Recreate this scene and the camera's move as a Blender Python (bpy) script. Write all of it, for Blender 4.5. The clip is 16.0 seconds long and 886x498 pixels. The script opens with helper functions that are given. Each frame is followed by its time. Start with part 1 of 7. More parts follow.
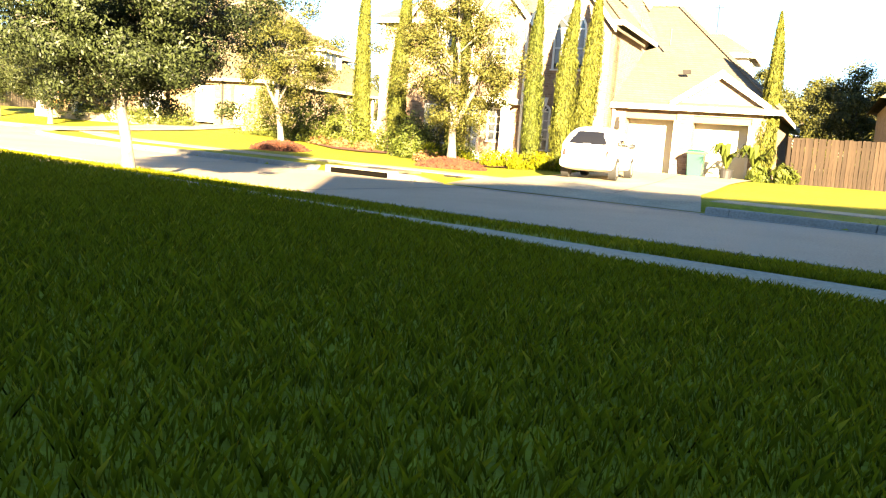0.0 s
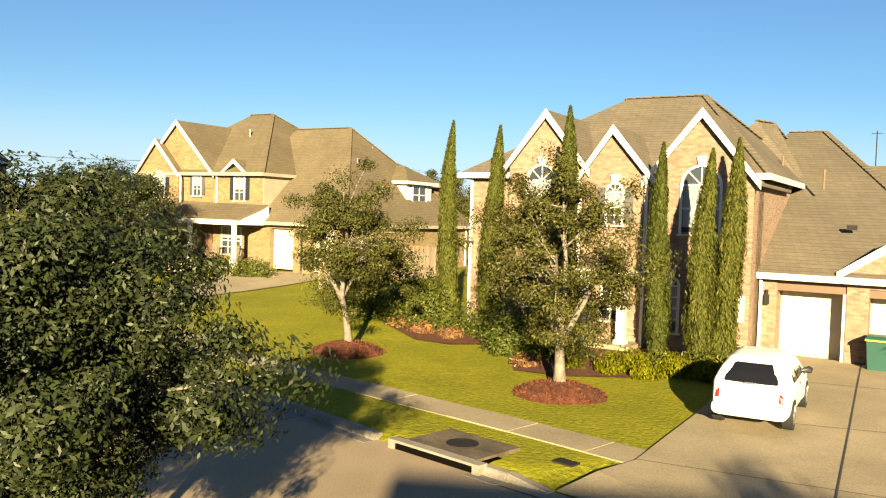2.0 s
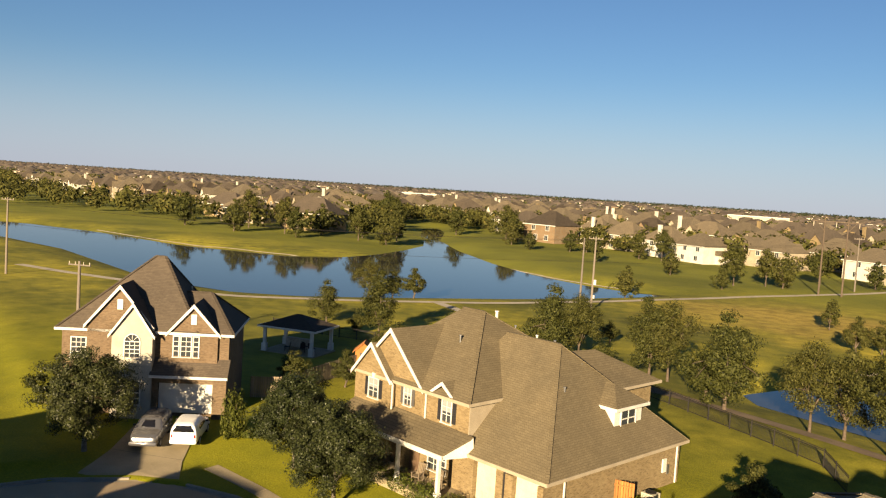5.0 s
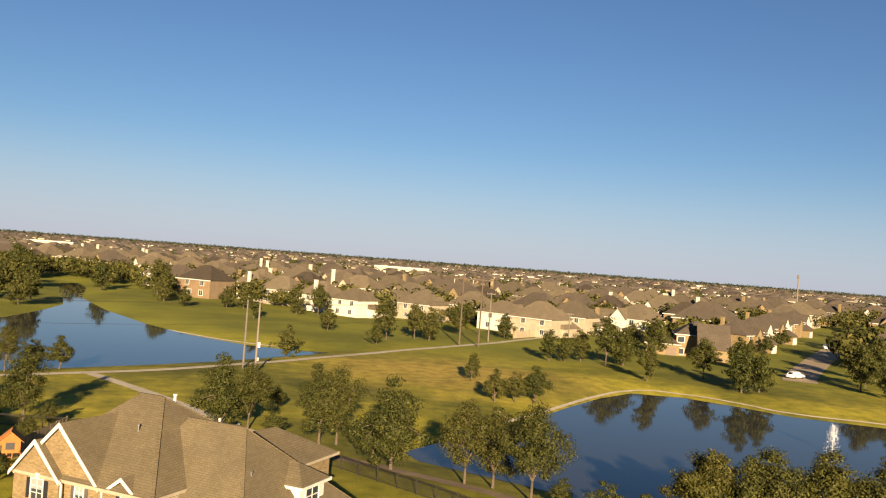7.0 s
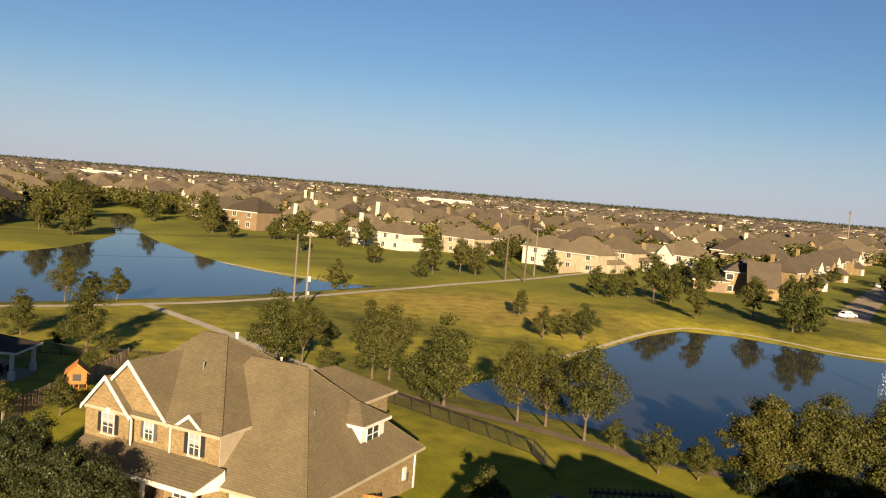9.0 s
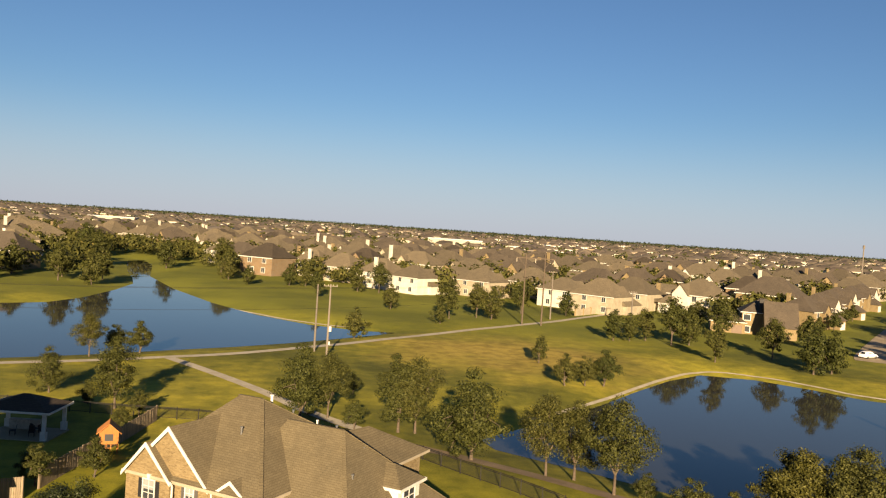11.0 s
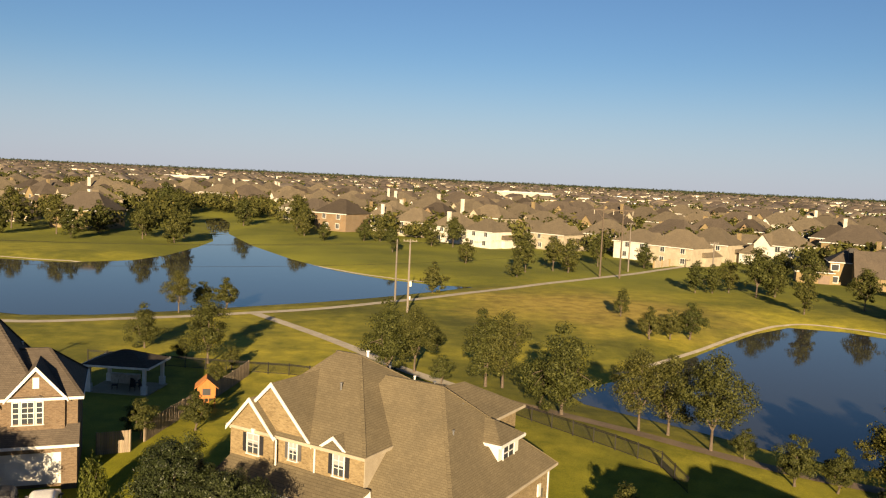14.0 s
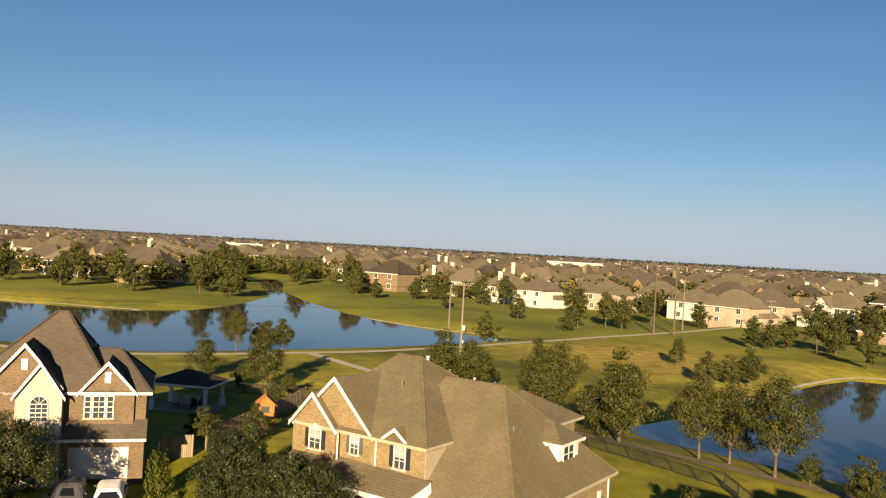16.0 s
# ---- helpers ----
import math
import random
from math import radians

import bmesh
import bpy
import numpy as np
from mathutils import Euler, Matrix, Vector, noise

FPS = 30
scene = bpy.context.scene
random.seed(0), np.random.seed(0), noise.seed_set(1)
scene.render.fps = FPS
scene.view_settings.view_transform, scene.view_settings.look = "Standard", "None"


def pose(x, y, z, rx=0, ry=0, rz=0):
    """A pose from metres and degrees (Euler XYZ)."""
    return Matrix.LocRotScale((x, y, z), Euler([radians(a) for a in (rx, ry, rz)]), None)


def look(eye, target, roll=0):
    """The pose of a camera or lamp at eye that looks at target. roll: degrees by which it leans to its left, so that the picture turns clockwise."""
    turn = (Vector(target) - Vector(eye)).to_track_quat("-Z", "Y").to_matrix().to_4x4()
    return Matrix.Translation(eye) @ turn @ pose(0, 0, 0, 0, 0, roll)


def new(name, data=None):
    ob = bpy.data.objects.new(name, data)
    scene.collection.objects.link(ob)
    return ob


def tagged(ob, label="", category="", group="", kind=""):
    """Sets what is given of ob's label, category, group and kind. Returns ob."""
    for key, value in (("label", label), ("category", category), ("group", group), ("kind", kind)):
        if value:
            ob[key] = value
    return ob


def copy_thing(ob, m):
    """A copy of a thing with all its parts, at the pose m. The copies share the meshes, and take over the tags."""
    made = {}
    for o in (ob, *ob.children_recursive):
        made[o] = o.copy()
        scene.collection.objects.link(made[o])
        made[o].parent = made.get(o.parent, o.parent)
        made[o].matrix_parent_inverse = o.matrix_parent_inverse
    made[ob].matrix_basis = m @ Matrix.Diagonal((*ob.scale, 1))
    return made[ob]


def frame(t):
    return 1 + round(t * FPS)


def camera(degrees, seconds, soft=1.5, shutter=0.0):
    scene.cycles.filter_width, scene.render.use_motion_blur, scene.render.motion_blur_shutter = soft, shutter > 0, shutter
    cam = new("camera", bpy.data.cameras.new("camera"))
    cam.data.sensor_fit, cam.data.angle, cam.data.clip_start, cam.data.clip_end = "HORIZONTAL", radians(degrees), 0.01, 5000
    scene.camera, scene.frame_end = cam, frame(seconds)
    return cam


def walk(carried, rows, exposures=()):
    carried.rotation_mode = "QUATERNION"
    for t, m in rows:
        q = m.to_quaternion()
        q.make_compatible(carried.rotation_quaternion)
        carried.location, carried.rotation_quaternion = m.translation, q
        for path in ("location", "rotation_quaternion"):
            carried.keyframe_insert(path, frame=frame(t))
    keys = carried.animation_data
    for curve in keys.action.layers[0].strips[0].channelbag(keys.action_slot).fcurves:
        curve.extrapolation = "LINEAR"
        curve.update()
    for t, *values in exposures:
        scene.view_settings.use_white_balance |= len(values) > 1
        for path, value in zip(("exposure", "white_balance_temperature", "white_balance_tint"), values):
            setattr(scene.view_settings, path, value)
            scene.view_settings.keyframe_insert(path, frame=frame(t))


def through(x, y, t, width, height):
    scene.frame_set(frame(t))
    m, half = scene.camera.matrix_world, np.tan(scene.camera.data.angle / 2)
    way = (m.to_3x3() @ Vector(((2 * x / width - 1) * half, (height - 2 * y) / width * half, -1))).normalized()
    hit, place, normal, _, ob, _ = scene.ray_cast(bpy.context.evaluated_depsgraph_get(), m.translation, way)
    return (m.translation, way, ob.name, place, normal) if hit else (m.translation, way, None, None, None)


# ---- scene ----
cam = camera(55.7, 16.0, 1.2)
PATH = [
    (0, (3.726, 2.370, 1.091), (3.503, 4.340, 0.824), 4.1),
    (0.5, (3.787, 4.358, 1.134), (3.503, 6.324, 0.906), 5.0),
    (1, (3.63, 6.3, 1.445), (3.259, 8.264, 1.374), 2.9),
    (1.5, (3.175, 7.379, 2.712), (2.733, 9.329, 2.681), 1.0),
    (2, (2.739, 8.431, 4.287), (2.266, 10.373, 4.205), 1.9),
    (2.5, (2.51, 8.64, 6.658), (2.005, 10.574, 6.567), 2.3),
    (3, (2.039, 8.716, 9.427), (1.512, 10.64, 9.283), 3.1),
    (3.5, (1.783, 9.062, 12.843), (1.223, 10.972, 12.656), 2.9),
    (4, (2.094, 9.741, 15.457), (1.322, 11.576, 15.265), 2.6),
    (4.2, (2.28, 10.05, 16.16), (1.37, 11.82, 15.97), 2.2),
    (6.3, (1.16, 8.6, 21.16), (0.25, 10.38, 21.09), 6.1),
    (6.5, (0.99, 8.294, 21.252), (0.351, 10.188, 21.207), 5.8),
    (7, (0.507, 7.482, 20.768), (0.324, 9.474, 20.793), 4.3),
    (7.5, (-0.034, 7.264, 20.427), (-0.202, 9.253, 20.305), 3.5),
    (8, (-0.134, 7.584, 20.555), (-0.346, 9.565, 20.388), 3.3),
    (8.5, (-0.478, 7.897, 21.028), (-0.718, 9.874, 20.849), 3.3),
    (9, (-0.857, 7.957, 21.338), (-1.124, 9.934, 21.193), 4.7),
    (11.5, (-2.645, 6.699, 23.261), (-2.959, 8.673, 23.208), 3.3),
    (12, (-3.091, 6.747, 23.655), (-3.432, 8.717, 23.6), 2.9),
    (12.5, (-3.607, 7.159, 23.903), (-3.981, 9.122, 23.806), 2.4),
    (13, (-4.024, 7.588, 23.946), (-4.437, 9.541, 23.811), 2.5),
    (13.5, (-4.253, 7.807, 23.421), (-4.704, 9.75, 23.279), 3.3),
    (14, (-4.235, 7.521, 22.713), (-4.684, 9.462, 22.539), 2.7),
    (14.5, (-4.152, 6.404, 21.718), (-4.536, 8.362, 21.589), 3.1),
    (15, (-4.391, 6.365, 20.563), (-4.809, 8.321, 20.529), 3.5),
    (15.5, (-4.488, 6.582, 19.264), (-4.978, 8.521, 19.241), 3.0),
    (16, (-4.466, 5.991, 18.056), (-5.037, 7.907, 18.051), 3.2),
]
# the picture starts overexposed and settles as the sky comes in
EXPOSURES = [(0.0, 3.2, 6800, 10), (0.5, 2.6, 6800, 10), (1.0, 2.1, 6750, 10), (1.5, 1.6, 6700, 8), (2.0, 1.25, 6600, 6), (2.5, 0.97, 6650, 12), (3.5, 0.64, 6600, 14), (6.0, 0.64, 6600, 15), (6.6, 0.69, 6700, 17), (7.5, 0.6, 6650, 16), (14.0, 0.58, 6650, 15), (15.0, 0.7, 6750, 17), (16.0, 0.57, 6600, 14)]
walk(cam, [(t, look(eye, target, roll)) for t, eye, target, roll in PATH], EXPOSURES)


# ---------- light ----------
SUN_EL, SUN_AZ = 14.4, 169.0          # degrees; azimuth clockwise from +y
world = bpy.data.worlds.new("sky")
scene.world = world
world.use_nodes = True
_wn = world.node_tree.nodes
_sky = _wn.new("ShaderNodeTexSky")
_sky.sky_type = "NISHITA"
_sky.sun_disc = False
_sky.sun_elevation, _sky.sun_rotation = radians(SUN_EL), radians(SUN_AZ)
_sky.air_density, _sky.dust_density, _sky.ozone_density = 1.0, 0.1, 5.0
_wn["Background"].inputs["Strength"].default_value = 0.06
# pale haze low over the whole horizon
_dir, _sep, _low = _wn.new("ShaderNodeTexCoord"), _wn.new("ShaderNodeSeparateXYZ"), _wn.new("ShaderNodeMapRange")
_low.interpolation_type = "SMOOTHERSTEP"
for _name, _val in (("From Min", -0.02), ("From Max", 0.16), ("To Min", 0.62), ("To Max", 0.0)):
    _low.inputs[_name].default_value = _val
_haze = _wn.new("ShaderNodeMix")
_haze.data_type = "RGBA"
_haze.inputs[7].default_value = (5.2, 6.05, 7.9, 1)
world.node_tree.links.new(_dir.outputs["Generated"], _sep.inputs[0])
world.node_tree.links.new(_sep.outputs[2], _low.inputs["Value"])
world.node_tree.links.new(_low.outputs[0], _haze.inputs[0])
world.node_tree.links.new(_sky.outputs[0], _haze.inputs[6])
world.node_tree.links.new(_haze.outputs[2], _wn["Background"].inputs["Color"])
_lamp = bpy.data.lights.new("sun", "SUN")
_lamp.energy, _lamp.angle, _lamp.color = 10.7, radians(0.5), (1.0, 0.785, 0.475)
sun = new("sun", _lamp)
_to = Vector((math.sin(radians(SUN_AZ)) * math.cos(radians(SUN_EL)), math.cos(radians(SUN_AZ)) * math.cos(radians(SUN_EL)), math.sin(radians(SUN_EL))))
sun.matrix_world = look(_to * 200, (0, 0, 0))


# ---------- small tools ----------
class Geo:
    """Vertices and faces gathered for one mesh."""

    def __init__(self):
        self.v, self.f, self.m = [], [], []

    def add(self, verts, faces, mat=0):
        n = len(self.v)
        self.v += [tuple(p) for p in verts]
        self.f += [tuple(i + n for i in f) for f in faces]
        self.m += [mat] * len(faces)
        return self

    def box(self, x0, x1, y0, y1, z0, z1, mat=0):
        v = [(x0, y0, z0), (x1, y0, z0), (x1, y1, z0), (x0, y1, z0), (x0, y0, z1), (x1, y0, z1), (x1, y1, z1), (x0, y1, z1)]
        return self.add(v, [(3, 2, 1, 0), (4, 5, 6, 7), (0, 1, 5, 4), (1, 2, 6, 5), (2, 3, 7, 6), (3, 0, 4, 7)], mat)

    def bar(self, a, b, w, h, mat=0, up=(0, 0, 1)):
        """A square bar from a to b."""
        a, b, up = Vector(a), Vector(b), Vector(up)
        d = (b - a).normalized()
        s = d.cross(up)
        s = (s.normalized() if s.length > 1e-4 else Vector((1, 0, 0))) * (w / 2)
        u = s.cross(d).normalized() * (h / 2)
        v = [p + i * s + j * u for p in (a, b) for i, j in ((-1, -1), (1, -1), (1, 1), (-1, 1))]
        return self.add(v, [(3, 2, 1, 0), (4, 5, 6, 7), (0, 1, 5, 4), (1, 2, 6, 5), (2, 3, 7, 6), (3, 0, 4, 7)], mat)

    def prism(self, outline, z0, z1, mat=0):
        """An upright prism over a flat outline (counter-clockwise)."""
        n = len(outline)
        v = [(x, y, z0) for x, y in outline] + [(x, y, z1) for x, y in outline]
        f = [tuple(range(n))[::-1], tuple(range(n, 2 * n))] + [(i, (i + 1) % n, n + (i + 1) % n, n + i) for i in range(n)]
        return self.add(v, f, mat)

    def slab(self, pts, thick, mat=0):
        """A plate whose top is the polygon pts, thickened downwards."""
        n = len(pts)
        v = [tuple(p) for p in pts] + [(p[0], p[1], p[2] - thick) for p in pts]
        f = [tuple(range(n)), tuple(range(n, 2 * n))[::-1]] + [(i + n, (i + 1) % n + n, (i + 1) % n, i) for i in range(n)]
        return self.add(v, f, mat)

    def tube(self, pts, radii, sides=8, mat=0, cap=True):
        pts = [Vector(p) for p in pts]
        v, f = [], []
        for i, p in enumerate(pts):
            d = (pts[min(i + 1, len(pts) - 1)] - pts[max(i - 1, 0)]).normalized()
            s = d.cross(Vector((0.31, 0.17, 0.93)))
            s = (s if s.length > 0.02 else d.cross(Vector((1, 0, 0)))).normalized()
            u = s.cross(d)
            r = radii[i] if hasattr(radii, "__len__") else radii
            v += [p + r * (math.cos(a) * s + math.sin(a) * u) for a in (2 * math.pi * k / sides for k in range(sides))]
        for i in range(len(pts) - 1):
            for k in range(sides):
                a, b = i * sides + k, i * sides + (k + 1) % sides
                f.append((a, b, b + sides, a + sides))
        if cap:
            f += [tuple(range(sides)), tuple(range((len(pts) - 1) * sides, len(pts) * sides))[::-1]]
        return self.add(v, f, mat)

    def disc(self, c, axis, r, thick, sides=20, mat=0):
        c, axis = Vector(c), Vector(axis).normalized()
        return self.tube([c - axis * thick / 2, c + axis * thick / 2], r, sides, mat)

    def mesh(self, name, mats, smooth=False):
        me = bpy.data.meshes.new(name)
        me.from_pydata(self.v, [], self.f)
        for m in mats if isinstance(mats, (list, tuple)) else [mats]:
            me.materials.append(m)
        if any(self.m):
            me.polygons.foreach_set("material_index", self.m)
        if smooth:
            me.polygons.foreach_set("use_smooth", [True] * len(me.polygons))
        me.update()
        return me


def array_mesh(name, verts, faces, mat, smooth=False):
    """A mesh from numpy arrays: verts n x 3, faces m x 3 or 4."""
    me = bpy.data.meshes.new(name)
    k = faces.shape[1]
    me.vertices.add(len(verts))
    me.vertices.foreach_set("co", np.ascontiguousarray(verts, np.float32).ravel())
    me.loops.add(faces.size)
    me.loops.foreach_set("vertex_index", np.ascontiguousarray(faces, np.int32).ravel())
    me.polygons.add(len(faces))
    me.polygons.foreach_set("loop_start", np.arange(0, faces.size, k, dtype=np.int32))
    for m in mat if isinstance(mat, (list, tuple)) else [mat]:
        me.materials.append(m)
    if smooth:
        me.polygons.foreach_set("use_smooth", np.ones(len(faces), bool))
    me.update(calc_edges=True)
    me.validate()
    return me


def part(name, geo, mat, parent, label="", smooth=False):
    """One mesh object under a thing or a part."""
    ob = new(name, geo if isinstance(geo, bpy.types.Mesh) else geo.mesh(name, mat, smooth))
    ob.parent = parent
    if label:
        ob["label"] = label
    return ob


def thing(name, label, category, m, group="", kind=""):
    """The Empty at the base of a thing."""
    ob = new(name)
    ob.empty_display_size = 0.2
    ob.matrix_basis = m
    return tagged(ob, label, category, group, kind)


def single(name, geo, mat, label, category, m=None, group="", kind="", smooth=False):
    ob = new(name, geo if isinstance(geo, bpy.types.Mesh) else geo.mesh(name, mat, smooth))
    if m is not None:
        ob.matrix_basis = m
    return tagged(ob, label, category, group, kind)


# ---------- materials ----------
def material(name, rough=0.8, metal=0.0, spec=0.5):
    m = bpy.data.materials.new(name)
    m.use_nodes = True
    b = m.node_tree.nodes["Principled BSDF"]
    b.inputs["Roughness"].default_value, b.inputs["Metallic"].default_value = rough, metal
    b.inputs["Specular IOR Level"].default_value = spec
    return m, m.node_tree, b


def node(nt, kind, **values):
    n = nt.nodes.new(kind)
    for k, v in values.items():
        n.inputs[k.replace("_", " ")].default_value = v
    return n


def ramp(nt, source, stops):
    r = nt.nodes.new("ShaderNodeValToRGB")
    while len(r.color_ramp.elements) < len(stops):
        r.color_ramp.elements.new(0.5)
    for e, (at, c) in zip(r.color_ramp.elements, stops):
        e.position, e.color = at, (*c, 1)
    nt.links.new(source, r.inputs[0])
    return r.outputs[0]


def mixed(nt, fac, a, b, how="MIX"):
    m = nt.nodes.new("ShaderNodeMix")
    m.data_type, m.blend_type = "RGBA", how
    for sock, val in ((m.inputs[0], fac), (m.inputs[6], a), (m.inputs[7], b)):
        if isinstance(val, bpy.types.NodeSocket):
            nt.links.new(val, sock)
        else:
            sock.default_value = val if sock == m.inputs[0] else (*val, 1)
    return m.outputs[2]


def coords(nt, scale=(1, 1, 1), kind="Object"):
    c, mp = nt.nodes.new("ShaderNodeTexCoord"), nt.nodes.new("ShaderNodeMapping")
    mp.inputs["Scale"].default_value = scale
    nt.links.new(c.outputs[kind], mp.inputs["Vector"])
    return mp.outputs["Vector"]


def world_pos(nt):
    return nt.nodes.new("ShaderNodeNewGeometry").outputs["Position"]


def noise_tex(nt, vec, scale, detail=4.0, rough=0.6):
    n = node(nt, "ShaderNodeTexNoise", Scale=scale, Detail=detail, Roughness=rough)
    nt.links.new(vec, n.inputs["Vector"])
    return n.outputs["Fac"]


def bump(nt, bsdf, height, strength=0.4, distance=0.02):
    b = node(nt, "ShaderNodeBump", Strength=strength, Distance=distance)
    nt.links.new(height, b.inputs["Height"])
    nt.links.new(b.outputs[0], bsdf.inputs["Normal"])


def mottled(name, dark, light, scale, rough=0.85, fine=40.0, bump_by=0.3, spread=0.35, metal=0.0, spec=0.4, here="Object"):
    """A plain surface with stains at a large scale and grain at a small one."""
    m, nt, b = material(name, rough, metal, spec)
    vec = coords(nt) if here == "Object" else world_pos(nt)
    big, small = noise_tex(nt, vec, scale), noise_tex(nt, vec, fine, 3.0)
    c = ramp(nt, big, [(0.5 - spread / 2, dark), (0.5 + spread / 2, light)])
    g = ramp(nt, small, [(0.3, (0.72, 0.72, 0.72)), (0.7, (1.12, 1.12, 1.12))])
    nt.links.new(mixed(nt, 1.0, c, g, "MULTIPLY"), b.inputs["Base Color"])
    if bump_by:
        bump(nt, b, small, bump_by, 0.01)
    return m


def wall_axes(nt, kind="Object"):
    """(x + y, z) as a flat vector, for courses on upright axis-aligned walls."""
    c = nt.nodes.new("ShaderNodeTexCoord")
    s, add, comb = nt.nodes.new("ShaderNodeSeparateXYZ"), nt.nodes.new("ShaderNodeMath"), nt.nodes.new("ShaderNodeCombineXYZ")
    nt.links.new(c.outputs[kind], s.inputs[0])
    nt.links.new(s.outputs[0], add.inputs[0])
    nt.links.new(s.outputs[1], add.inputs[1])
    nt.links.new(add.outputs[0], comb.inputs[0])
    nt.links.new(s.outputs[2], comb.inputs[1])
    return comb.outputs[0], c.outputs[kind]


def brickwork(name, a, b_, mortar, vary=0.5):
    m, nt, b = material(name, 0.9, 0, 0.25)
    flat, vec = wall_axes(nt)
    t = nt.nodes.new("ShaderNodeTexBrick")
    for k, v in (("Scale", 1.0), ("Brick Width", 0.215), ("Row Height", 0.078), ("Mortar Size", 0.007), ("Bias", -0.38)):
        t.inputs[k].default_value = v
    t.inputs["Color1"].default_value, t.inputs["Color2"].default_value, t.inputs["Mortar"].default_value = (*a, 1), (*b_, 1), (*mortar, 1)
    nt.links.new(flat, t.inputs["Vector"])
    stretched = coords(nt, (5.0, 5.0, 13.0))
    patch = ramp(nt, noise_tex(nt, stretched, 1.0, 2.0), [(0.42, (0.78, 0.72, 0.66)), (0.58, (1.14, 1.12, 1.1))])
    big = ramp(nt, noise_tex(nt, vec, 0.5), [(0.3, (0.85, 0.84, 0.82)), (0.7, (1.08, 1.08, 1.08))])
    c = mixed(nt, vary, t.outputs["Color"], mixed(nt, 1.0, t.outputs["Color"], patch, "MULTIPLY"))
    nt.links.new(mixed(nt, 1.0, c, big, "MULTIPLY"), b.inputs["Base Color"])
    inv = nt.nodes.new("ShaderNodeMath")
    inv.operation, inv.inputs[0].default_value = "SUBTRACT", 1.0
    nt.links.new(t.outputs["Fac"], inv.inputs[1])
    bump(nt, b, inv.outputs[0], 0.7, 0.012)
    return m


def shingles(name, dark, light, spread=0.0):
    m, nt, b = material(name, 0.95, 0, 0.2)
    flat, vec = wall_axes(nt)
    t = nt.nodes.new("ShaderNodeTexBrick")
    for k, v in (("Scale", 1.0), ("Brick Width", 0.3), ("Row Height", 0.105), ("Mortar Size", 0.006), ("Bias", 0.0)):
        t.inputs[k].default_value = v
    mid = tuple((p + q) / 2 for p, q in zip(dark, light))
    t.inputs["Color1"].default_value, t.inputs["Color2"].default_value, t.inputs["Mortar"].default_value = (*light, 1), (*mid, 1), (*[0.7 * p for p in dark], 1)
    nt.links.new(flat, t.inputs["Vector"])
    big = ramp(nt, noise_tex(nt, vec, 0.35), [(0.3, (0.84, 0.84, 0.85)), (0.7, (1.1, 1.08, 1.05))])
    fine = ramp(nt, noise_tex(nt, vec, 22.0, 2.0), [(0.3, (0.82, 0.82, 0.82)), (0.7, (1.12, 1.12, 1.12))])
    tone = ramp(nt, nt.nodes.new("ShaderNodeObjectInfo").outputs["Random"], [(0.0, (0.72, 0.72, 0.74)), (0.5, (1.0, 1.0, 1.0)), (1.0, (1.16, 1.14, 1.12))])
    c = mixed(nt, 1.0, mixed(nt, 1.0, t.outputs["Color"], big, "MULTIPLY"), fine, "MULTIPLY")
    nt.links.new(mixed(nt, spread, c, tone, "MULTIPLY"), b.inputs["Base Color"])
    bump(nt, b, t.outputs["Color"], 0.5, 0.02)
    return m


def leafage(name, dark, light, pale, gloss=0.5, through=0.07):
    """Leaves that differ one by one, a little translucent."""
    m, nt, b = material(name, gloss, 0, 0.1)
    r = nt.nodes.new("ShaderNodeNewGeometry").outputs["Random Per Island"]
    c = ramp(nt, r, [(0.0, dark), (0.6, light), (0.92, light), (1.0, pale)])
    o = nt.nodes.new("ShaderNodeObjectInfo")
    tone = ramp(nt, o.outputs["Random"], [(0.0, (0.8, 0.86, 0.8)), (1.0, (1.15, 1.08, 1.0))])
    c = mixed(nt, 1.0, c, tone, "MULTIPLY")
    nt.links.new(c, b.inputs["Base Color"])
    tr = nt.nodes.new("ShaderNodeBsdfTranslucent")
    nt.links.new(c, tr.inputs["Color"])
    mix = nt.nodes.new("ShaderNodeMixShader")
    mix.inputs[0].default_value = through
    nt.links.new(b.outputs[0], mix.inputs[1])
    nt.links.new(tr.outputs[0], mix.inputs[2])
    nt.links.new(mix.outputs[0], nt.nodes["Material Output"].inputs["Surface"])
    return m


def striped_wood(name, dark, light, pitch=0.14):
    m, nt, b = material(name, 0.9, 0, 0.2)
    o = nt.nodes.new("ShaderNodeObjectInfo")
    vec = coords(nt, (14, 14, 1.2))
    grain = noise_tex(nt, vec, 2.2, 5.0)
    c = ramp(nt, grain, [(0.3, dark), (0.7, light)])
    tone = ramp(nt, o.outputs["Random"], [(0.0, (0.72, 0.72, 0.74)), (1.0, (1.15, 1.12, 1.08))])
    nt.links.new(mixed(nt, 1.0, c, tone, "MULTIPLY"), b.inputs["Base Color"])
    bump(nt, b, grain, 0.4, 0.01)
    return m


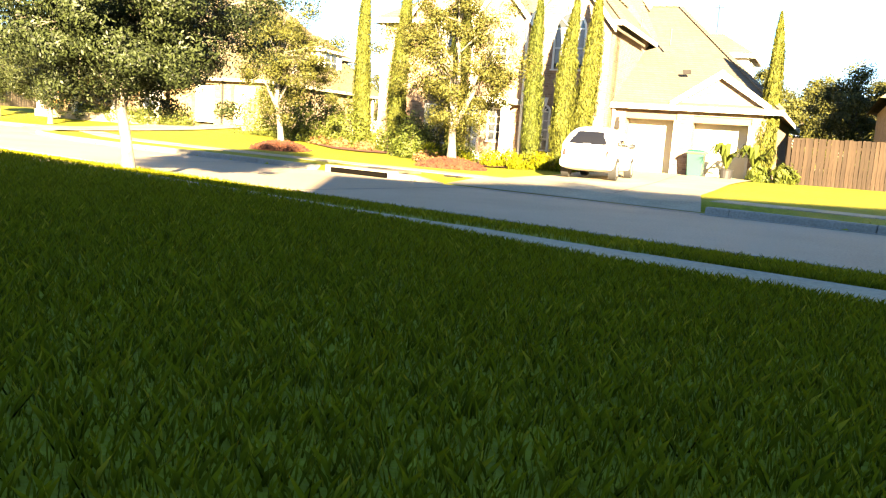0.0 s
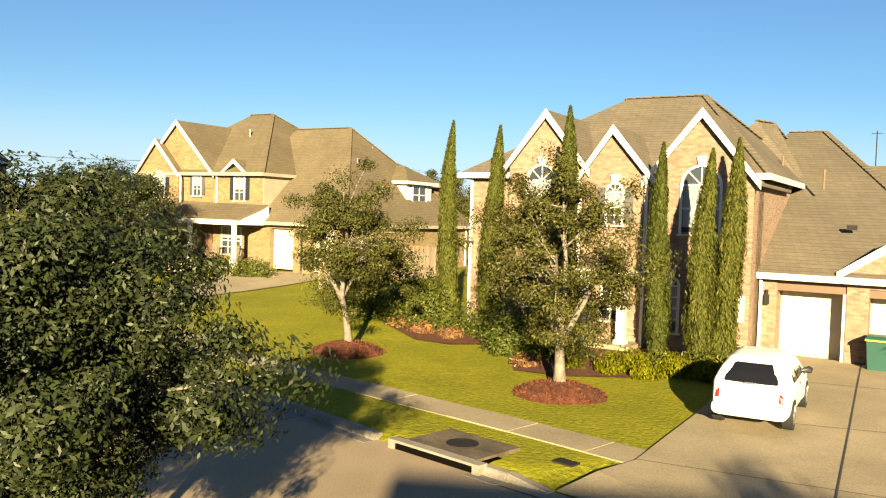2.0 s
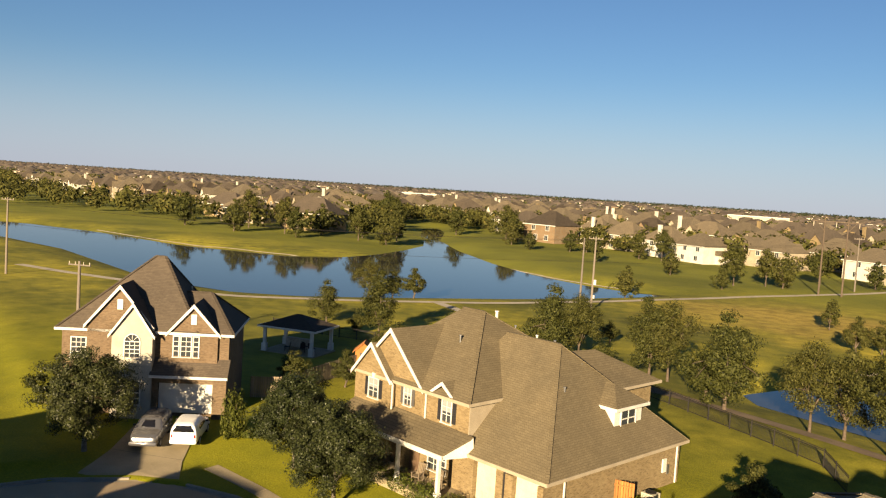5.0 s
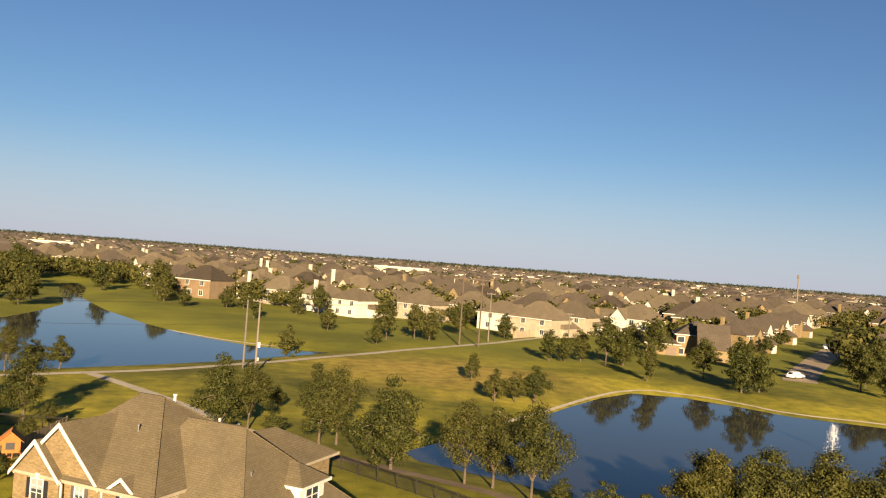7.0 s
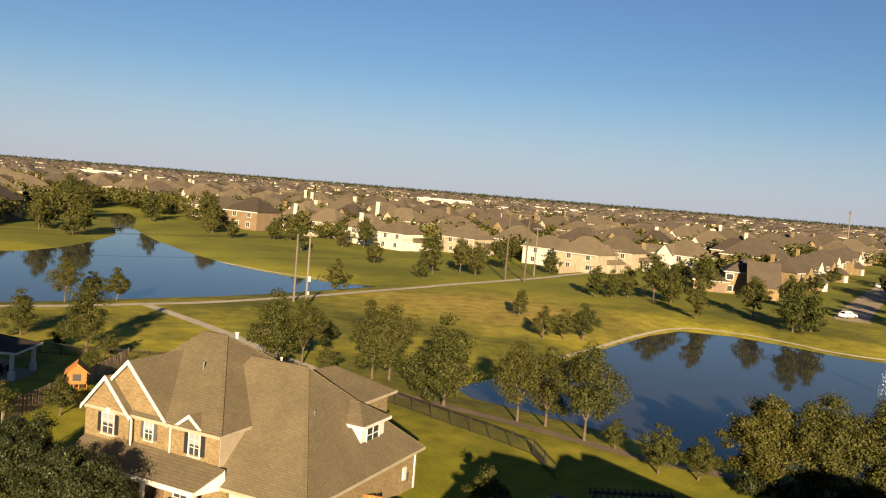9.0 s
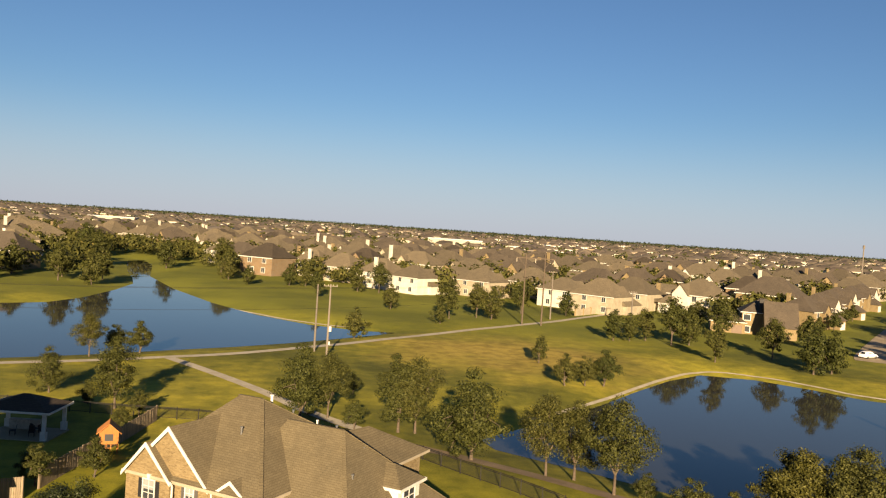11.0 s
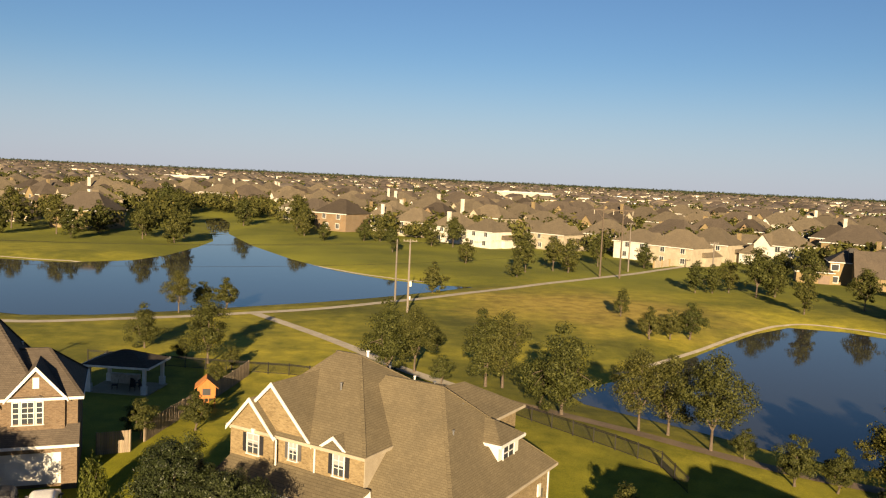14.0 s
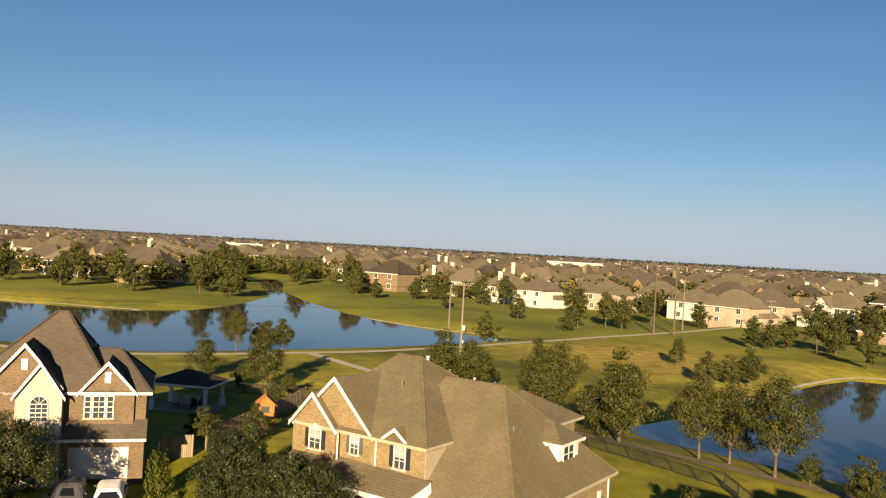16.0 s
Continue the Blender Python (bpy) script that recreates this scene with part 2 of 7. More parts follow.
def grass_ground(name):
    """Turf: green lawns near the houses, drier and patchier in the open park."""
    m, nt, b = material(name, 0.95, 0, 0.15)
    pos = world_pos(nt)
    s = nt.nodes.new("ShaderNodeSeparateXYZ")
    nt.links.new(pos, s.inputs[0])
    fine, mid, big = noise_tex(nt, pos, 9.0, 3.0), noise_tex(nt, pos, 0.45, 5.0), noise_tex(nt, pos, 0.035, 4.0)
    lawn = ramp(nt, mid, [(0.3, (0.151, 0.154, 0.00758)), (0.72, (0.226, 0.215, 0.0114))])
    park = ramp(nt, big, [(0.36, (0.085, 0.088, 0.015)), (0.47, (0.15, 0.145, 0.02)), (0.6, (0.29, 0.255, 0.03)), (0.7, (0.2, 0.185, 0.024)), (0.8, (0.12, 0.118, 0.018))])
    park = mixed(nt, 1.0, park, ramp(nt, mid, [(0.3, (0.62, 0.66, 0.62)), (0.7, (1.3, 1.24, 1.15))]), "MULTIPLY")
    # a dry stretch in the middle of the park, with a torn outline
    far = nt.nodes.new("ShaderNodeVectorMath")
    far.operation = "DISTANCE"
    far.inputs[1].default_value = (-11.0, 158.0, 0.5)
    torn = nt.nodes.new("ShaderNodeMath")
    torn.operation, torn.inputs[1].default_value = "MULTIPLY_ADD", 34.0
    nt.links.new(pos, far.inputs[0])
    nt.links.new(noise_tex(nt, pos, 0.09, 4.0), torn.inputs[0])
    nt.links.new(far.outputs["Value"], torn.inputs[2])
    dry = nt.nodes.new("ShaderNodeMapRange")
    dry.inputs["From Min"].default_value, dry.inputs["From Max"].default_value = 47.0, 26.0
    nt.links.new(torn.outputs[0], dry.inputs["Value"])
    park = mixed(nt, dry.outputs[0], park, ramp(nt, mid, [(0.32, (0.2, 0.145, 0.03)), (0.6, (0.36, 0.27, 0.055))]))
    # mown greener grass on the far banks
    mown = nt.nodes.new("ShaderNodeMapRange")
    mown.inputs["From Min"].default_value, mown.inputs["From Max"].default_value = 162.0, 205.0
    nt.links.new(s.outputs[1], mown.inputs["Value"])
    park = mixed(nt, mown.outputs[0], park, ramp(nt, big, [(0.36, (0.112, 0.119, 0.016)), (0.62, (0.18, 0.182, 0.022))]))
    edge = nt.nodes.new("ShaderNodeMapRange")
    edge.inputs["From Min"].default_value, edge.inputs["From Max"].default_value = 58.0, 84.0
    nt.links.new(s.outputs[1], edge.inputs["Value"])
    c = mixed(nt, edge.outputs[0], lawn, park)
    c = mixed(nt, 1.0, c, ramp(nt, fine, [(0.3, (0.7, 0.72, 0.7)), (0.7, (1.2, 1.18, 1.15))]), "MULTIPLY")
    nt.links.new(c, b.inputs["Base Color"])
    bump(nt, b, fine, 0.8, 0.05)
    return m


def watery(name):
    m, nt, b = material(name, 0.04, 0, 0.2)
    b.inputs["Base Color"].default_value = (0.032, 0.033, 0.03, 1)
    b.inputs["IOR"].default_value = 1.33
    vec = coords(nt, (1, 1, 1))
    bump(nt, b, noise_tex(nt, vec, 0.9, 3.0), 0.06, 0.05)
    return m


def plain(name, c, rough=0.5, metal=0.0, spec=0.5, grain=0.12):
    d, l = tuple(v * (1 - grain) for v in c), tuple(min(v * (1 + grain), 0.95) for v in c)
    return mottled(name, d, l, 1.3, rough, 60.0, 0.08, 0.4, metal, spec)


MAT = dict(
    turf=grass_ground("turf"), water=watery("pond_water"),
    brick_a=brickwork("brick_golden", (0.229, 0.162, 0.112), (0.119, 0.0749, 0.0465), (0.227, 0.186, 0.155)),
    brick_b=brickwork("brick_tan", (0.211, 0.159, 0.0816), (0.104, 0.0714, 0.0343), (0.208, 0.17, 0.105)),
    brick_c=brickwork("brick_brown", (0.14, 0.0972, 0.0576), (0.0701, 0.0443, 0.0258), (0.155, 0.129, 0.0963)),
    brick_red=brickwork("brick_orange", (0.182, 0.122, 0.0672), (0.133, 0.0828, 0.0434), (0.168, 0.162, 0.135)),
    shingle_a=shingles("shingles_tan", (0.0903, 0.0765, 0.053), (0.131, 0.113, 0.0818)),
    shingle_b=shingles("shingles_brown", (0.0916, 0.0734, 0.0437), (0.134, 0.11, 0.0672)),
    shingle_far=shingles("shingles_weathered", (0.0864, 0.0694, 0.0457), (0.133, 0.11, 0.0749), 1.0),
    shingle_c=shingles("shingles_dark", (0.0353, 0.0278, 0.0209), (0.0599, 0.0481, 0.036)),
    shingle_d=shingles("shingles_grey_brown", (0.055, 0.044, 0.033), (0.092, 0.075, 0.057)),
    pale=mottled("pale_stucco", (0.44, 0.405, 0.33), (0.56, 0.52, 0.44), 0.5, 0.9, 20, 0.2),
    # Fence wood here is darkened to stand for shade on the boards.
    charcoal=plain("charcoal_tone", (0.03, 0.027, 0.024), 0.8), fence_shaded=striped_wood("shaded_fence_wood", (0.018, 0.012, 0.008), (0.036, 0.024, 0.016)),
    # Flat black that stands for the shade inside the drain slot.
    hollow=plain("slot_shade_black", (0.004, 0.0035, 0.003), 1.0, 0.0, 0.0),
    wicker=plain("grey_brown_wicker", (0.16, 0.125, 0.085), 0.8),
    # Leaf for the horizon trees, bluer to carry distance haze in its colour.
    woods=leafage("hazed_woods", (0.012, 0.017, 0.014), (0.03, 0.037, 0.024), (0.05, 0.055, 0.035), 0.7),
    white=plain("white_paint", (0.541, 0.525, 0.476), 0.55), cream=plain("cream_paint", (0.492, 0.451, 0.336), 0.5),
    stucco=mottled("white_stucco", (0.292, 0.272, 0.222), (0.376, 0.351, 0.291), 0.8, 0.9, 30, 0.4),
    siding=mottled("beige_siding", (0.266, 0.221, 0.155), (0.339, 0.295, 0.214), 0.7, 0.85, 30, 0.2),
    black=plain("black_paint", (0.02, 0.02, 0.022), 0.45), brown=plain("brown_paint", (0.12, 0.075, 0.045), 0.6),
    shutter_a=plain("slate_shutter_paint", (0.075, 0.07, 0.065), 0.6),
    concrete=mottled("driveway_concrete", (0.232, 0.191, 0.116), (0.318, 0.262, 0.166), 0.5, 0.9, 25, 0.25, here="World"),
    road=mottled("road_concrete", (0.256, 0.197, 0.121), (0.326, 0.254, 0.163), 0.28, 0.9, 30, 0.25, here="World"),
    kerb=mottled("kerb_concrete", (0.177, 0.159, 0.124), (0.248, 0.221, 0.177), 1.1, 0.9, 25, 0.3, here="World"),
    gravel=mottled("trail_gravel", (0.325, 0.282, 0.205), (0.44, 0.389, 0.298), 0.6, 0.95, 8, 0.3, here="World"),
    dirt=mottled("bare_earth", (0.131, 0.0943, 0.0533), (0.213, 0.152, 0.0902), 0.5, 0.95, 9, 0.4, here="World"),
    mulch=mottled("red_mulch", (0.045, 0.0115, 0.004), (0.115, 0.034, 0.01), 6.0, 0.95, 30, 0.9, here="World"),
    stained=mottled("stained_lid_concrete", (0.05, 0.038, 0.024), (0.13, 0.1, 0.062), 2.2, 0.95, 25, 0.4, here="World"),
    tar=plain("tar_joint", (0.035, 0.033, 0.03), 0.8),
    bark=mottled("grey_bark", (0.0984, 0.082, 0.0615), (0.221, 0.193, 0.152), 5.0, 0.95, 45, 0.8),
    bark_dark=mottled("brown_bark", (0.0574, 0.0426, 0.0295), (0.115, 0.0861, 0.0615), 5.0, 0.95, 45, 0.8),
    # Darker oak leaf; the shaded look of these crowns is put into it.
    dark_oak=leafage("dark_oak_leaves", (0.00622, 0.00865, 0.00454), (0.0326, 0.0393, 0.0137), (0.101, 0.11, 0.0643), 0.42),
    oak=leafage("oak_leaves", (0.00853, 0.0108, 0.00301), (0.0642, 0.0627, 0.0136), (0.129, 0.126, 0.0451), 0.6),
    park_leaf=leafage("park_tree_leaves", (0.00931, 0.0123, 0.00376), (0.056, 0.058, 0.015), (0.105, 0.102, 0.0338), 0.6),
    far_leaf=leafage("distant_leaves", (0.0169, 0.0208, 0.00634), (0.0562, 0.0585, 0.0151), (0.103, 0.09, 0.0277), 0.7),
    cypress=leafage("cypress_foliage", (0.0127, 0.0166, 0.0036), (0.0673, 0.0752, 0.013), (0.119, 0.119, 0.0288), 0.65, 0.12),
    shrub=leafage("shrub_leaves", (0.0175, 0.0234, 0.00504), (0.068, 0.081, 0.0144), (0.194, 0.18, 0.0504)),
    redleaf=leafage("reddish_leaves", (0.075, 0.035, 0.02), (0.19, 0.1, 0.045), (0.3, 0.19, 0.09)),
    blade=leafage("grass_blades", (0.0595, 0.068, 0.0017), (0.14, 0.146, 0.0034), (0.281, 0.238, 0.017), 0.75, 0.35),
    fence=striped_wood("weathered_fence_wood", (0.164, 0.127, 0.0861), (0.295, 0.238, 0.164)),
    cedar=striped_wood("orange_cedar", (0.3, 0.119, 0.0315), (0.435, 0.189, 0.056)),
    pole=striped_wood("utility_pole_wood", (0.0963, 0.0818, 0.0689), (0.177, 0.156, 0.133)),
    iron=plain("black_iron", (0.014, 0.012, 0.011), 0.75, 0.0, 0.25), steel=plain("galvanised_steel", (0.4, 0.4, 0.4), 0.4, 0.9),
    bin_green=plain("green_bin_plastic", (0.008, 0.06, 0.045), 0.5), yellow=plain("yellow_plastic", (0.6, 0.5, 0.03), 0.45),
    car_white=plain("white_car_paint", (0.78, 0.77, 0.74), 0.22, 0, 0.6, 0.02), car_silver=plain("silver_car_paint", (0.17, 0.17, 0.18), 0.25, 0.6, 0.6, 0.03),
    tyre=plain("tyre_rubber", (0.009, 0.009, 0.009), 0.85), rim=plain("alloy_rim", (0.5, 0.5, 0.5), 0.3, 0.9),
    red_lamp=plain("red_tail_lamp", (0.4, 0.02, 0.015), 0.2), plate=plain("number_plate", (0.62, 0.62, 0.58), 0.4),
    stone=mottled("garden_stone", (0.3, 0.26, 0.2), (0.48, 0.42, 0.34), 3.0, 0.9, 30, 0.5),
    spray=plain("water_spray", (0.6, 0.62, 0.65), 0.3),
)


def glass_mat(name, tint, rough=0.05):
    m, nt, b = material(name, rough, 0, 0.8)
    b.inputs["Base Color"].default_value = (*tint, 1)
    vec = coords(nt)
    bump(nt, b, noise_tex(nt, vec, 1.5, 1.0), 0.03, 0.02)
    return m


MAT["glass"] = glass_mat("window_glass", (0.035, 0.04, 0.045))
MAT["blind"] = plain("pale_window_blind", (0.24, 0.24, 0.235), 0.7)
MAT["car_glass"] = glass_mat("dark_car_glass", (0.008, 0.008, 0.009))


# ---------- the lie of the land ----------
NEAR_KERB = [(60.0, -20.2), (20.0, 2.8), (12.0, 7.36), (3.97, 12.1), (-0.43, 14.78), (-6.9, 19.15), (-12.5, 22.6)]
FAR_KERB = [(-18.6, 37.6), (-16.4, 34.2), (-14.0, 31.6), (-10.2, 28.6), (-6.0, 26.1), (-2.9, 24.0), (0.0, 22.3), (3.4, 20.4), (7.2, 18.3), (20.0, 10.9), (60.0, -12.2)]
_c, _r = (-30.5, 33.2), 12.9
BULB = [(_c[0] + _r * math.cos(radians(a)), _c[1] + _r * math.sin(radians(a))) for a in (-42, -60, -80, -100, -120, -140, -160, 180, 160, 140, 120, 104, 88, 72, 56, 42)]
ROAD = NEAR_KERB + BULB + FAR_KERB
LAKE_WEST = [(-37.0, 181), (-41.5, 172), (-47, 162), (-51, 155), (-58, 145), (-65, 136.5), (-74, 125.5), (-82, 117), (-91, 112), (-110, 112), (-130, 120), (-160, 132),
             (-200, 140), (-240, 150), (-240, 172), (-200, 172), (-160, 165), (-145, 167), (-128, 170), (-119, 182), (-119, 196), (-124, 220), (-130, 240),
             (-139, 256), (-156, 283), (-176, 318), (-190, 345), (-186, 350), (-165, 318), (-140, 269), (-114, 234), (-90, 207), (-72, 191), (-57, 182), (-45, 179)]
LAKE_EAST = [(-10.5, 98.5), (-8.5, 95), (-3, 92.2), (2.2, 89.6), (8, 86.2), (14, 83.5), (24, 82), (40, 84), (62, 92), (84, 108), (90, 124), (78, 138), (60, 145),
             (46, 148.5), (39, 154.5), (31, 159.5), (22, 159.5), (15.5, 150), (9, 136.5), (3.5, 124), (-2.5, 112), (-7.5, 104)]
PARK_Z, WATER_Z = 0.65, -0.45


def outline_distance(px, py, poly):
    """Distance to a closed outline, negative inside."""
    best, inside = np.full(px.shape, 1e9), np.zeros(px.shape, bool)
    for (ax, ay), (bx, by) in zip(poly, poly[1:] + poly[:1]):
        ex, ey = bx - ax, by - ay
        k = np.clip(((px - ax) * ex + (py - ay) * ey) / (ex * ex + ey * ey), 0, 1)
        best = np.minimum(best, np.hypot(px - ax - k * ex, py - ay - k * ey))
        cross = (ay > py) != (by > py)
        with np.errstate(divide="ignore", invalid="ignore"):
            inside ^= cross & (px < (bx - ax) * (py - ay) / (by - ay if by != ay else 1e-9) + ax)
    return np.where(inside, -best, best)


def step(v, a, b):
    k = np.clip((v - a) / (b - a), 0, 1)
    return k * k * (3 - 2 * k)


WALK = [(40.0, -11.8), (20.0, -0.2), (12.0, 4.3), (5.2, 8.3), (3.6, 9.35), (1.8, 10.5), (0.8, 11.2), (-1.1, 12.6), (-3.1, 13.9), (-8.2, 17.1), (-13.5, 20.2)]


def beside_walk(px, py):
    """Distance to the line of the near pavement."""
    best = np.full(px.shape, 1e9)
    for (ax, ay), (bx, by) in zip(WALK, WALK[1:]):
        ex, ey = bx - ax, by - ay
        k = np.clip(((px - ax) * ex + (py - ay) * ey) / (ex * ex + ey * ey), 0, 1)
        best = np.minimum(best, np.hypot(px - ax - k * ex, py - ay - k * ey))
    return best


APRONS = [[(8.1, 17.95), (7.4, 21.8), (2.4, 23.0), (1.4, 21.5)], [(-17.9, 36.4), (-17.4, 39.6), (-21.8, 44.4), (-23.8, 43.9)]]


def land(px, py):
    """Height of the turf."""
    px, py = np.asarray(px, float), np.asarray(py, float)
    d = outline_distance(px, py, ROAD)
    far_side = step(py + 0.55 * px, 18.0, 22.0)
    rise = far_side * (0.12 + 0.72 * step(-px, -2.0, 14.0))
    near_side = 0.14 * step(d, 0, 2) + (0.13 + 0.07 * step(-px, -4.5, -0.5)) * step(beside_walk(px, py), 0.62, 1.2) * (d > 2.15)
    h = 0.11 + rise * step(d, 0.6, 15.0) + (1 - far_side) * near_side
    h = h + (PARK_Z - h) * step(py, 66.0, 82.0)
    h = np.where(d < 0, 0.11 - 0.5 * step(-d, 0.0, 0.6), h)
    for apron in APRONS:
        h = np.where((outline_distance(px, py, apron) < 0.35) & (d < 1.5), np.minimum(h, -0.05), h)
    h = h + 0.05 * np.sin(px * 0.21 + 1.3) * np.sin(py * 0.17) * step(d, 3, 8)
    for lake in (LAKE_WEST, LAKE_EAST):
        e = outline_distance(px, py, lake)
        h = np.where(e < 9, WATER_Z - 0.02 + (h - WATER_Z) * np.sign(e) * np.minimum(np.abs(e) / 9, 1) ** 0.8 * np.where(e < 0, 1.2, 1), h)
    return h


def z_at(x, y):
    return float(land(np.array([x]), np.array([y]))[0])


def on_land(x, y, turn=0.0, lift=0.0):
    return pose(x, y, z_at(x, y) + lift, 0, 0, turn)


def spaced(lo, hi, fine_lo, fine_hi, fine, growth=1.045):
    mid = list(np.arange(fine_lo, fine_hi, fine))
    up, s = [mid[-1]], fine
    while up[-1] < hi:
        s *= growth
        up.append(up[-1] + min(s, 220))
    down, s = [mid[0]], fine
    while down[-1] > lo:
        s *= growth
        down.append(down[-1] - min(s, 220))
    return np.array(down[:0:-1] + mid + up[1:])


_xs, _ys = spaced(-4600, 4600, -46, 30, 0.45), spaced(-700, 4700, -8, 62, 0.45, 1.03)
_X, _Y = np.meshgrid(_xs, _ys)
_Z = land(_X, _Y)
_nx, _ny = len(_xs), len(_ys)
_i = (np.arange(_ny - 1)[:, None] * _nx + np.arange(_nx - 1)[None, :]).ravel()
ground = single("ground", array_mesh("ground", np.stack([_X, _Y, _Z], -1).reshape(-1, 3), np.stack([_i, _i + 1, _i + 1 + _nx, _i + _nx], -1), MAT["turf"], True), None,
                "green and yellowing mown turf across lawns and park", "grass", kind="structure")

for _n, _poly in (("water_west", LAKE_WEST), ("water_east", LAKE_EAST)):
    _g = Geo()
    _g.add([(x, y, WATER_Z) for x, y in _poly], [tuple(range(len(_poly)))])
    single(_n, _g, MAT["water"], "still blue pond water mirroring sky and trees", "pond", kind="structure")

# road with its kerbs
_g = Geo()
_g.add([(x, y, 0.0) for x, y in ROAD], [tuple(range(len(ROAD)))])
road = single("road", _g, MAT["road"], "pale tan concrete residential street with tarred joints", "road", kind="structure")


def offset_line(pts, d):
    """A line beside pts, d to its left."""
    out = []
    for i, p in enumerate(pts):
        a, b = pts[max(i - 1, 0)], pts[min(i + 1, len(pts) - 1)]
        ex, ey = b[0] - a[0], b[1] - a[1]
        n = math.hypot(ex, ey)
        out.append((p[0] - ey / n * d, p[1] + ex / n * d))
    return out


def resampled(pts, gap):
    out = []
    for (ax, ay), (bx, by) in zip(pts, pts[1:]):
        n = max(1, round(math.hypot(bx - ax, by - ay) / gap))
        out += [(ax + (bx - ax) * k / n, ay + (by - ay) * k / n) for k in range(n)]
    return out + [pts[-1]]


def smooth_line(pts, gap=0.8):
    """A Catmull-Rom line through pts."""
    P, out = [pts[0]] + list(pts) + [pts[-1]], []
    for i in range(1, len(P) - 2):
        n = max(2, int(math.dist(P[i], P[i + 1]) / gap))
        for k in range(n):
            t = k / n
            out.append(tuple(0.5 * (2 * P[i][j] + (P[i + 1][j] - P[i - 1][j]) * t + (2 * P[i - 1][j] - 5 * P[i][j] + 4 * P[i + 1][j] - P[i + 2][j]) * t * t
                                    + (3 * P[i][j] - P[i - 1][j] - 3 * P[i + 1][j] + P[i + 2][j]) * t ** 3) for j in (0, 1)))
    return out + [pts[-1]]


def kerb(pts, side):
    """A kerb run as separate cast lengths; side +1 when the road lies to the right of pts."""
    run = thing("kerb", "pale cast concrete kerb along the street", "kerb", pose(0, 0, 0), kind="structure")
    line = resampled(pts, 2.6)
    for a, b in zip(line, line[1:]):
        n = math.dist(a, b)
        g = Geo()
        sec = [(-0.42 * side, 0.008), (-0.17 * side, 0.0), (-0.13 * side, 0.105), (-0.1 * side, 0.128), (0.04 * side, 0.132), (0.05 * side, -0.1), (-0.42 * side, -0.1)]
        m = pose(a[0], a[1], 0, 0, 0, math.degrees(math.atan2(b[1] - a[1], b[0] - a[0])))
        v = [m @ Vector((x, y, z)) for x in (0.01, n - 0.01) for y, z in sec]
        k = len(sec)
        g.add(v, [tuple(range(k)), tuple(range(k, 2 * k))[::-1]] + [(i, i + k, (i + 1) % k + k, (i + 1) % k) for i in range(k)])
        part("kerb_length", g, MAT["kerb"], run)
    return run


kerb(NEAR_KERB[:-1] + [(-13.0, 23.2)], 1)
kerb([(-17.4, 35.6)] + FAR_KERB[1:5] + [(-2.0, 23.45)], 1)
kerb([(0.15, 22.2), (0.75, 21.86)], 1)
_g = Geo()
_m = pose(0.75, 21.86, 0, 0, 0, -29.5)
_g.add([_m @ Vector(p) for p in ((0, -0.17, 0), (0, -0.1, 0.128), (0, 0.05, 0.132), (0, 0.05, -0.1), (0.8, -0.17, 0), (0.8, -0.1, 0.016), (0.8, 0.05, 0.018), (0.8, 0.05, -0.1))], [(0, 1, 2, 3), (7, 6, 5, 4), (0, 4, 5, 1), (1, 5, 6, 2), (2, 6, 7, 3), (3, 7, 4, 0)])
single("kerb", _g, MAT["kerb"], "concrete kerb end sloping down to a driveway", "kerb", kind="structure")
kerb([(6.8, 18.5)] + FAR_KERB[8:], 1)
kerb(BULB[:11], 1)
kerb([BULB[11], BULB[12], BULB[13], (-23.6, 43.9)], 1)


def strip(name, pts, width, mat, label, category, lift=0.02, drape=True):
    """A ribbon of paving laid on the land."""
    line = smooth_line(pts, 1.5)
    left, right = offset_line(line, width / 2), offset_line(line, -width / 2)
    g = Geo()
    v = [(x, y, z_at(x, y) + lift) for pair in zip(left, right) for x, y in pair]
    g.add(v, [(2 * i, 2 * i + 1, 2 * i + 3, 2 * i + 2) for i in range(len(line) - 1)])
    return single(name, g, mat, label, category, kind="structure")


def pavement(name, pts, width, label, length=1.5):
    """A pavement of separate concrete slabs with open joints."""
    walk_ = thing(name, label, "pavement", pose(0, 0, 0), kind="structure")
    line = resampled(smooth_line(pts, 0.5), length)
    kept = [line[0]]
    for p in line[1:]:
        if math.dist(p, kept[-1]) >= length * 0.95:
            kept.append(p)
    for a, b in zip(kept, kept[1:]):
        ex, ey = (b[0] - a[0]) / math.dist(a, b), (b[1] - a[1]) / math.dist(a, b)
        w = width / 2
        tilt = random.uniform(-0.006, 0.006)
        pts4 = []
        for p, s in ((a, 0.012), (b, -0.012)):
            for o in (w, -w):
                x, y = p[0] + ex * s - ey * o, p[1] + ey * s + ex * o
                pts4.append((x, y, max(z_at(x, y), 0.12) + 0.014 + tilt))
        g = Geo().slab([pts4[1], pts4[3], pts4[2], pts4[0]], 0.12)
        part("slab", g, MAT["concrete"], walk_)
    return walk_


pavement("pavement_1", WALK, 0.92, "shaded grey concrete pavement slabs across a lawn")
pavement("pavement_2", [(-17.2, 39.3), (-15.0, 36.2), (-12.8, 33.4), (-10.2, 31.2), (-7.2, 29.2), (-3.0, 26.8), (0.9, 24.6), (2.9, 23.4), (4.4, 22.5)], 1.0, "sunlit pale concrete pavement slabs beside a verge")
pavement("pavement_3", [(7.5, 21.1), (12.0, 18.5), (20.0, 13.9), (40.0, 2.0)], 1.0, "pale concrete pavement slabs beside a driveway")
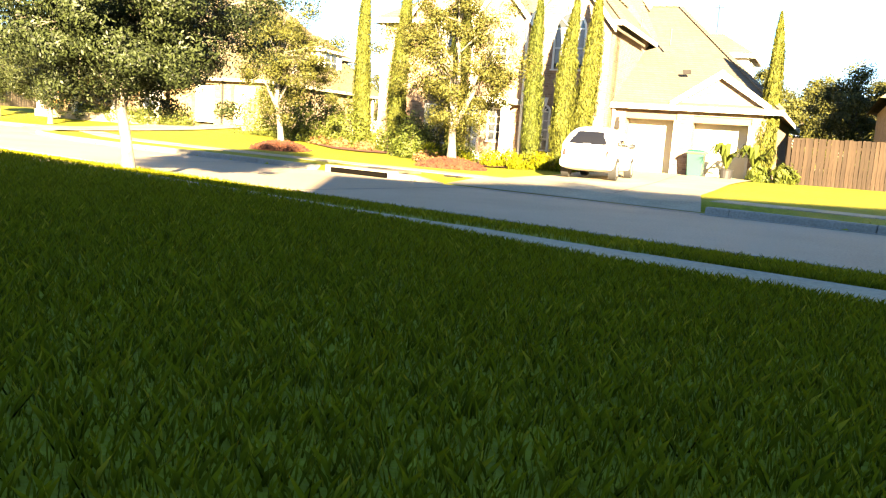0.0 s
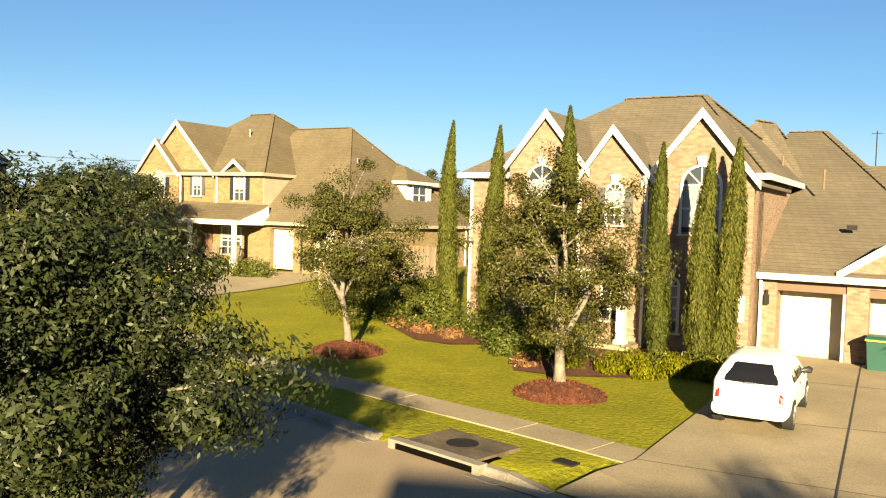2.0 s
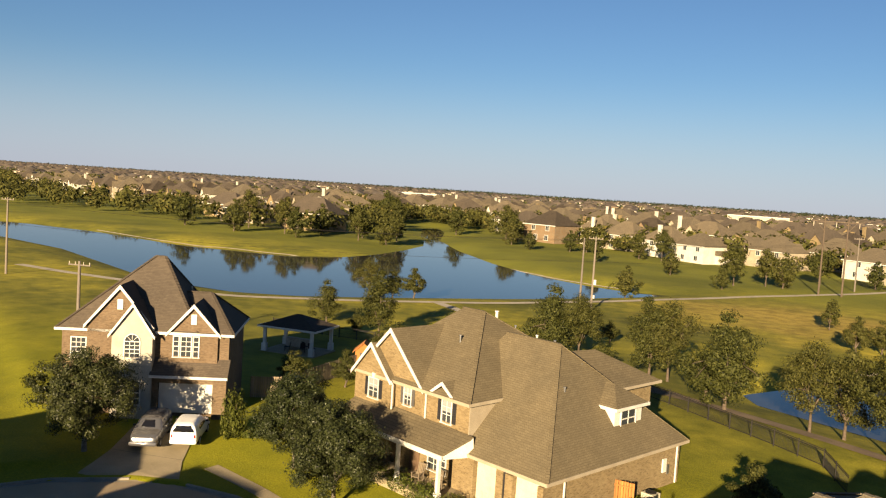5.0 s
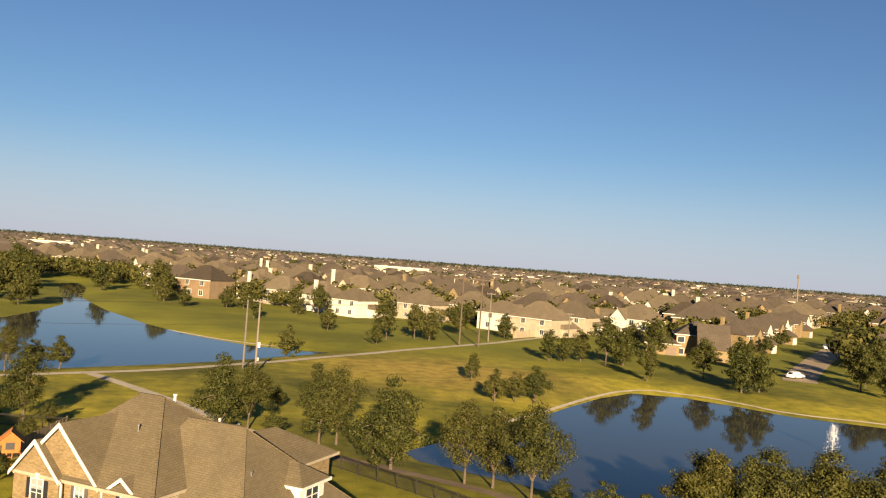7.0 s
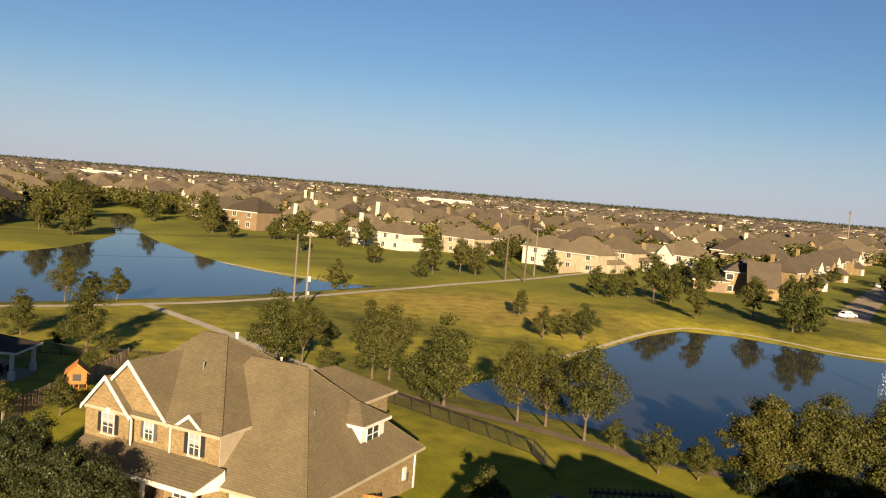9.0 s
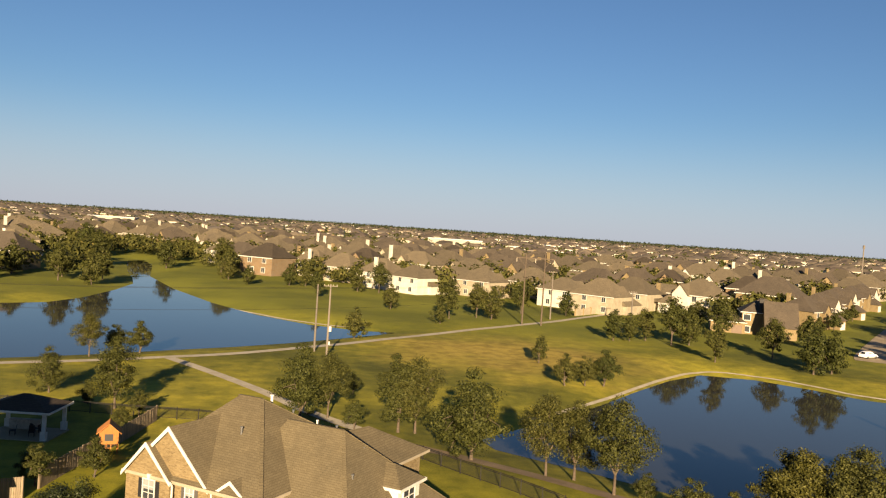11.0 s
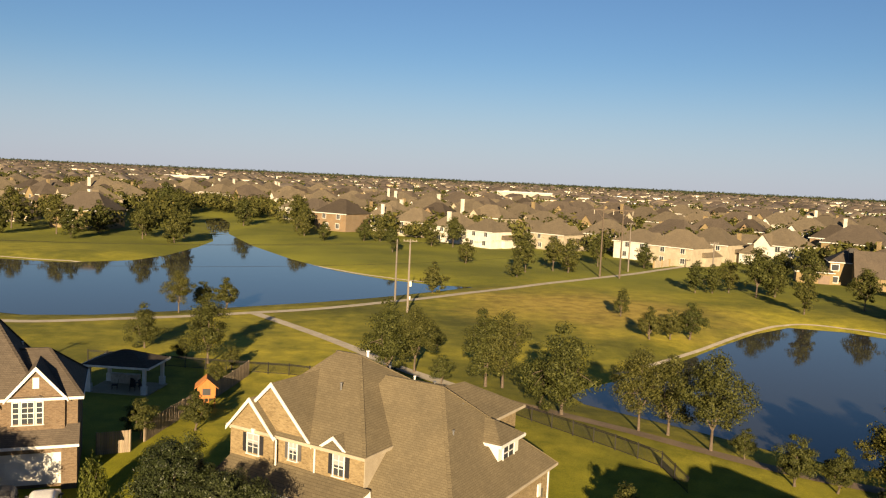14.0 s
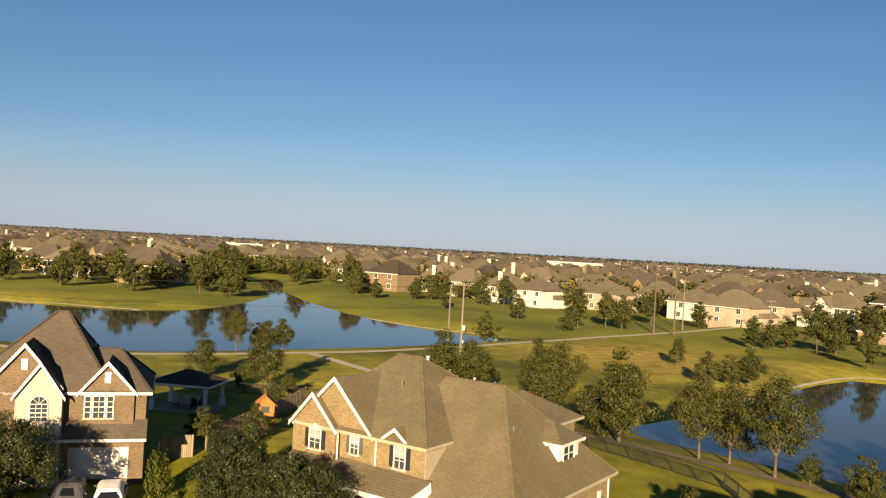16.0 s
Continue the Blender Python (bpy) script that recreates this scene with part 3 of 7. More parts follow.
pavement("pavement_4", [(-34.5, 48.6), (-29.5, 47.4), (-25.6, 45.9), (-22.6, 44.2)], 1.0, "pale concrete pavement slabs round a turning circle")


def drive(name, outline, joints, label):
    """A driveway: a slab that follows the land, with sawn joints."""
    ob = thing(name, label, "driveway", pose(0, 0, 0), kind="structure")
    bm = bmesh.new()
    f = bm.faces.new([bm.verts.new((x, y, 0)) for x, y in outline])
    bmesh.ops.triangulate(bm, faces=[f])
    for _ in range(3):
        bmesh.ops.subdivide_edges(bm, edges=[e for e in bm.edges if e.calc_length() > 1.2], cuts=1, use_grid_fill=False)
        bmesh.ops.triangulate(bm, faces=bm.faces[:])
    for v in bm.verts:
        d = float(outline_distance(np.array([v.co.x]), np.array([v.co.y]), ROAD)[0])
        v.co.z = max(z_at(v.co.x, v.co.y), 0.1) + 0.05 if d > 0.7 else 0.012 + 0.2 * max(d, 0.0)
    me = bpy.data.meshes.new(name)
    bm.to_mesh(me)
    bm.free()
    me.materials.append(MAT["concrete"])
    part("slab", me, None, ob)
    for a, b in joints:
        line = resampled([a, b], 0.8)
        g = Geo()
        ex, ey = (b[0] - a[0]) / math.dist(a, b), (b[1] - a[1]) / math.dist(a, b)
        v = []
        for x, y in line:
            d = float(outline_distance(np.array([x]), np.array([y]), ROAD)[0])
            z = (max(z_at(x, y), 0.1) + 0.05 if d > 0.7 else 0.012 + 0.2 * max(d, 0.0)) + 0.012
            v += [(x - ey * 0.015, y + ex * 0.015, z), (x + ey * 0.015, y - ex * 0.015, z)]
        g.add(v, [(2 * i, 2 * i + 1, 2 * i + 3, 2 * i + 2) for i in range(len(line) - 1)])
        part("joint", g, MAT["tar"], ob, "dark sawn joint")
    return ob


drive("driveway_1", [(6.3, 36.4), (11.6, 34.8), (9.3, 28.6), (7.3, 22.0), (6.7, 18.55), (1.5, 21.5), (2.7, 23.2), (3.9, 27.2)],
      [((3.9, 27.2), (8.7, 26.6)), ((5.3, 32.0), (10.6, 31.0)), ((9.0, 35.2), (5.2, 20.2)), ((2.7, 23.2), (7.3, 22.2))], "sunlit pale concrete driveway before a double garage")
drive("driveway_2", [(-18.5, 52.6), (-12.8, 50.9), (-14.4, 47.0), (-17.2, 40.8), (-17.9, 36.4), (-23.8, 43.9), (-21.6, 45.3), (-20.3, 49.0)],
      [((-20.6, 47.2), (-14.8, 46.2)), ((-21.8, 45.0), (-17.3, 40.4)), ((-15.6, 51.6), (-19.4, 42.4))], "curving pale concrete driveway before a double garage")
drive("driveway_3", [(-43.8, 50.8), (-40.2, 53.2), (-36.4, 48.0), (-34.2, 45.6), (-39.6, 42.4), (-41.4, 46.6)], [((-41.4, 46.8), (-36.4, 48.3))], "pale concrete driveway with two parked cars")

# tarred joints of the street, and two dark lines along the far gutter
for _a, _b in (((-0.9, 15.4), (2.2, 21.2)), ((-6.9, 19.4), (-4.0, 24.8)), ((-13.0, 23.5), (-10.2, 28.4)), ((12.0, 7.7), (14.6, 13.9)), ((0.6, 21.5), (7.0, 17.95)), ((7.0, 17.95), (20.0, 10.45)), ((-19, 25), (-17.4, 35.5)), ((-30.5, 21), (-30.5, 45)), ((-42, 33), (-18, 33))):
    _g = Geo()
    _n = (-(_b[1] - _a[1]) / math.dist(_a, _b) * 0.022, (_b[0] - _a[0]) / math.dist(_a, _b) * 0.022)
    _g.add([(_a[0] + _n[0], _a[1] + _n[1], 0.005), (_a[0] - _n[0], _a[1] - _n[1], 0.005), (_b[0] - _n[0], _b[1] - _n[1], 0.005), (_b[0] + _n[0], _b[1] + _n[1], 0.005)], [(0, 1, 2, 3)])
    part("joint", _g, MAT["tar"], road, "black tarred joint and gutter line")

# trails in the park
strip("trail_1", [(-130, 101), (-105, 101.5), (-85, 102.5), (-72, 112), (-60, 123.5), (-51.5, 134), (-43, 148), (-33, 167), (-20, 192), (-5, 219), (10, 252), (24, 285)], 1.9, MAT["gravel"], "pale gravel trail through the park", "trail", 0.05)
strip("trail_2", [(-59.6, 123), (-47.5, 114), (-37, 105), (-30, 98.5), (-22, 92.5)], 1.7, MAT["gravel"], "pale gravel side trail across the grass", "trail", 0.06)
strip("trail_3", [(-26, 91), (-14, 88.2), (-6, 84.6), (3, 79.8), (12, 76.6), (25, 74.5), (45, 76)], 2.0, MAT["dirt"], "worn brown dirt path beside the pond", "trail", 0.05)
# pale bank edging along the ponds
strip("trim", [(-5.5, 109.5), (-1.0, 117.5), (4.8, 129), (9.8, 140), (15.8, 152), (22.5, 161), (31.5, 161.2), (40, 156), (47, 150), (61, 146.5), (79, 139.5), (91.5, 124.5)], 0.7, MAT["gravel"], "pale stone edging along the pond bank", "edging", 0.09)
strip("trim", [(-116, 235.2), (-92, 208.4), (-73, 192.4), (-57, 183.4), (-45, 180.6)], 0.6, MAT["gravel"], "pale stone edging along the pond bank", "edging", 0.07)
strip("trim", [(-118, 196), (-117.6, 182), (-127, 171.6), (-145, 168.6), (-160, 166.6), (-200, 173.6)], 0.6, MAT["gravel"], "pale stone edging along the pond bank", "edging", 0.07)
strip("road_2", [(61, 190), (65, 202), (83, 244), (110, 305), (148, 392), (205, 520)], 7.0, MAT["road"], "distant pale concrete street between houses", "road", 0.06)


# ---------- plants ----------
def leaf_quads(centres, sizes, rng, stretch=1.4, upright=0.0, facing=None):
    """A four-cornered leaf at each centre, turned at random or laid across the direction that it faces."""
    n = len(centres)
    a = rng.normal(size=(n, 3))
    a[:, 2] += upright * np.sign(a[:, 2] + 1e-6) * 2
    if facing is not None:
        facing = facing / np.maximum(np.linalg.norm(facing, axis=1, keepdims=True), 1e-6)
        a -= facing * np.sum(a * facing, axis=1, keepdims=True)
    a /= np.maximum(np.linalg.norm(a, axis=1, keepdims=True), 1e-6)
    b = np.cross(a, rng.normal(size=(n, 3)) if facing is None else facing)
    b /= np.maximum(np.linalg.norm(b, axis=1, keepdims=True), 1e-6)
    s = sizes[:, None]
    v = np.stack([centres - a * s * stretch, centres + b * s * 0.55, centres + a * s * stretch, centres - b * s * 0.55], 1)
    return v.reshape(-1, 3), np.arange(4 * n).reshape(-1, 4)


def crown_clumps(rng, count, radius, height, base, lumpy=0.25, hollow=0.45, cone=0.35):
    """Centres of leaf clumps in an uneven egg-shaped crown."""
    out = []
    ph = rng.uniform(0, 6.28, 4)
    while len(out) < count:
        d = rng.normal(size=3)
        d /= np.linalg.norm(d)
        az = math.atan2(d[1], d[0])
        lump = 1 + lumpy * (0.6 * math.sin(2 * az + ph[0]) * math.cos(3 * d[2] + ph[1]) + 0.5 * math.sin(5 * az + ph[2] + 4 * d[2]) + rng.normal() * 0.35)
        r = min(rng.uniform(hollow, 1.0) ** 0.6 * lump, 1.22)
        z = d[2] * r
        taper = 1.0 - cone * max(z, 0) - 0.15 * max(-z, 0)
        out.append((d[0] * r * radius * taper, d[1] * r * radius * taper, base + height / 2 + z * height / 2))
    return np.array(out)


def tree_meshes(name, seed, height, trunk, radius, clumps, leaves, leaf, bark, foliage, clump_r=0.55, girth=0.16, forks=4, lumpy=0.25, hollow=0.4, limbs=22, cone=0.35, lean=(0, 0)):
    """Trunk with limbs, and a crown of leaves: two meshes about the origin."""
    rng = np.random.default_rng(seed)
    centres = crown_clumps(rng, clumps, radius, height - trunk * 0.85, trunk * 0.85, lumpy, hollow, cone)
    centres[:, :2] += np.outer(centres[:, 2] / height, lean)
    g = Geo()
    top = Vector((rng.normal() * 0.12, rng.normal() * 0.12, trunk))
    g.tube([(0, 0, -0.15), (0, 0, 0.05), (top.x * 0.3, top.y * 0.3, trunk * 0.45), top], [girth * 1.7, girth * 1.2, girth * 0.95, girth * 0.85], 9)
    mains = []
    for k in range(forks):
        a = 2 * math.pi * (k + rng.uniform(-0.3, 0.3)) / forks
        end = Vector((math.cos(a) * radius * 0.42, math.sin(a) * radius * 0.42, trunk + (height - trunk) * rng.uniform(0.4, 0.62)))
        mid = top.lerp(end, 0.5) + Vector((math.cos(a), math.sin(a), 0)) * radius * 0.06
        g.tube([top - Vector((0, 0, 0.1)), mid, end], [girth * 0.62, girth * 0.42, girth * 0.22], 7)
        mains.append((mid, end))
    lead = Vector((top.x, top.y, trunk + (height - trunk) * 0.75))
    g.tube([top, top.lerp(lead, 0.5) + Vector((0.1, -0.06, 0)), lead], [girth * 0.7, girth * 0.45, girth * 0.15], 7)
    mains.append((top.lerp(lead, 0.5), lead))
    for k in rng.choice(len(centres), min(limbs, len(centres)), replace=False):
        c = Vector(centres[k])
        mid, end = min(mains, key=lambda p: (p[1] - c).length)
        start = mid.lerp(end, rng.uniform(0.3, 1.0))
        g.tube([start, start.lerp(c, 0.55) + Vector((0, 0, 0.08)), c], [girth * 0.22, girth * 0.15, girth * 0.05], 5, cap=False)
    wood = g.mesh(name + "_trunk", bark, True)
    n = clumps * leaves
    which = np.repeat(np.arange(clumps), leaves)
    d = rng.normal(size=(n, 3))
    d /= np.linalg.norm(d, axis=1, keepdims=True)
    own = clump_r * rng.uniform(0.6, 1.35, clumps)
    pts = centres[which] + d * (rng.uniform(0, 1, n) ** 0.45 * own[which])[:, None] * np.array([1.15, 1.15, 0.75])
    heart = np.array([0.0, 0.0, trunk * 0.85 + (height - trunk * 0.85) * 0.4])
    facing = d * 0.75 + (pts - heart) / max(radius, height / 2) * 0.6 + rng.normal(size=(n, 3)) * 0.38
    v, f = leaf_quads(pts, leaf * rng.uniform(0.6, 1.3, n), rng, 1.3, 0.0, facing)
    return wood, array_mesh(name + "_crown", v, f, foliage)


def plant_tree(meshes, name, label, m, group="", scale=1.0):
    t = thing(name, label, "tree", m @ Matrix.Scale(scale, 4), group)
    t.scale = (scale,) * 3
    part("trunk", meshes[0], None, t)
    part("crown", meshes[1], None, t)
    return t


OAK = [tree_meshes("street_oak", 11, 4.3, 1.15, 2.35, 370, 560, 0.023, MAT["bark"], MAT["dark_oak"], 0.36, 0.095, 5, 0.3, 0.15, 56, 0.45, (0.1, -1.3)),
       tree_meshes("lawn_oak", 12, 4.6, 1.3, 1.95, 95, 320, 0.033, MAT["bark"], MAT["oak"], 0.38, 0.1, 4, 0.32, 0.3, 36),
       tree_meshes("forked_oak", 13, 5.2, 1.0, 2.2, 135, 330, 0.033, MAT["bark"], MAT["oak"], 0.42, 0.13, 4, 0.34, 0.3, 44),
       tree_meshes("dense_oak", 14, 6.0, 1.5, 3.0, 230, 250, 0.056, MAT["bark"], MAT["dark_oak"], 0.55, 0.14, 5, 0.42, 0.35, 24)]
PARK = [tree_meshes("park_tree", 20 + k, h, t, r, c, n, leaf, MAT["bark_dark"], MAT["park_leaf"], cr, 0.14, 4, 0.42, 0.2, 16, 0.62)
        for n, leaf in ((210, 0.085), (60, 0.17)) for k, (h, t, r, c, cr) in enumerate(((7.6, 1.6, 2.5, 66, 0.7), (6.2, 0.7, 2.6, 66, 0.75), (8.6, 1.9, 3.0, 82, 0.8), (5.0, 0.75, 1.9, 48, 0.6)))]
BANK = [tree_meshes("bank_tree", 40 + k, 7.4, 0.6, 2.75, 170, 190, 0.085, MAT["bark_dark"], MAT[leaf], 0.72, 0.16, 5, 0.4, 0.3, 18, 0.45)
        for k, leaf in enumerate(("oak", "park_leaf"))]


def cypress_mesh(seed, height, radius):
    rng = np.random.default_rng(seed)
    n = 20000
    z = rng.uniform(0.02, 1.0, n)
    prof = radius * np.clip(np.minimum(0.55 + 3.2 * z, 1.0) * (1 - z ** 2.6) ** 0.75, 0.02, 1)
    az = rng.uniform(0, 6.283, n)
    wob = 1 + 0.18 * np.sin(3 * az + 9 * z + seed) + 0.14 * np.sin(7 * az - 23 * z) + 0.1 * rng.normal(size=n)
    r = prof * wob * rng.uniform(0.72, 1.0, n)
    pts = np.stack([r * np.cos(az) + 0.12 * np.sin(4 * z + seed), r * np.sin(az), z * height + 0.05], -1)
    facing = np.stack([np.cos(az), np.sin(az), np.full(n, 0.25)], -1) + rng.normal(size=(n, 3)) * 0.45
    v, f = leaf_quads(pts, 0.034 * rng.uniform(0.6, 1.3, n), rng, 2.4, 1.0, facing)
    return array_mesh("cypress_foliage", v, f, MAT["cypress"])


def cypress(m, height, radius, seed, label):
    t = thing("cypress_tree", label, "cypress", m, "columnar cypresses round the brick house")
    part("trunk", Geo().tube([(0, 0, -0.1), (0, 0, height * 0.5), (0, 0, height * 0.93)], [0.11, 0.07, 0.015], 7), MAT["bark_dark"], t)
    part("crown", cypress_mesh(seed, height, radius), None, t)
    return t


def bush_mesh(seed, size, leaves, leaf, mat, up=0.0):
    rng = np.random.default_rng(seed)
    d = rng.normal(size=(leaves, 3))
    d /= np.linalg.norm(d, axis=1, keepdims=True)
    az = np.arctan2(d[:, 1], d[:, 0])
    r = rng.uniform(0.25, 1, leaves) ** 0.5 * (1 + 0.2 * np.sin(3 * az + seed) + 0.14 * np.sin(7 * az + 4 * d[:, 2]))
    pts = d * r[:, None] * np.array(size) / 2
    pts[:, 2] = np.abs(pts[:, 2] + size[2] * 0.22) + 0.03
    facing = d + rng.normal(size=(leaves, 3)) * 0.5
    v, f = leaf_quads(pts, leaf * rng.uniform(0.6, 1.3, leaves), rng, 1.5, up, facing)
    return array_mesh("bush_leaves", v, f, mat)


def bush(name, label, m, seed, size, leaves=1600, leaf=0.07, mat="shrub", up=0.0, group=""):
    t = thing(name, label, "bush", m, group)
    g = Geo()
    for k in range(5):
        a = 2 * math.pi * k / 5 + seed
        g.tube([(0, 0, -0.05), (math.cos(a) * size[0] * 0.3, math.sin(a) * size[1] * 0.3, size[2] * 0.55)], [0.025, 0.008], 5)
    part("stem", g, MAT["bark_dark"], t)
    part("foliage", bush_mesh(seed, size, leaves, leaf, MAT[mat], up), None, t)
    return t


def blades_mesh(name, pts, height, rng, mat, width=0.006):
    n = len(pts)
    a = rng.uniform(0, 6.283, n)
    h = height * rng.uniform(0.55, 1.3, n)
    lean = rng.uniform(0.15, 0.75, n) * h
    la = rng.uniform(0, 6.283, n)
    w = np.stack([np.cos(a), np.sin(a), np.zeros(n)], -1) * (width * rng.uniform(0.7, 1.3, n))[:, None]
    mid = pts + np.stack([np.cos(la) * lean * 0.3, np.sin(la) * lean * 0.3, h * 0.6], -1)
    tip = pts + np.stack([np.cos(la) * lean, np.sin(la) * lean, h], -1)
    v = np.stack([pts - w, pts + w, mid + w * 0.8, tip], 1).reshape(-1, 3)
    f = np.arange(4 * n).reshape(-1, 4)
    return array_mesh(name, v, f, mat)


# ---------- house building ----------
def face_map(side, at):
    """Maps (along, out, up) of a wall to local coordinates."""
    return {"front": lambda s, d, z: (s, at - d, z), "east": lambda s, d, z: (at + d, s, z), "west": lambda s, d, z: (at - d, s, z), "back": lambda s, d, z: (s, at + d, z)}[side]


def arch_points(s0, s1, z1, n=8):
    c, r = (s0 + s1) / 2, (s1 - s0) / 2
    return [(c + r * math.cos(math.pi * k / n), z1 + r * math.sin(math.pi * k / n)) for k in range(n + 1)]


def wall_box(g, to, s0, s1, z0, z1, d0, d1):
    v = [to(s, d, z) for d in (d0, d1) for s, z in ((s0, z0), (s1, z0), (s1, z1), (s0, z1))]
    g.add(v, [(0, 1, 2, 3), (7, 6, 5, 4), (0, 4, 5, 1), (1, 5, 6, 2), (2, 6, 7, 3), (3, 7, 4, 0)])


def window(house, side, at, s0, s1, z0, z1, cols=2, rows=3, arch=False, shutters=None, keystone=False, pane="glass", trim="white", blind=0.0):
    """A window of frame, bars, sill and panes on a wall; z1 is the arch's spring line."""
    to = face_map(side, at)
    f = Geo()
    w = 0.075
    wall_box(f, to, s0 - w, s0, z0 - w, z1, -0.02, 0.07)
    wall_box(f, to, s1, s1 + w, z0 - w, z1, -0.02, 0.07)
    if arch:
        out, inn = arch_points(s0 - w, s1 + w, z1, 10), arch_points(s0, s1, z1, 10)
        for (a, b), (c, d) in zip(zip(out, out[1:]), zip(inn, inn[1:])):
            v = [to(p[0], dd, p[1]) for dd in (-0.02, 0.07) for p in (a, b, d, c)]
            f.add(v, [(0, 1, 2, 3), (7, 6, 5, 4), (0, 4, 5, 1), (1, 5, 6, 2), (2, 6, 7, 3), (3, 7, 4, 0)])
        wall_box(f, to, s0, s1, z1 - 0.03, z1 + 0.03, 0.0, 0.05)
        c, r = (s0 + s1) / 2, (s1 - s0) / 2
        for k in (1, 2, 3):
            a = math.pi * k / 4
            p, q = to(c, 0.03, z1), to(c + r * math.cos(a), 0.03, z1 + r * math.sin(a))
            f.bar(p, q, 0.03, 0.03, up=(0.3, 0.5, 0.1))
    else:
        wall_box(f, to, s0 - w, s1 + w, z1, z1 + w, -0.02, 0.07)
    for k in range(1, cols):
        s = s0 + (s1 - s0) * k / cols
        wall_box(f, to, s - 0.018, s + 0.018, z0, z1, 0.0, 0.045)
    for k in range(1, rows):
        z = z0 + (z1 - z0) * k / rows
        t = 0.03 if rows == 2 or (rows % 2 == 0 and k == rows // 2) else 0.018
        wall_box(f, to, s0, s1, z - t, z + t, 0.0, 0.05)
    win = part("window", f, MAT[trim], house)
    g = Geo()
    wall_box(g, to, s0 - w - 0.05, s1 + w + 0.05, z0 - w - 0.05, z0 - w, -0.02, 0.11)
    part("sill", g, MAT[trim], win)
    g = Geo()
    pts = [(s0, z0), (s1, z0)] + (arch_points(s0, s1, z1, 10) if arch else [(s1, z1), (s0, z1)])
    g.add([to(s, 0.012, z) for s, z in pts], [tuple(range(len(pts)))])
    part("pane", g, MAT[pane], win)
    if blind:
        g = Geo()
        wall_box(g, to, s0 + 0.02, s1 - 0.02, z1 - (z1 - z0) * blind, z1 - 0.02, 0.013, 0.02)
        part("blind", g, MAT["blind"], win, "pale lowered blind")
    if keystone:
        g = Geo()
        c, zt = (s0 + s1) / 2, z1 + ((s1 - s0) / 2 if arch else 0.05)
        v = [to(c + s, d, z) for d in (0.0, 0.1) for s, z in ((-0.09, zt), (0.09, zt), (0.15, zt + 0.32), (-0.15, zt + 0.32))]
        g.add(v, [(0, 1, 2, 3), (7, 6, 5, 4), (0, 4, 5, 1), (1, 5, 6, 2), (2, 6, 7, 3), (3, 7, 4, 0)])
        part("keystone", g, MAT["white"], win)
    if shutters:
        mat, sw = shutters
        for a in (s0 - w - 0.02 - sw, s1 + w + 0.02):
            g = Geo()
            zt = z1 + (0.12 if arch else 0.0)
            wall_box(g, to, a, a + sw, z0, zt, 0.0, 0.045)
            for k in range(9):
                z = z0 + 0.06 + (zt - z0 - 0.14) * k / 8
                wall_box(g, to, a + 0.035, a + sw - 0.035, z, z + 0.03, 0.045, 0.06)
            part("shutter", g, MAT[mat], house, "dark louvred shutter")
    return win


def ridge_cap(house, pts, mat, r=0.07):
    """Overlapping cap shingles along a hip or ridge."""
    g = Geo()
    for a, b in zip(pts, pts[1:]):
        a, b = Vector(a), Vector(b)
        n = max(2, int((b - a).length / 0.3))
        for k in range(n):
            p, q = a.lerp(b, k / n), a.lerp(b, (k + 0.95) / n)
            g.bar(p + Vector((0, 0, 0.035)), q + Vector((0, 0, 0.015)), 0.24, 0.05)
    return tagged(part("ridge_cap", g, mat, house), kind="stuff")


def hip_roof(house, x0, x1, y0, y1, z, ra, rb, zr, mat, fascia="white", caps=True, over=0.0, skip=()):
    """A hipped roof from a rectangle of eaves to the ridge ra-rb (both x, y); also its fascia."""
    e = [(x0, y0, z), (x1, y0, z), (x1, y1, z), (x0, y1, z)]
    A, B = (*ra, zr), (*rb, zr)
    g = Geo()
    g.add(e + [A, B], [(0, 1, 5, 4), (1, 2, 5), (2, 3, 4, 5), (3, 0, 4), (3, 2, 1, 0)])
    roof = part("roof", g, mat, house)
    g = Geo()
    t, h = 0.05, 0.17
    g.box(x0 - t, x1 + t, y0 - t, y0 - 0.003, z - h, z + 0.02)
    g.box(x0 - t, x1 + t, y1 + 0.003, y1 + t, z - h, z + 0.02)
    g.box(x0 - t, x0 - 0.003, y0, y1, z - h, z + 0.02)
    g.box(x1 + 0.003, x1 + t, y0, y1, z - h, z + 0.02)
    part("gutter", g, MAT[fascia], roof)
    if caps:
        for k, (a, b) in enumerate(((e[0], A), (e[1], B), (e[2], B), (e[3], A), (A, B))):
            if k not in skip and (Vector(a) - Vector(b)).length > 0.4:
                ridge_cap(roof, [a, b], mat)
    return roof


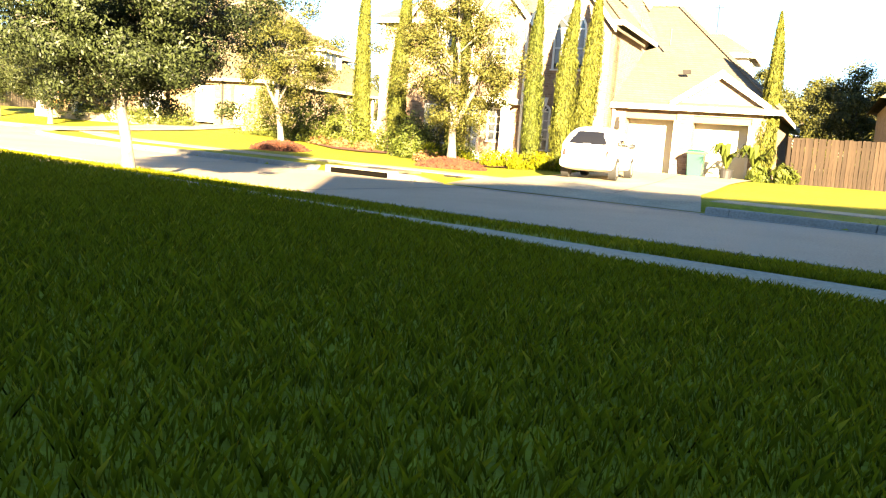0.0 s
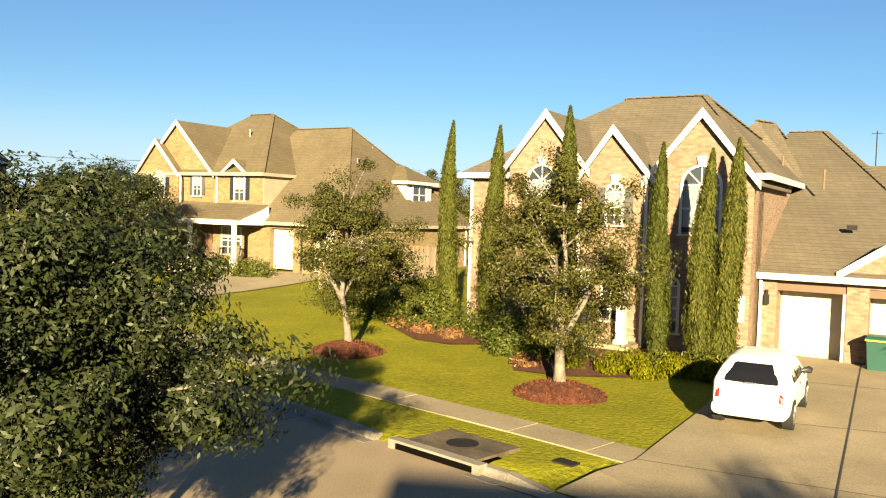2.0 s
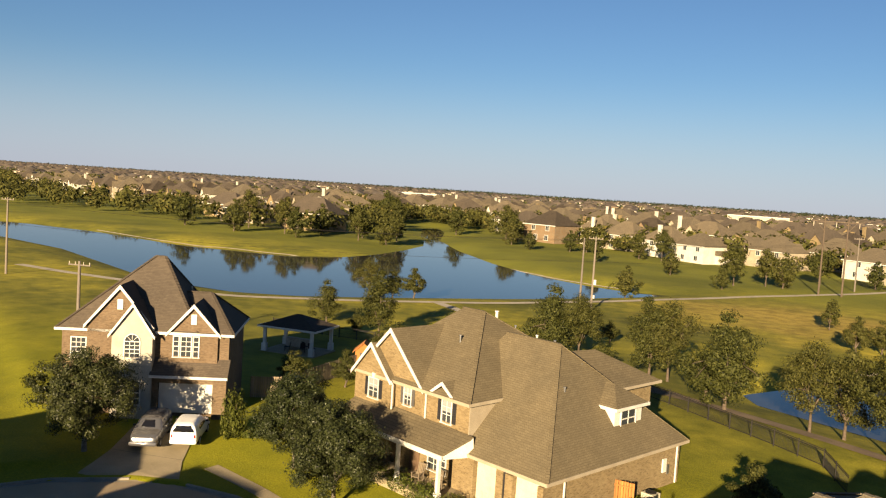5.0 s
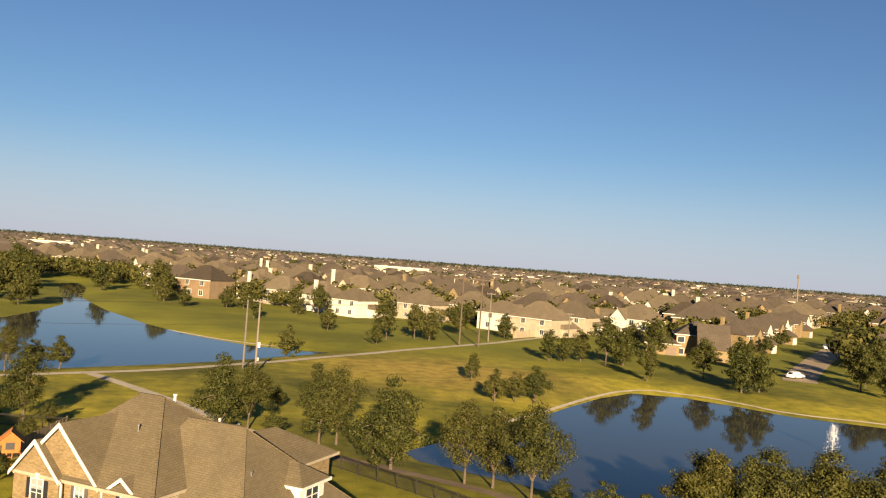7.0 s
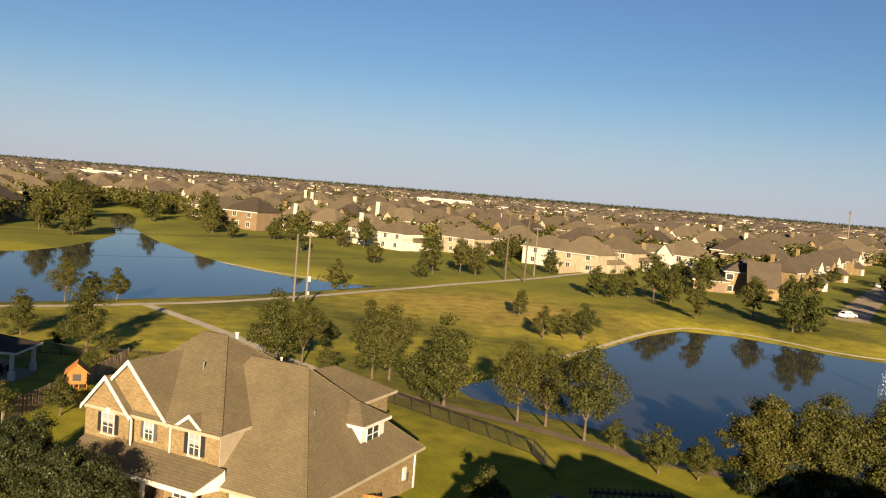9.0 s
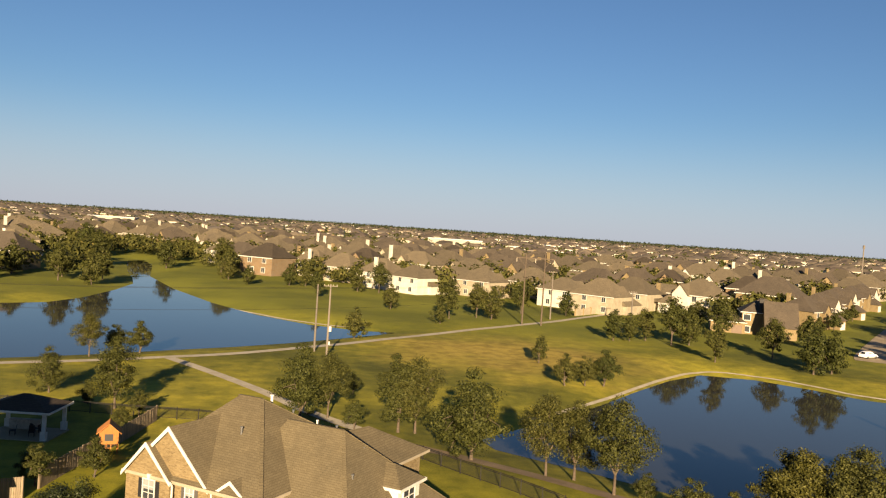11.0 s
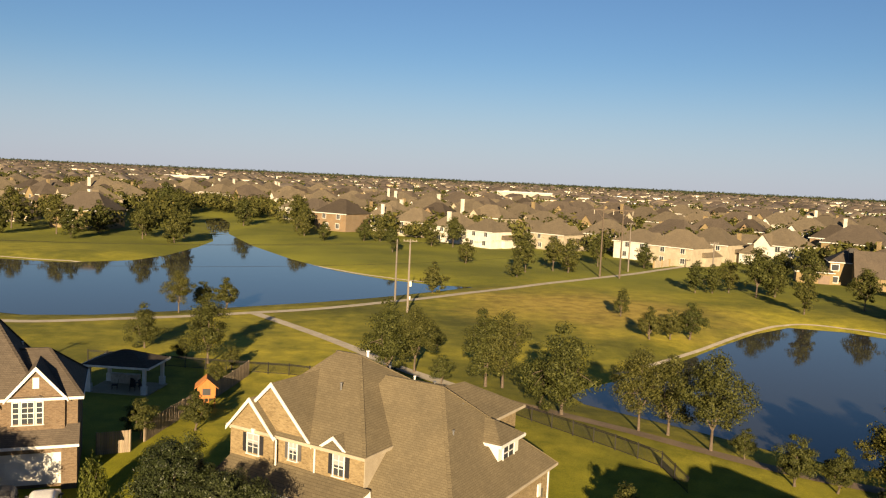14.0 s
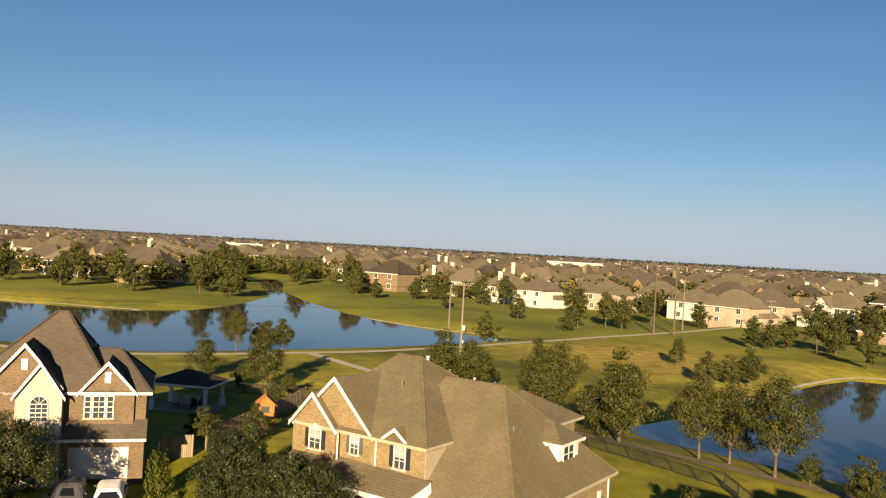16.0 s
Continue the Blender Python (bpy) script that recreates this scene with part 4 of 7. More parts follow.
def gable_roof(house, x0, x1, xa, z, za, y0, y1, mat, over=0.22, barge=0.2, caps=False):
    """A gable whose ridge runs along y from the face at y0 back to y1."""
    sl, sr = (za - z) / (xa - x0), (za - z) / (x1 - xa)
    a, b = (x0 - over, z - sl * over), (x1 + over, z - sr * over)
    f = y0 - over
    g = Geo()
    for p, q in ((a, (xa, za)), ((xa, za), b)):
        g.slab([(p[0], f, p[1] + 0.1), (q[0], f, q[1] + 0.1), (q[0], y1, q[1] + 0.1), (p[0], y1, p[1] + 0.1)], 0.09)
    roof = part("roof", g, mat, house)
    if caps:
        ridge_cap(roof, [(xa, f, za + 0.1), (xa, y1, za + 0.1)], mat)
    for p in (a, b):
        g = Geo()
        n = Vector((p[0] - xa, 0, p[1] - za)).normalized()
        u = Vector((-n.z, 0, n.x)) if p[0] > xa else Vector((n.z, 0, -n.x))
        pts = [Vector((xa, 0, za + 0.13)), Vector((p[0], 0, p[1] + 0.13)), Vector((p[0], 0, p[1] + 0.13)) - u * 0.0 - Vector((0, 0, barge * 1.15)), Vector((xa, 0, za + 0.13 - barge * 1.5))]
        v = [(q.x, y, q.z) for y in (f - 0.05, f + 0.015) for q in pts]
        g.add(v, [(0, 1, 2, 3), (7, 6, 5, 4), (0, 4, 5, 1), (1, 5, 6, 2), (2, 6, 7, 3), (3, 7, 4, 0)])
        part("bargeboard", g, MAT["white"], roof)
    return roof


def gable_wall(g, x0, x1, xa, z0, z, za, y0, y1):
    """A body with a gabled face, from y0 back to y1."""
    out = [(x0, z0), (x1, z0), (x1, z), (xa, za), (x0, z)]
    v = [(x, y, zz) for y in (y0, y1) for x, zz in out]
    g.add(v, [(0, 1, 2, 3, 4), (9, 8, 7, 6, 5)] + [(i + 5, (i + 1) % 5 + 5, (i + 1) % 5, i) for i in range(5)])


def garage_door(house, x0, x1, z0, z1, y, mat, head="brown"):
    """A panelled door set back between the piers."""
    g = Geo()
    g.box(x0, x1, y, y + 0.05, z0, z1)
    rows, cols, panels = 4, max(2, round((x1 - x0) / 0.6)), []
    for r in range(rows):
        for c in range(cols):
            a, b = x0 + (x1 - x0) * (c + 0.08) / cols, x0 + (x1 - x0) * (c + 0.92) / cols
            p, q = z0 + (z1 - z0) * (r + 0.12) / rows, z0 + (z1 - z0) * (r + 0.88) / rows
            panels.append(Geo().box(a, b, y - 0.018, y - 0.001, p, q))
    door = part("garage_door", g, MAT[mat], house, "pale panelled garage door")
    for p in panels:
        part("panel", p, MAT[mat], door)
    return door


def downspout(house, x, y, z0, z1):
    g = Geo()
    g.bar((x, y, z0), (x, y, z1 - 0.25), 0.09, 0.07, up=(0, 1, 0))
    g.bar((x, y, z1 - 0.27), (x - 0.05, y - 0.14, z1), 0.09, 0.07, up=(0, 1, 0))
    return part("downspout", g, MAT["white"], house)


def vent_pipe(house, x, y, z, h=0.5, mat="steel", r=0.06):
    g = Geo()
    g.tube([(x, y, z - 0.3), (x, y, z + h)], r, 8)
    g.tube([(x, y, z + h), (x, y, z + h + 0.08)], r * 1.5, 8)
    return part("vent_pipe", g, MAT[mat], house)


def house_golden():
    """The golden-brick house with three street gables."""
    h = thing("brick_house", "two-storey golden brick house with three white-trimmed street gables", "house", pose(1.3, 37.35, 0.2, 0, 0, -17.5))
    S = MAT["shingle_a"]
    part("wall", Geo().box(-5.0, 5.0, -0.4, 12.5, -0.5, 5.6), MAT["brick_a"], h)
    for x0, x1, xa, z, za, y in ((-3.15, -0.35, -1.76, 5.85, 7.6, -1.0), (-0.38, 1.87, 0.66, 5.55, 7.0, -1.12), (1.84, 5.0, 3.43, 5.5, 7.45, -1.0)):
        w = Geo()
        gable_wall(w, x0, x1, xa, -0.5, z, za, y, 0.5)
        part("gable_front", w, MAT["brick_a"], h)
    # garage wing: piers, side walls and the lintels over the doors
    for x0, x1 in ((5.0, 5.55), (7.5, 8.1), (10.2, 10.8)):
        part("pier", Geo().box(x0, x1, 0.3, 1.2, -0.5, 2.6), MAT["brick_a"], h)
    part("wall", Geo().box(5.55, 7.5, 0.3, 0.9, 2.42, 2.6), MAT["brick_a"], h)
    part("wall", Geo().box(8.1, 10.2, 0.3, 0.9, 2.3, 2.6), MAT["brick_a"], h)
    part("wall", Geo().box(10.4, 10.8, 1.2, 17.0, -0.5, 2.6), MAT["brick_a"], h)
    part("wall", Geo().box(5.0, 10.4, 16.6, 17.0, -0.5, 2.6), MAT["brick_a"], h)
    g = Geo()
    gable_wall(g, 7.45, 10.6, 9.0, 2.6, 2.8, 3.85, 0.26, 2.0)
    part("gable_front", g, MAT["brick_a"], h)
    for x0, x1, zt in ((5.55, 7.5, 2.1), (8.1, 10.2, 2.05)):
        garage_door(h, x0, x1, -0.12, zt, 1.1, "cream")
        part("door_jamb", Geo().box(x1 - 0.1, x1 - 0.004, 0.34, 1.08, -0.12, zt), MAT["white"], h)
        part("lintel", Geo().box(x0, x1, 0.36, 1.1, zt, 2.418 if x0 < 7 else 2.298), MAT["brown"], h, "brown timber lintel")
    hip_roof(h, -5.35, 5.35, -0.75, 13.0, 5.62, (-0.9, 4.5), (2.0, 4.5), 8.8, S, skip=(0,))
    hip_roof(h, -5.34, 1.0, -0.74, 13.1, 5.61, (-2.9, 5.6), (-1.7, 5.6), 7.95, S, skip=(0, 1))
    gable_roof(h, -3.15, -0.35, -1.76, 5.85, 7.62, -1.0, 4.6, S)
    gable_roof(h, -0.38, 1.87, 0.66, 5.55, 7.02, -1.12, 3.4, S)
    gable_roof(h, 1.84, 5.0, 3.43, 5.5, 7.47, -1.0, 4.2, S)
    hip_roof(h, 2.0, 11.2, -0.05, 21.0, 2.62, (3.9, 11.4), (5.3, 11.4), 8.1, S, skip=(0, 3))
    hip_roof(h, 0.2, 5.3, 6.6, 14.5, 5.6, (3.1, 8.6), (3.5, 9.6), 8.3, S, skip=(0, 3))
    gable_roof(h, 7.45, 10.6, 9.0, 2.8, 3.87, 0.26, 3.2, S)
    # east dormer with its white cheek
    g = Geo()
    g.box(7.2, 9.2, 7.4, 10.6, 3.6, 5.4)
    d = part("dormer", g, MAT["white"], h, "white dormer on the garage roof")
    hip_roof(d, 5.2, 9.45, 7.1, 10.9, 5.4, (6.0, 9.0), (7.8, 9.0), 6.5, S, caps=False)
    window(d, "east", 9.2, 8.0, 9.8, 4.0, 5.1, 2, 2)
    # street windows
    window(h, "front", -1.0, -2.4, -1.42, 4.0, 5.35, 2, 3, True, None, True, blind=0.75)
    window(h, "front", -1.12, 0.5, 0.98, 4.0, 5.0, 2, 4, True, ("shutter_a", 0.27), True, blind=0.5)
    window(h, "front", -1.0, 2.88, 4.0, 3.8, 5.25, 2, 2, True, None, True, blind=0.9)
    window(h, "front", -1.12, 0.45, 1.0, 0.9, 2.1, 2, 4, True, None, True)
    window(h, "front", -1.0, 2.42, 2.85, 0.7, 2.1, 2, 4, True, None, True, blind=0.8)
    window(h, "front", -1.0, -2.4, -1.42, 0.7, 2.1, 2, 4, False, None, False, blind=0.6)
    # porch: two white columns, a door and its step
    for x in (0.15, 1.35):
        g = Geo()
        g.box(x - 0.13, x + 0.13, -1.95, -1.69, 0.25, 2.2)
        g.box(x - 0.18, x + 0.18, -2.0, -1.64, 0.2, 0.35)
        g.box(x - 0.18, x + 0.18, -2.0, -1.64, 2.15, 2.28)
        part("column", g, MAT["white"], h)
    part("porch_roof", Geo().box(-0.2, 1.7, -2.05, -1.12, 2.28, 2.5), MAT["white"], h)
    part("step", Geo().box(-0.3, 1.8, -2.3, -1.12, -0.3, 0.22), MAT["concrete"], h)
    g = Geo()
    g.box(4.5, 4.87, -1.09, -1.0, 1.15, 1.95)
    g.box(4.53, 4.84, -1.11, -1.09, 1.2, 1.9)
    part("meter_box", g, MAT["white"], h)
    downspout(h, 5.1, 0.2, -0.2, 2.6)
    for x in (-0.42, 1.8):
        downspout(h, x, -1.25, 0.0, 5.5)
    downspout(h, -4.9, -0.5, 0.0, 5.6)
    for x, y, z in ((3.6, 9.5, 7.6), (6.2, 4.6, 5.7), (4.6, 6.0, 6.3), (8.4, 12.0, 5.2)):
        vent_pipe(h, x, y, z, 0.3, "brown", 0.045)
    # lamp beside the garage
    g = Geo()
    g.box(5.2, 5.34, 0.12, 0.26, 1.65, 1.95)
    g.box(5.24, 5.3, 0.17, 0.3, 1.95, 2.1)
    part("wall_lamp", g, MAT["iron"], h)
    # aerial and a roof cowl
    g = Geo()
    g.tube([(7.4, 9.6, 6.4), (7.4, 9.6, 7.9)], 0.02, 6)
    g.bar((7.2, 9.6, 7.8), (7.6, 9.6, 7.8), 0.02, 0.02)
    part("aerial", g, MAT["iron"], h)
    g = Geo()
    g.box(7.2, 7.5, 2.35, 2.5, 4.02, 4.18)
    part("roof_cowl", g, MAT["iron"], h)
    return h


def house_tan():
    """The tan-brick house with a porch and a broad garage roof."""
    h = thing("brick_house", "two-storey tan brick house with a front porch and broad brown roof", "house", pose(-20.8, 53.8, 0.9, 0, 0, -17.5))
    S = MAT["shingle_b"]
    part("wall", Geo().box(-8.05, 2.25, -0.4, 12.0, -0.6, 5.35), MAT["brick_b"], h)
    for x0, x1, xa, z0, za, y in ((-8.0, -4.4, -6.3, -0.6, 7.35, -0.75), (-7.9, -1.7, -4.8, 4.5, 8.5, -0.45)):
        w = Geo()
        gable_wall(w, x0, x1, xa, z0, 5.45, za, y, 0.5)
        part("gable_front", w, MAT["brick_b"], h)
    for x0, x1, y in ((2.26, 3.0, -0.55), (4.75, 5.25, -0.55), (5.6, 6.15, -0.75), (7.9, 8.3, -0.75)):
        part("pier", Geo().box(x0, x1, y, 0.1, -0.6, 2.3), MAT["brick_b"], h)
    part("wall", Geo().box(2.26, 8.3, -0.5, 0.1, 2.3, 2.6), MAT["brick_b"], h)
    part("wall", Geo().box(7.95, 8.3, 0.1, 12.9, -0.6, 2.6), MAT["brick_b"], h)
    part("wall", Geo().box(2.26, 7.95, 12.6, 12.9, -0.6, 2.6), MAT["brick_b"], h)
    part("wall", Geo().box(-1.5, 4.4, 8.0, 15.3, -0.6, 5.4), MAT["brick_b"], h)
    garage_door(h, 3.0, 4.75, 0.0, 2.3, -0.2, "cream")
    garage_door(h, 6.15, 7.9, 0.0, 2.3, -0.4, "cream")
    # Black box fills the gap; the recess's shade is its paint.
    part("pilaster", Geo().box(5.26, 5.58, -0.5, -0.1, 0, 2.5), MAT["black"], h, "black block for the shaded recess between the garages")
    hip_roof(h, -8.35, 2.5, -0.75, 12.4, 5.42, (-4.6, 5.6), (-2.7, 5.6), 9.65, S, skip=(0,), fascia="siding")
    gable_roof(h, -8.0, -4.4, -6.3, 5.45, 7.37, -0.75, 2.4, S)
    gable_roof(h, -7.9, -1.7, -4.8, 5.45, 8.52, -0.45, 5.0, S)
    gable_roof(h, -0.75, 0.95, 0.1, 5.45, 6.1, -0.5, 1.0, S, 0.14, 0.16)
    hip_roof(h, -3.2, 8.65, -0.95, 13.3, 2.66, (-0.6, 5.7), (3.7, 5.7), 8.6, S, skip=(0, 3), fascia="siding")
    hip_roof(h, -2.0, 4.85, 7.5, 15.8, 5.45, (1.2, 10.5), (1.6, 12.4), 7.3, S, caps=False, fascia="siding")
    # side wall of the upper storey above the garage roof
    part("wall", Geo().box(2.2, 2.29, -0.38, 3.0, 2.7, 5.3), MAT["siding"], h, "pale cheek wall")
    g = Geo()
    g.box(4.6, 7.35, 6.75, 9.6, 3.6, 5.35)
    d = part("dormer", g, MAT["white"], h, "white dormer on the garage roof")
    hip_roof(d, 3.6, 7.65, 6.45, 9.9, 5.35, (4.4, 8.2), (6.2, 8.2), 6.4, S, caps=False)
    window(d, "east", 7.35, 7.4, 8.9, 3.95, 5.15, 2, 2)
    # street windows with black shutters
    window(h, "front", -0.75, -6.5, -5.6, 3.95, 5.15, 2, 3, False, ("black", 0.3), True, blind=0.5)
    window(h, "front", -0.45, -3.35, -2.75, 4.1, 5.15, 2, 3, False, ("shutter_a", 0.24), True, blind=0.5)
    window(h, "front", -0.4, 0.05, 0.8, 3.85, 5.2, 2, 3, False, ("black", 0.3), False, blind=0.55)
    window(h, "front", -0.4, -0.9, 0.6, 0.7, 2.2, 3, 4, False, None, False, blind=0.4)
    window(h, "front", -0.4, -5.9, -4.7, 0.7, 2.2, 2, 4, False, None, False)
    g = Geo()
    g.box(-2.6, -1.7, -0.46, -0.4, 0.15, 2.3)
    part("front_door", g, MAT["brown"], h)
    # porch roof, beam, posts and deck
    g = Geo()
    g.slab([(-7.9, -2.55, 2.72), (2.35, -2.55, 2.72), (2.9, -0.6, 3.6), (-7.9, -0.35, 3.75)], 0.12)
    part("porch_roof", g, S, h)
    g = Geo()
    g.box(-7.9, 2.4, -2.62, -2.5, 2.42, 2.7)
    g.add([(2.3, -2.55, 2.45), (3.0, -0.6, 2.45), (2.9, -0.6, 3.55), (2.35, -2.55, 2.66)], [(0, 1, 2, 3)])
    g.add([(2.28, -2.55, 2.45), (2.98, -0.6, 2.45), (2.88, -0.6, 3.55), (2.33, -2.55, 2.66)], [(3, 2, 1, 0)])
    part("porch_beam", g, MAT["white"], h)
    for x in (2.15, -1.35, -4.6, -7.7):
        g = Geo()
        g.box(x - 0.1, x + 0.1, -2.6, -2.4, 0.0, 2.45)
        g.box(x - 0.15, x + 0.15, -2.65, -2.35, 0.0, 0.5)
        part("porch_post", g, MAT["white"], h)
    part("porch_deck", Geo().box(-7.9, 2.4, -2.75, -0.4, -0.5, 0.08), MAT["concrete"], h)
    part("meter_box", Geo().box(8.3, 8.4, 10.9, 11.3, 0.9, 1.75), MAT["white"], h)
    part("meter_box", Geo().box(8.3, 8.37, 11.45, 11.7, 0.7, 1.3), MAT["steel"], h)
    for x, y, z1 in ((-4.1, -0.85, 5.4), (-1.35, -0.5, 5.4), (8.42, 0.9, 2.6), (8.42, 12.4, 2.6)):
        downspout(h, x, y, 3.6 if x < 0 else 0, z1)
    for x, y, z, hh, m in ((-3.9, 8.2, 7.7, 1.6, "white"), (-1.6, 7.6, 8.2, 0.5, "steel"), (0.8, 7.0, 8.0, 0.5, "white"), (2.6, 6.6, 7.9, 0.6, "steel"), (4.6, 6.8, 7.0, 0.4, "steel"), (5.6, 4.0, 6.2, 0.3, "steel"), (-2.2, 3.0, 8.0, 0.3, "steel")):
        vent_pipe(h, x, y, z, hh, m, 0.1 if hh > 1 else 0.06)
    return h


def house_white_brown():
    """The brown-brick house with a white stucco gable."""
    h = thing("brick_house", "two-storey brown brick house with a white stucco gable and dark roof", "house", pose(-39.6, 55.85, 1.1, 0, 0, 34.0))
    h.scale = (0.97, 0.97, 0.97)
    S = MAT["shingle_d"]
    part("wall", Geo().box(-12.5, -0.4, 0.0, 7.6, -0.8, 6.0), MAT["brick_c"], h)
    for x0, x1, xa, z, za, y in ((-4.75, -1.2, -3.0, 6.1, 8.1, -0.25), (-10.6, -6.0, -8.3, 6.5, 9.3, -0.4)):
        g = Geo()
        gable_wall(g, x0, x1, xa, 3.0, z, za, y, 1.0)
        part("gable_front", g, MAT["brick_c"], h)
    g = Geo()
    gable_wall(g, -8.7, -5.8, -7.2, -0.8, 6.0, 8.1, -0.9, 0.5)
    part("gable_front", g, MAT["stucco"], h, "white stucco gable front")
    for x0, x1, z0 in ((-5.8, -5.35, -0.8), (-1.4, -0.4, -0.8), (-5.35, -1.4, 2.3)):
        part("pier", Geo().box(x0, x1, -0.6, 0.0, z0, 3.1), MAT["brick_c"], h)
    garage_door(h, -5.35, -1.4, 0.0, 2.3, -0.25, "white")
    g = Geo()
    g.slab([(-5.9, -1.15, 2.95), (-0.25, -1.15, 2.95), (-0.25, 0.02, 4.1), (-5.9, 0.02, 4.1)], 0.15)
    part("roof", g, S, h)
    part("gutter", Geo().box(-5.9, -0.25, -1.21, -1.14, 2.78, 2.97), MAT["white"], h)
    hip_roof(h, -12.9, -2.6, -0.35, 8.2, 6.05, (-7.0, 4.4), (-6.3, 4.4), 11.2, S)
    hip_roof(h, -7.0, -0.05, -0.36, 7.9, 6.04, (-5.4, 3.8), (-2.5, 3.8), 8.6, S)
    gable_roof(h, -4.75, -1.2, -3.0, 6.1, 8.12, -0.25, 4.0, S)
    gable_roof(h, -10.6, -6.0, -8.3, 6.5, 9.32, -0.4, 5.0, S)
    gable_roof(h, -8.7, -5.8, -7.2, 6.0, 8.12, -0.9, 3.5, S)
    for a, b in ((-4.4, -4.05), (-3.85, -3.15), (-2.95, -2.6)):
        window(h, "front", -0.25, a, b, 4.3, 5.75, 2 if b - a > 0.5 else 1, 4)
    window(h, "front", -0.9, -7.75, -6.7, 4.2, 5.35, 3, 4, True)
    window(h, "front", -0.9, -7.9, -6.6, 0.7, 2.4, 3, 4)
    window(h, "front", 0.0, -11.8, -10.8, 3.9, 5.3, 3, 4)
    for a, z in ((-3.0, 6.7), (-8.3, 7.6)):
        part("gable_vent", Geo().box(a - 0.2, a + 0.2, -0.47 if a < -6 else -0.31, -0.2, z, z + 0.75), MAT["white"], h)
    vent_pipe(h, -4.4, 5.6, 8.0, 0.7, "steel")
    vent_pipe(h, -5.0, 6.0, 7.8)
    return h


def plain_house(w, d, wall, roof, tall=True, chimney=True, seed=0):
    """A distant suburban house; its parts under an Empty at its middle."""
    rng = random.Random(seed)
    h = thing("suburban_house", "", "house", pose(0, 0, 0))
    z = 5.2 if tall else 3.0
    g = Geo().box(-w / 2, w / 2, -d / 2, d / 2, -0.8, z)
    a = rng.uniform(-0.22, 0.22) * w
    half = w * rng.uniform(0.14, 0.2)
    part("wall", g, MAT[wall], h)
    g = Geo()
    gable_wall(g, a - half, a + half, a, -0.8, z, z + half * 1.15, -d / 2 - 0.9, 0)
    part("gable_front", g, MAT[wall], h)
    gw = w * 0.3
    side = rng.choice((-1, 1))
    gx = side * (w / 2 - gw / 2 + 1.0)
    part("garage", Geo().box(gx - gw / 2, gx + gw / 2, -d / 2 - 3.2, 0, -0.8, 2.7), MAT[wall], h)
    rz = z + min(w, d) * rng.uniform(0.34, 0.42)
    o = 0.4
    run = max(0.6, (w - d) / 2 + 0.8)
    e = [(-w / 2 - o, -d / 2 - o, z), (w / 2 + o, -d / 2 - o, z), (w / 2 + o, d / 2 + o, z), (-w / 2 - o, d / 2 + o, z), (-run, 0, rz), (run, 0, rz)]
    g = Geo()
    g.add(e, [(0, 1, 5, 4), (1, 2, 5), (2, 3, 4, 5), (3, 0, 4), (3, 2, 1, 0)])
    za = z + half * 1.15
    for p in (a - half - 0.3, a + half + 0.3):
        g.slab([(p, -d / 2 - 1.2, z - 0.2), (a, -d / 2 - 1.2, za + 0.12), (a, 0, za + 0.12), (p, 0, z - 0.2)], 0.1)
    x0, x1, y0, y1 = gx - gw / 2 - o, gx + gw / 2 + o, -d / 2 - 3.6, 0.5
    g.add([(x0, y0, 2.7), (x1, y0, 2.7), (x1, y1, 2.7), (x0, y1, 2.7), (gx, y0 + 2.4, 4.9), (gx, y1, 4.9)], [(0, 1, 4), (1, 2, 5, 4), (3, 0, 4, 5), (2, 3, 5)])
    part("roof", g, MAT[roof], h)
    for y in (-d / 2 - o - 0.05, d / 2 + o):
        part("gutter", Geo().box(-w / 2 - o - 0.05, w / 2 + o + 0.05, y, y + 0.05, z - 0.2, z + 0.02), MAT["white"], h)
    if chimney:
        c = rng.uniform(-0.35, 0.35) * w
        g = Geo().box(c - 0.55, c + 0.55, d / 2 - 0.4, d / 2 + 0.5, -0.5, rz + 0.2)
        g.box(c - 0.65, c + 0.65, d / 2 - 0.5, d / 2 + 0.6, rz + 0.2, rz + 0.38)
        part("chimney", g, MAT[wall], h)
    for s, y in ((-1, -d / 2), (1, d / 2)):
        for lvl in ((0.8, 2.2), (3.6, 5.0)) if tall else ((0.8, 2.2),):
            for k in range(2):
                x = w * (-0.27 + 0.42 * k) + rng.uniform(-0.6, 0.6)
                if s < 0 and abs(x - a) < half and rng.random() < 0.4:
                    continue
                yy = y if not (s < 0 and abs(x - a) < half) else y - 0.9
                f = Geo().box(x - 0.75, x + 0.75, yy - 0.06 if s < 0 else yy, yy if s < 0 else yy + 0.06, lvl[0] - 0.12, lvl[1] + 0.12)
                win = part("window", f, MAT["white"], h)
                g = Geo()
                yp = yy - 0.075 if s < 0 else yy + 0.065
                g.box(x - 0.62, x - 0.04, yp, yp + 0.01, lvl[0], lvl[1])
                g.box(x + 0.04, x + 0.62, yp, yp + 0.01, lvl[0], lvl[1])
                part("pane", g, MAT["glass"], win)
    part("garage_door", Geo().box(gx - gw * 0.38, gx + gw * 0.38, -d / 2 - 3.26, -d / 2 - 3.2, -0.1, 2.2), MAT["white"], h)
    return h


# ---------- the three houses ----------
house_golden()
house_tan()
house_white_brown()
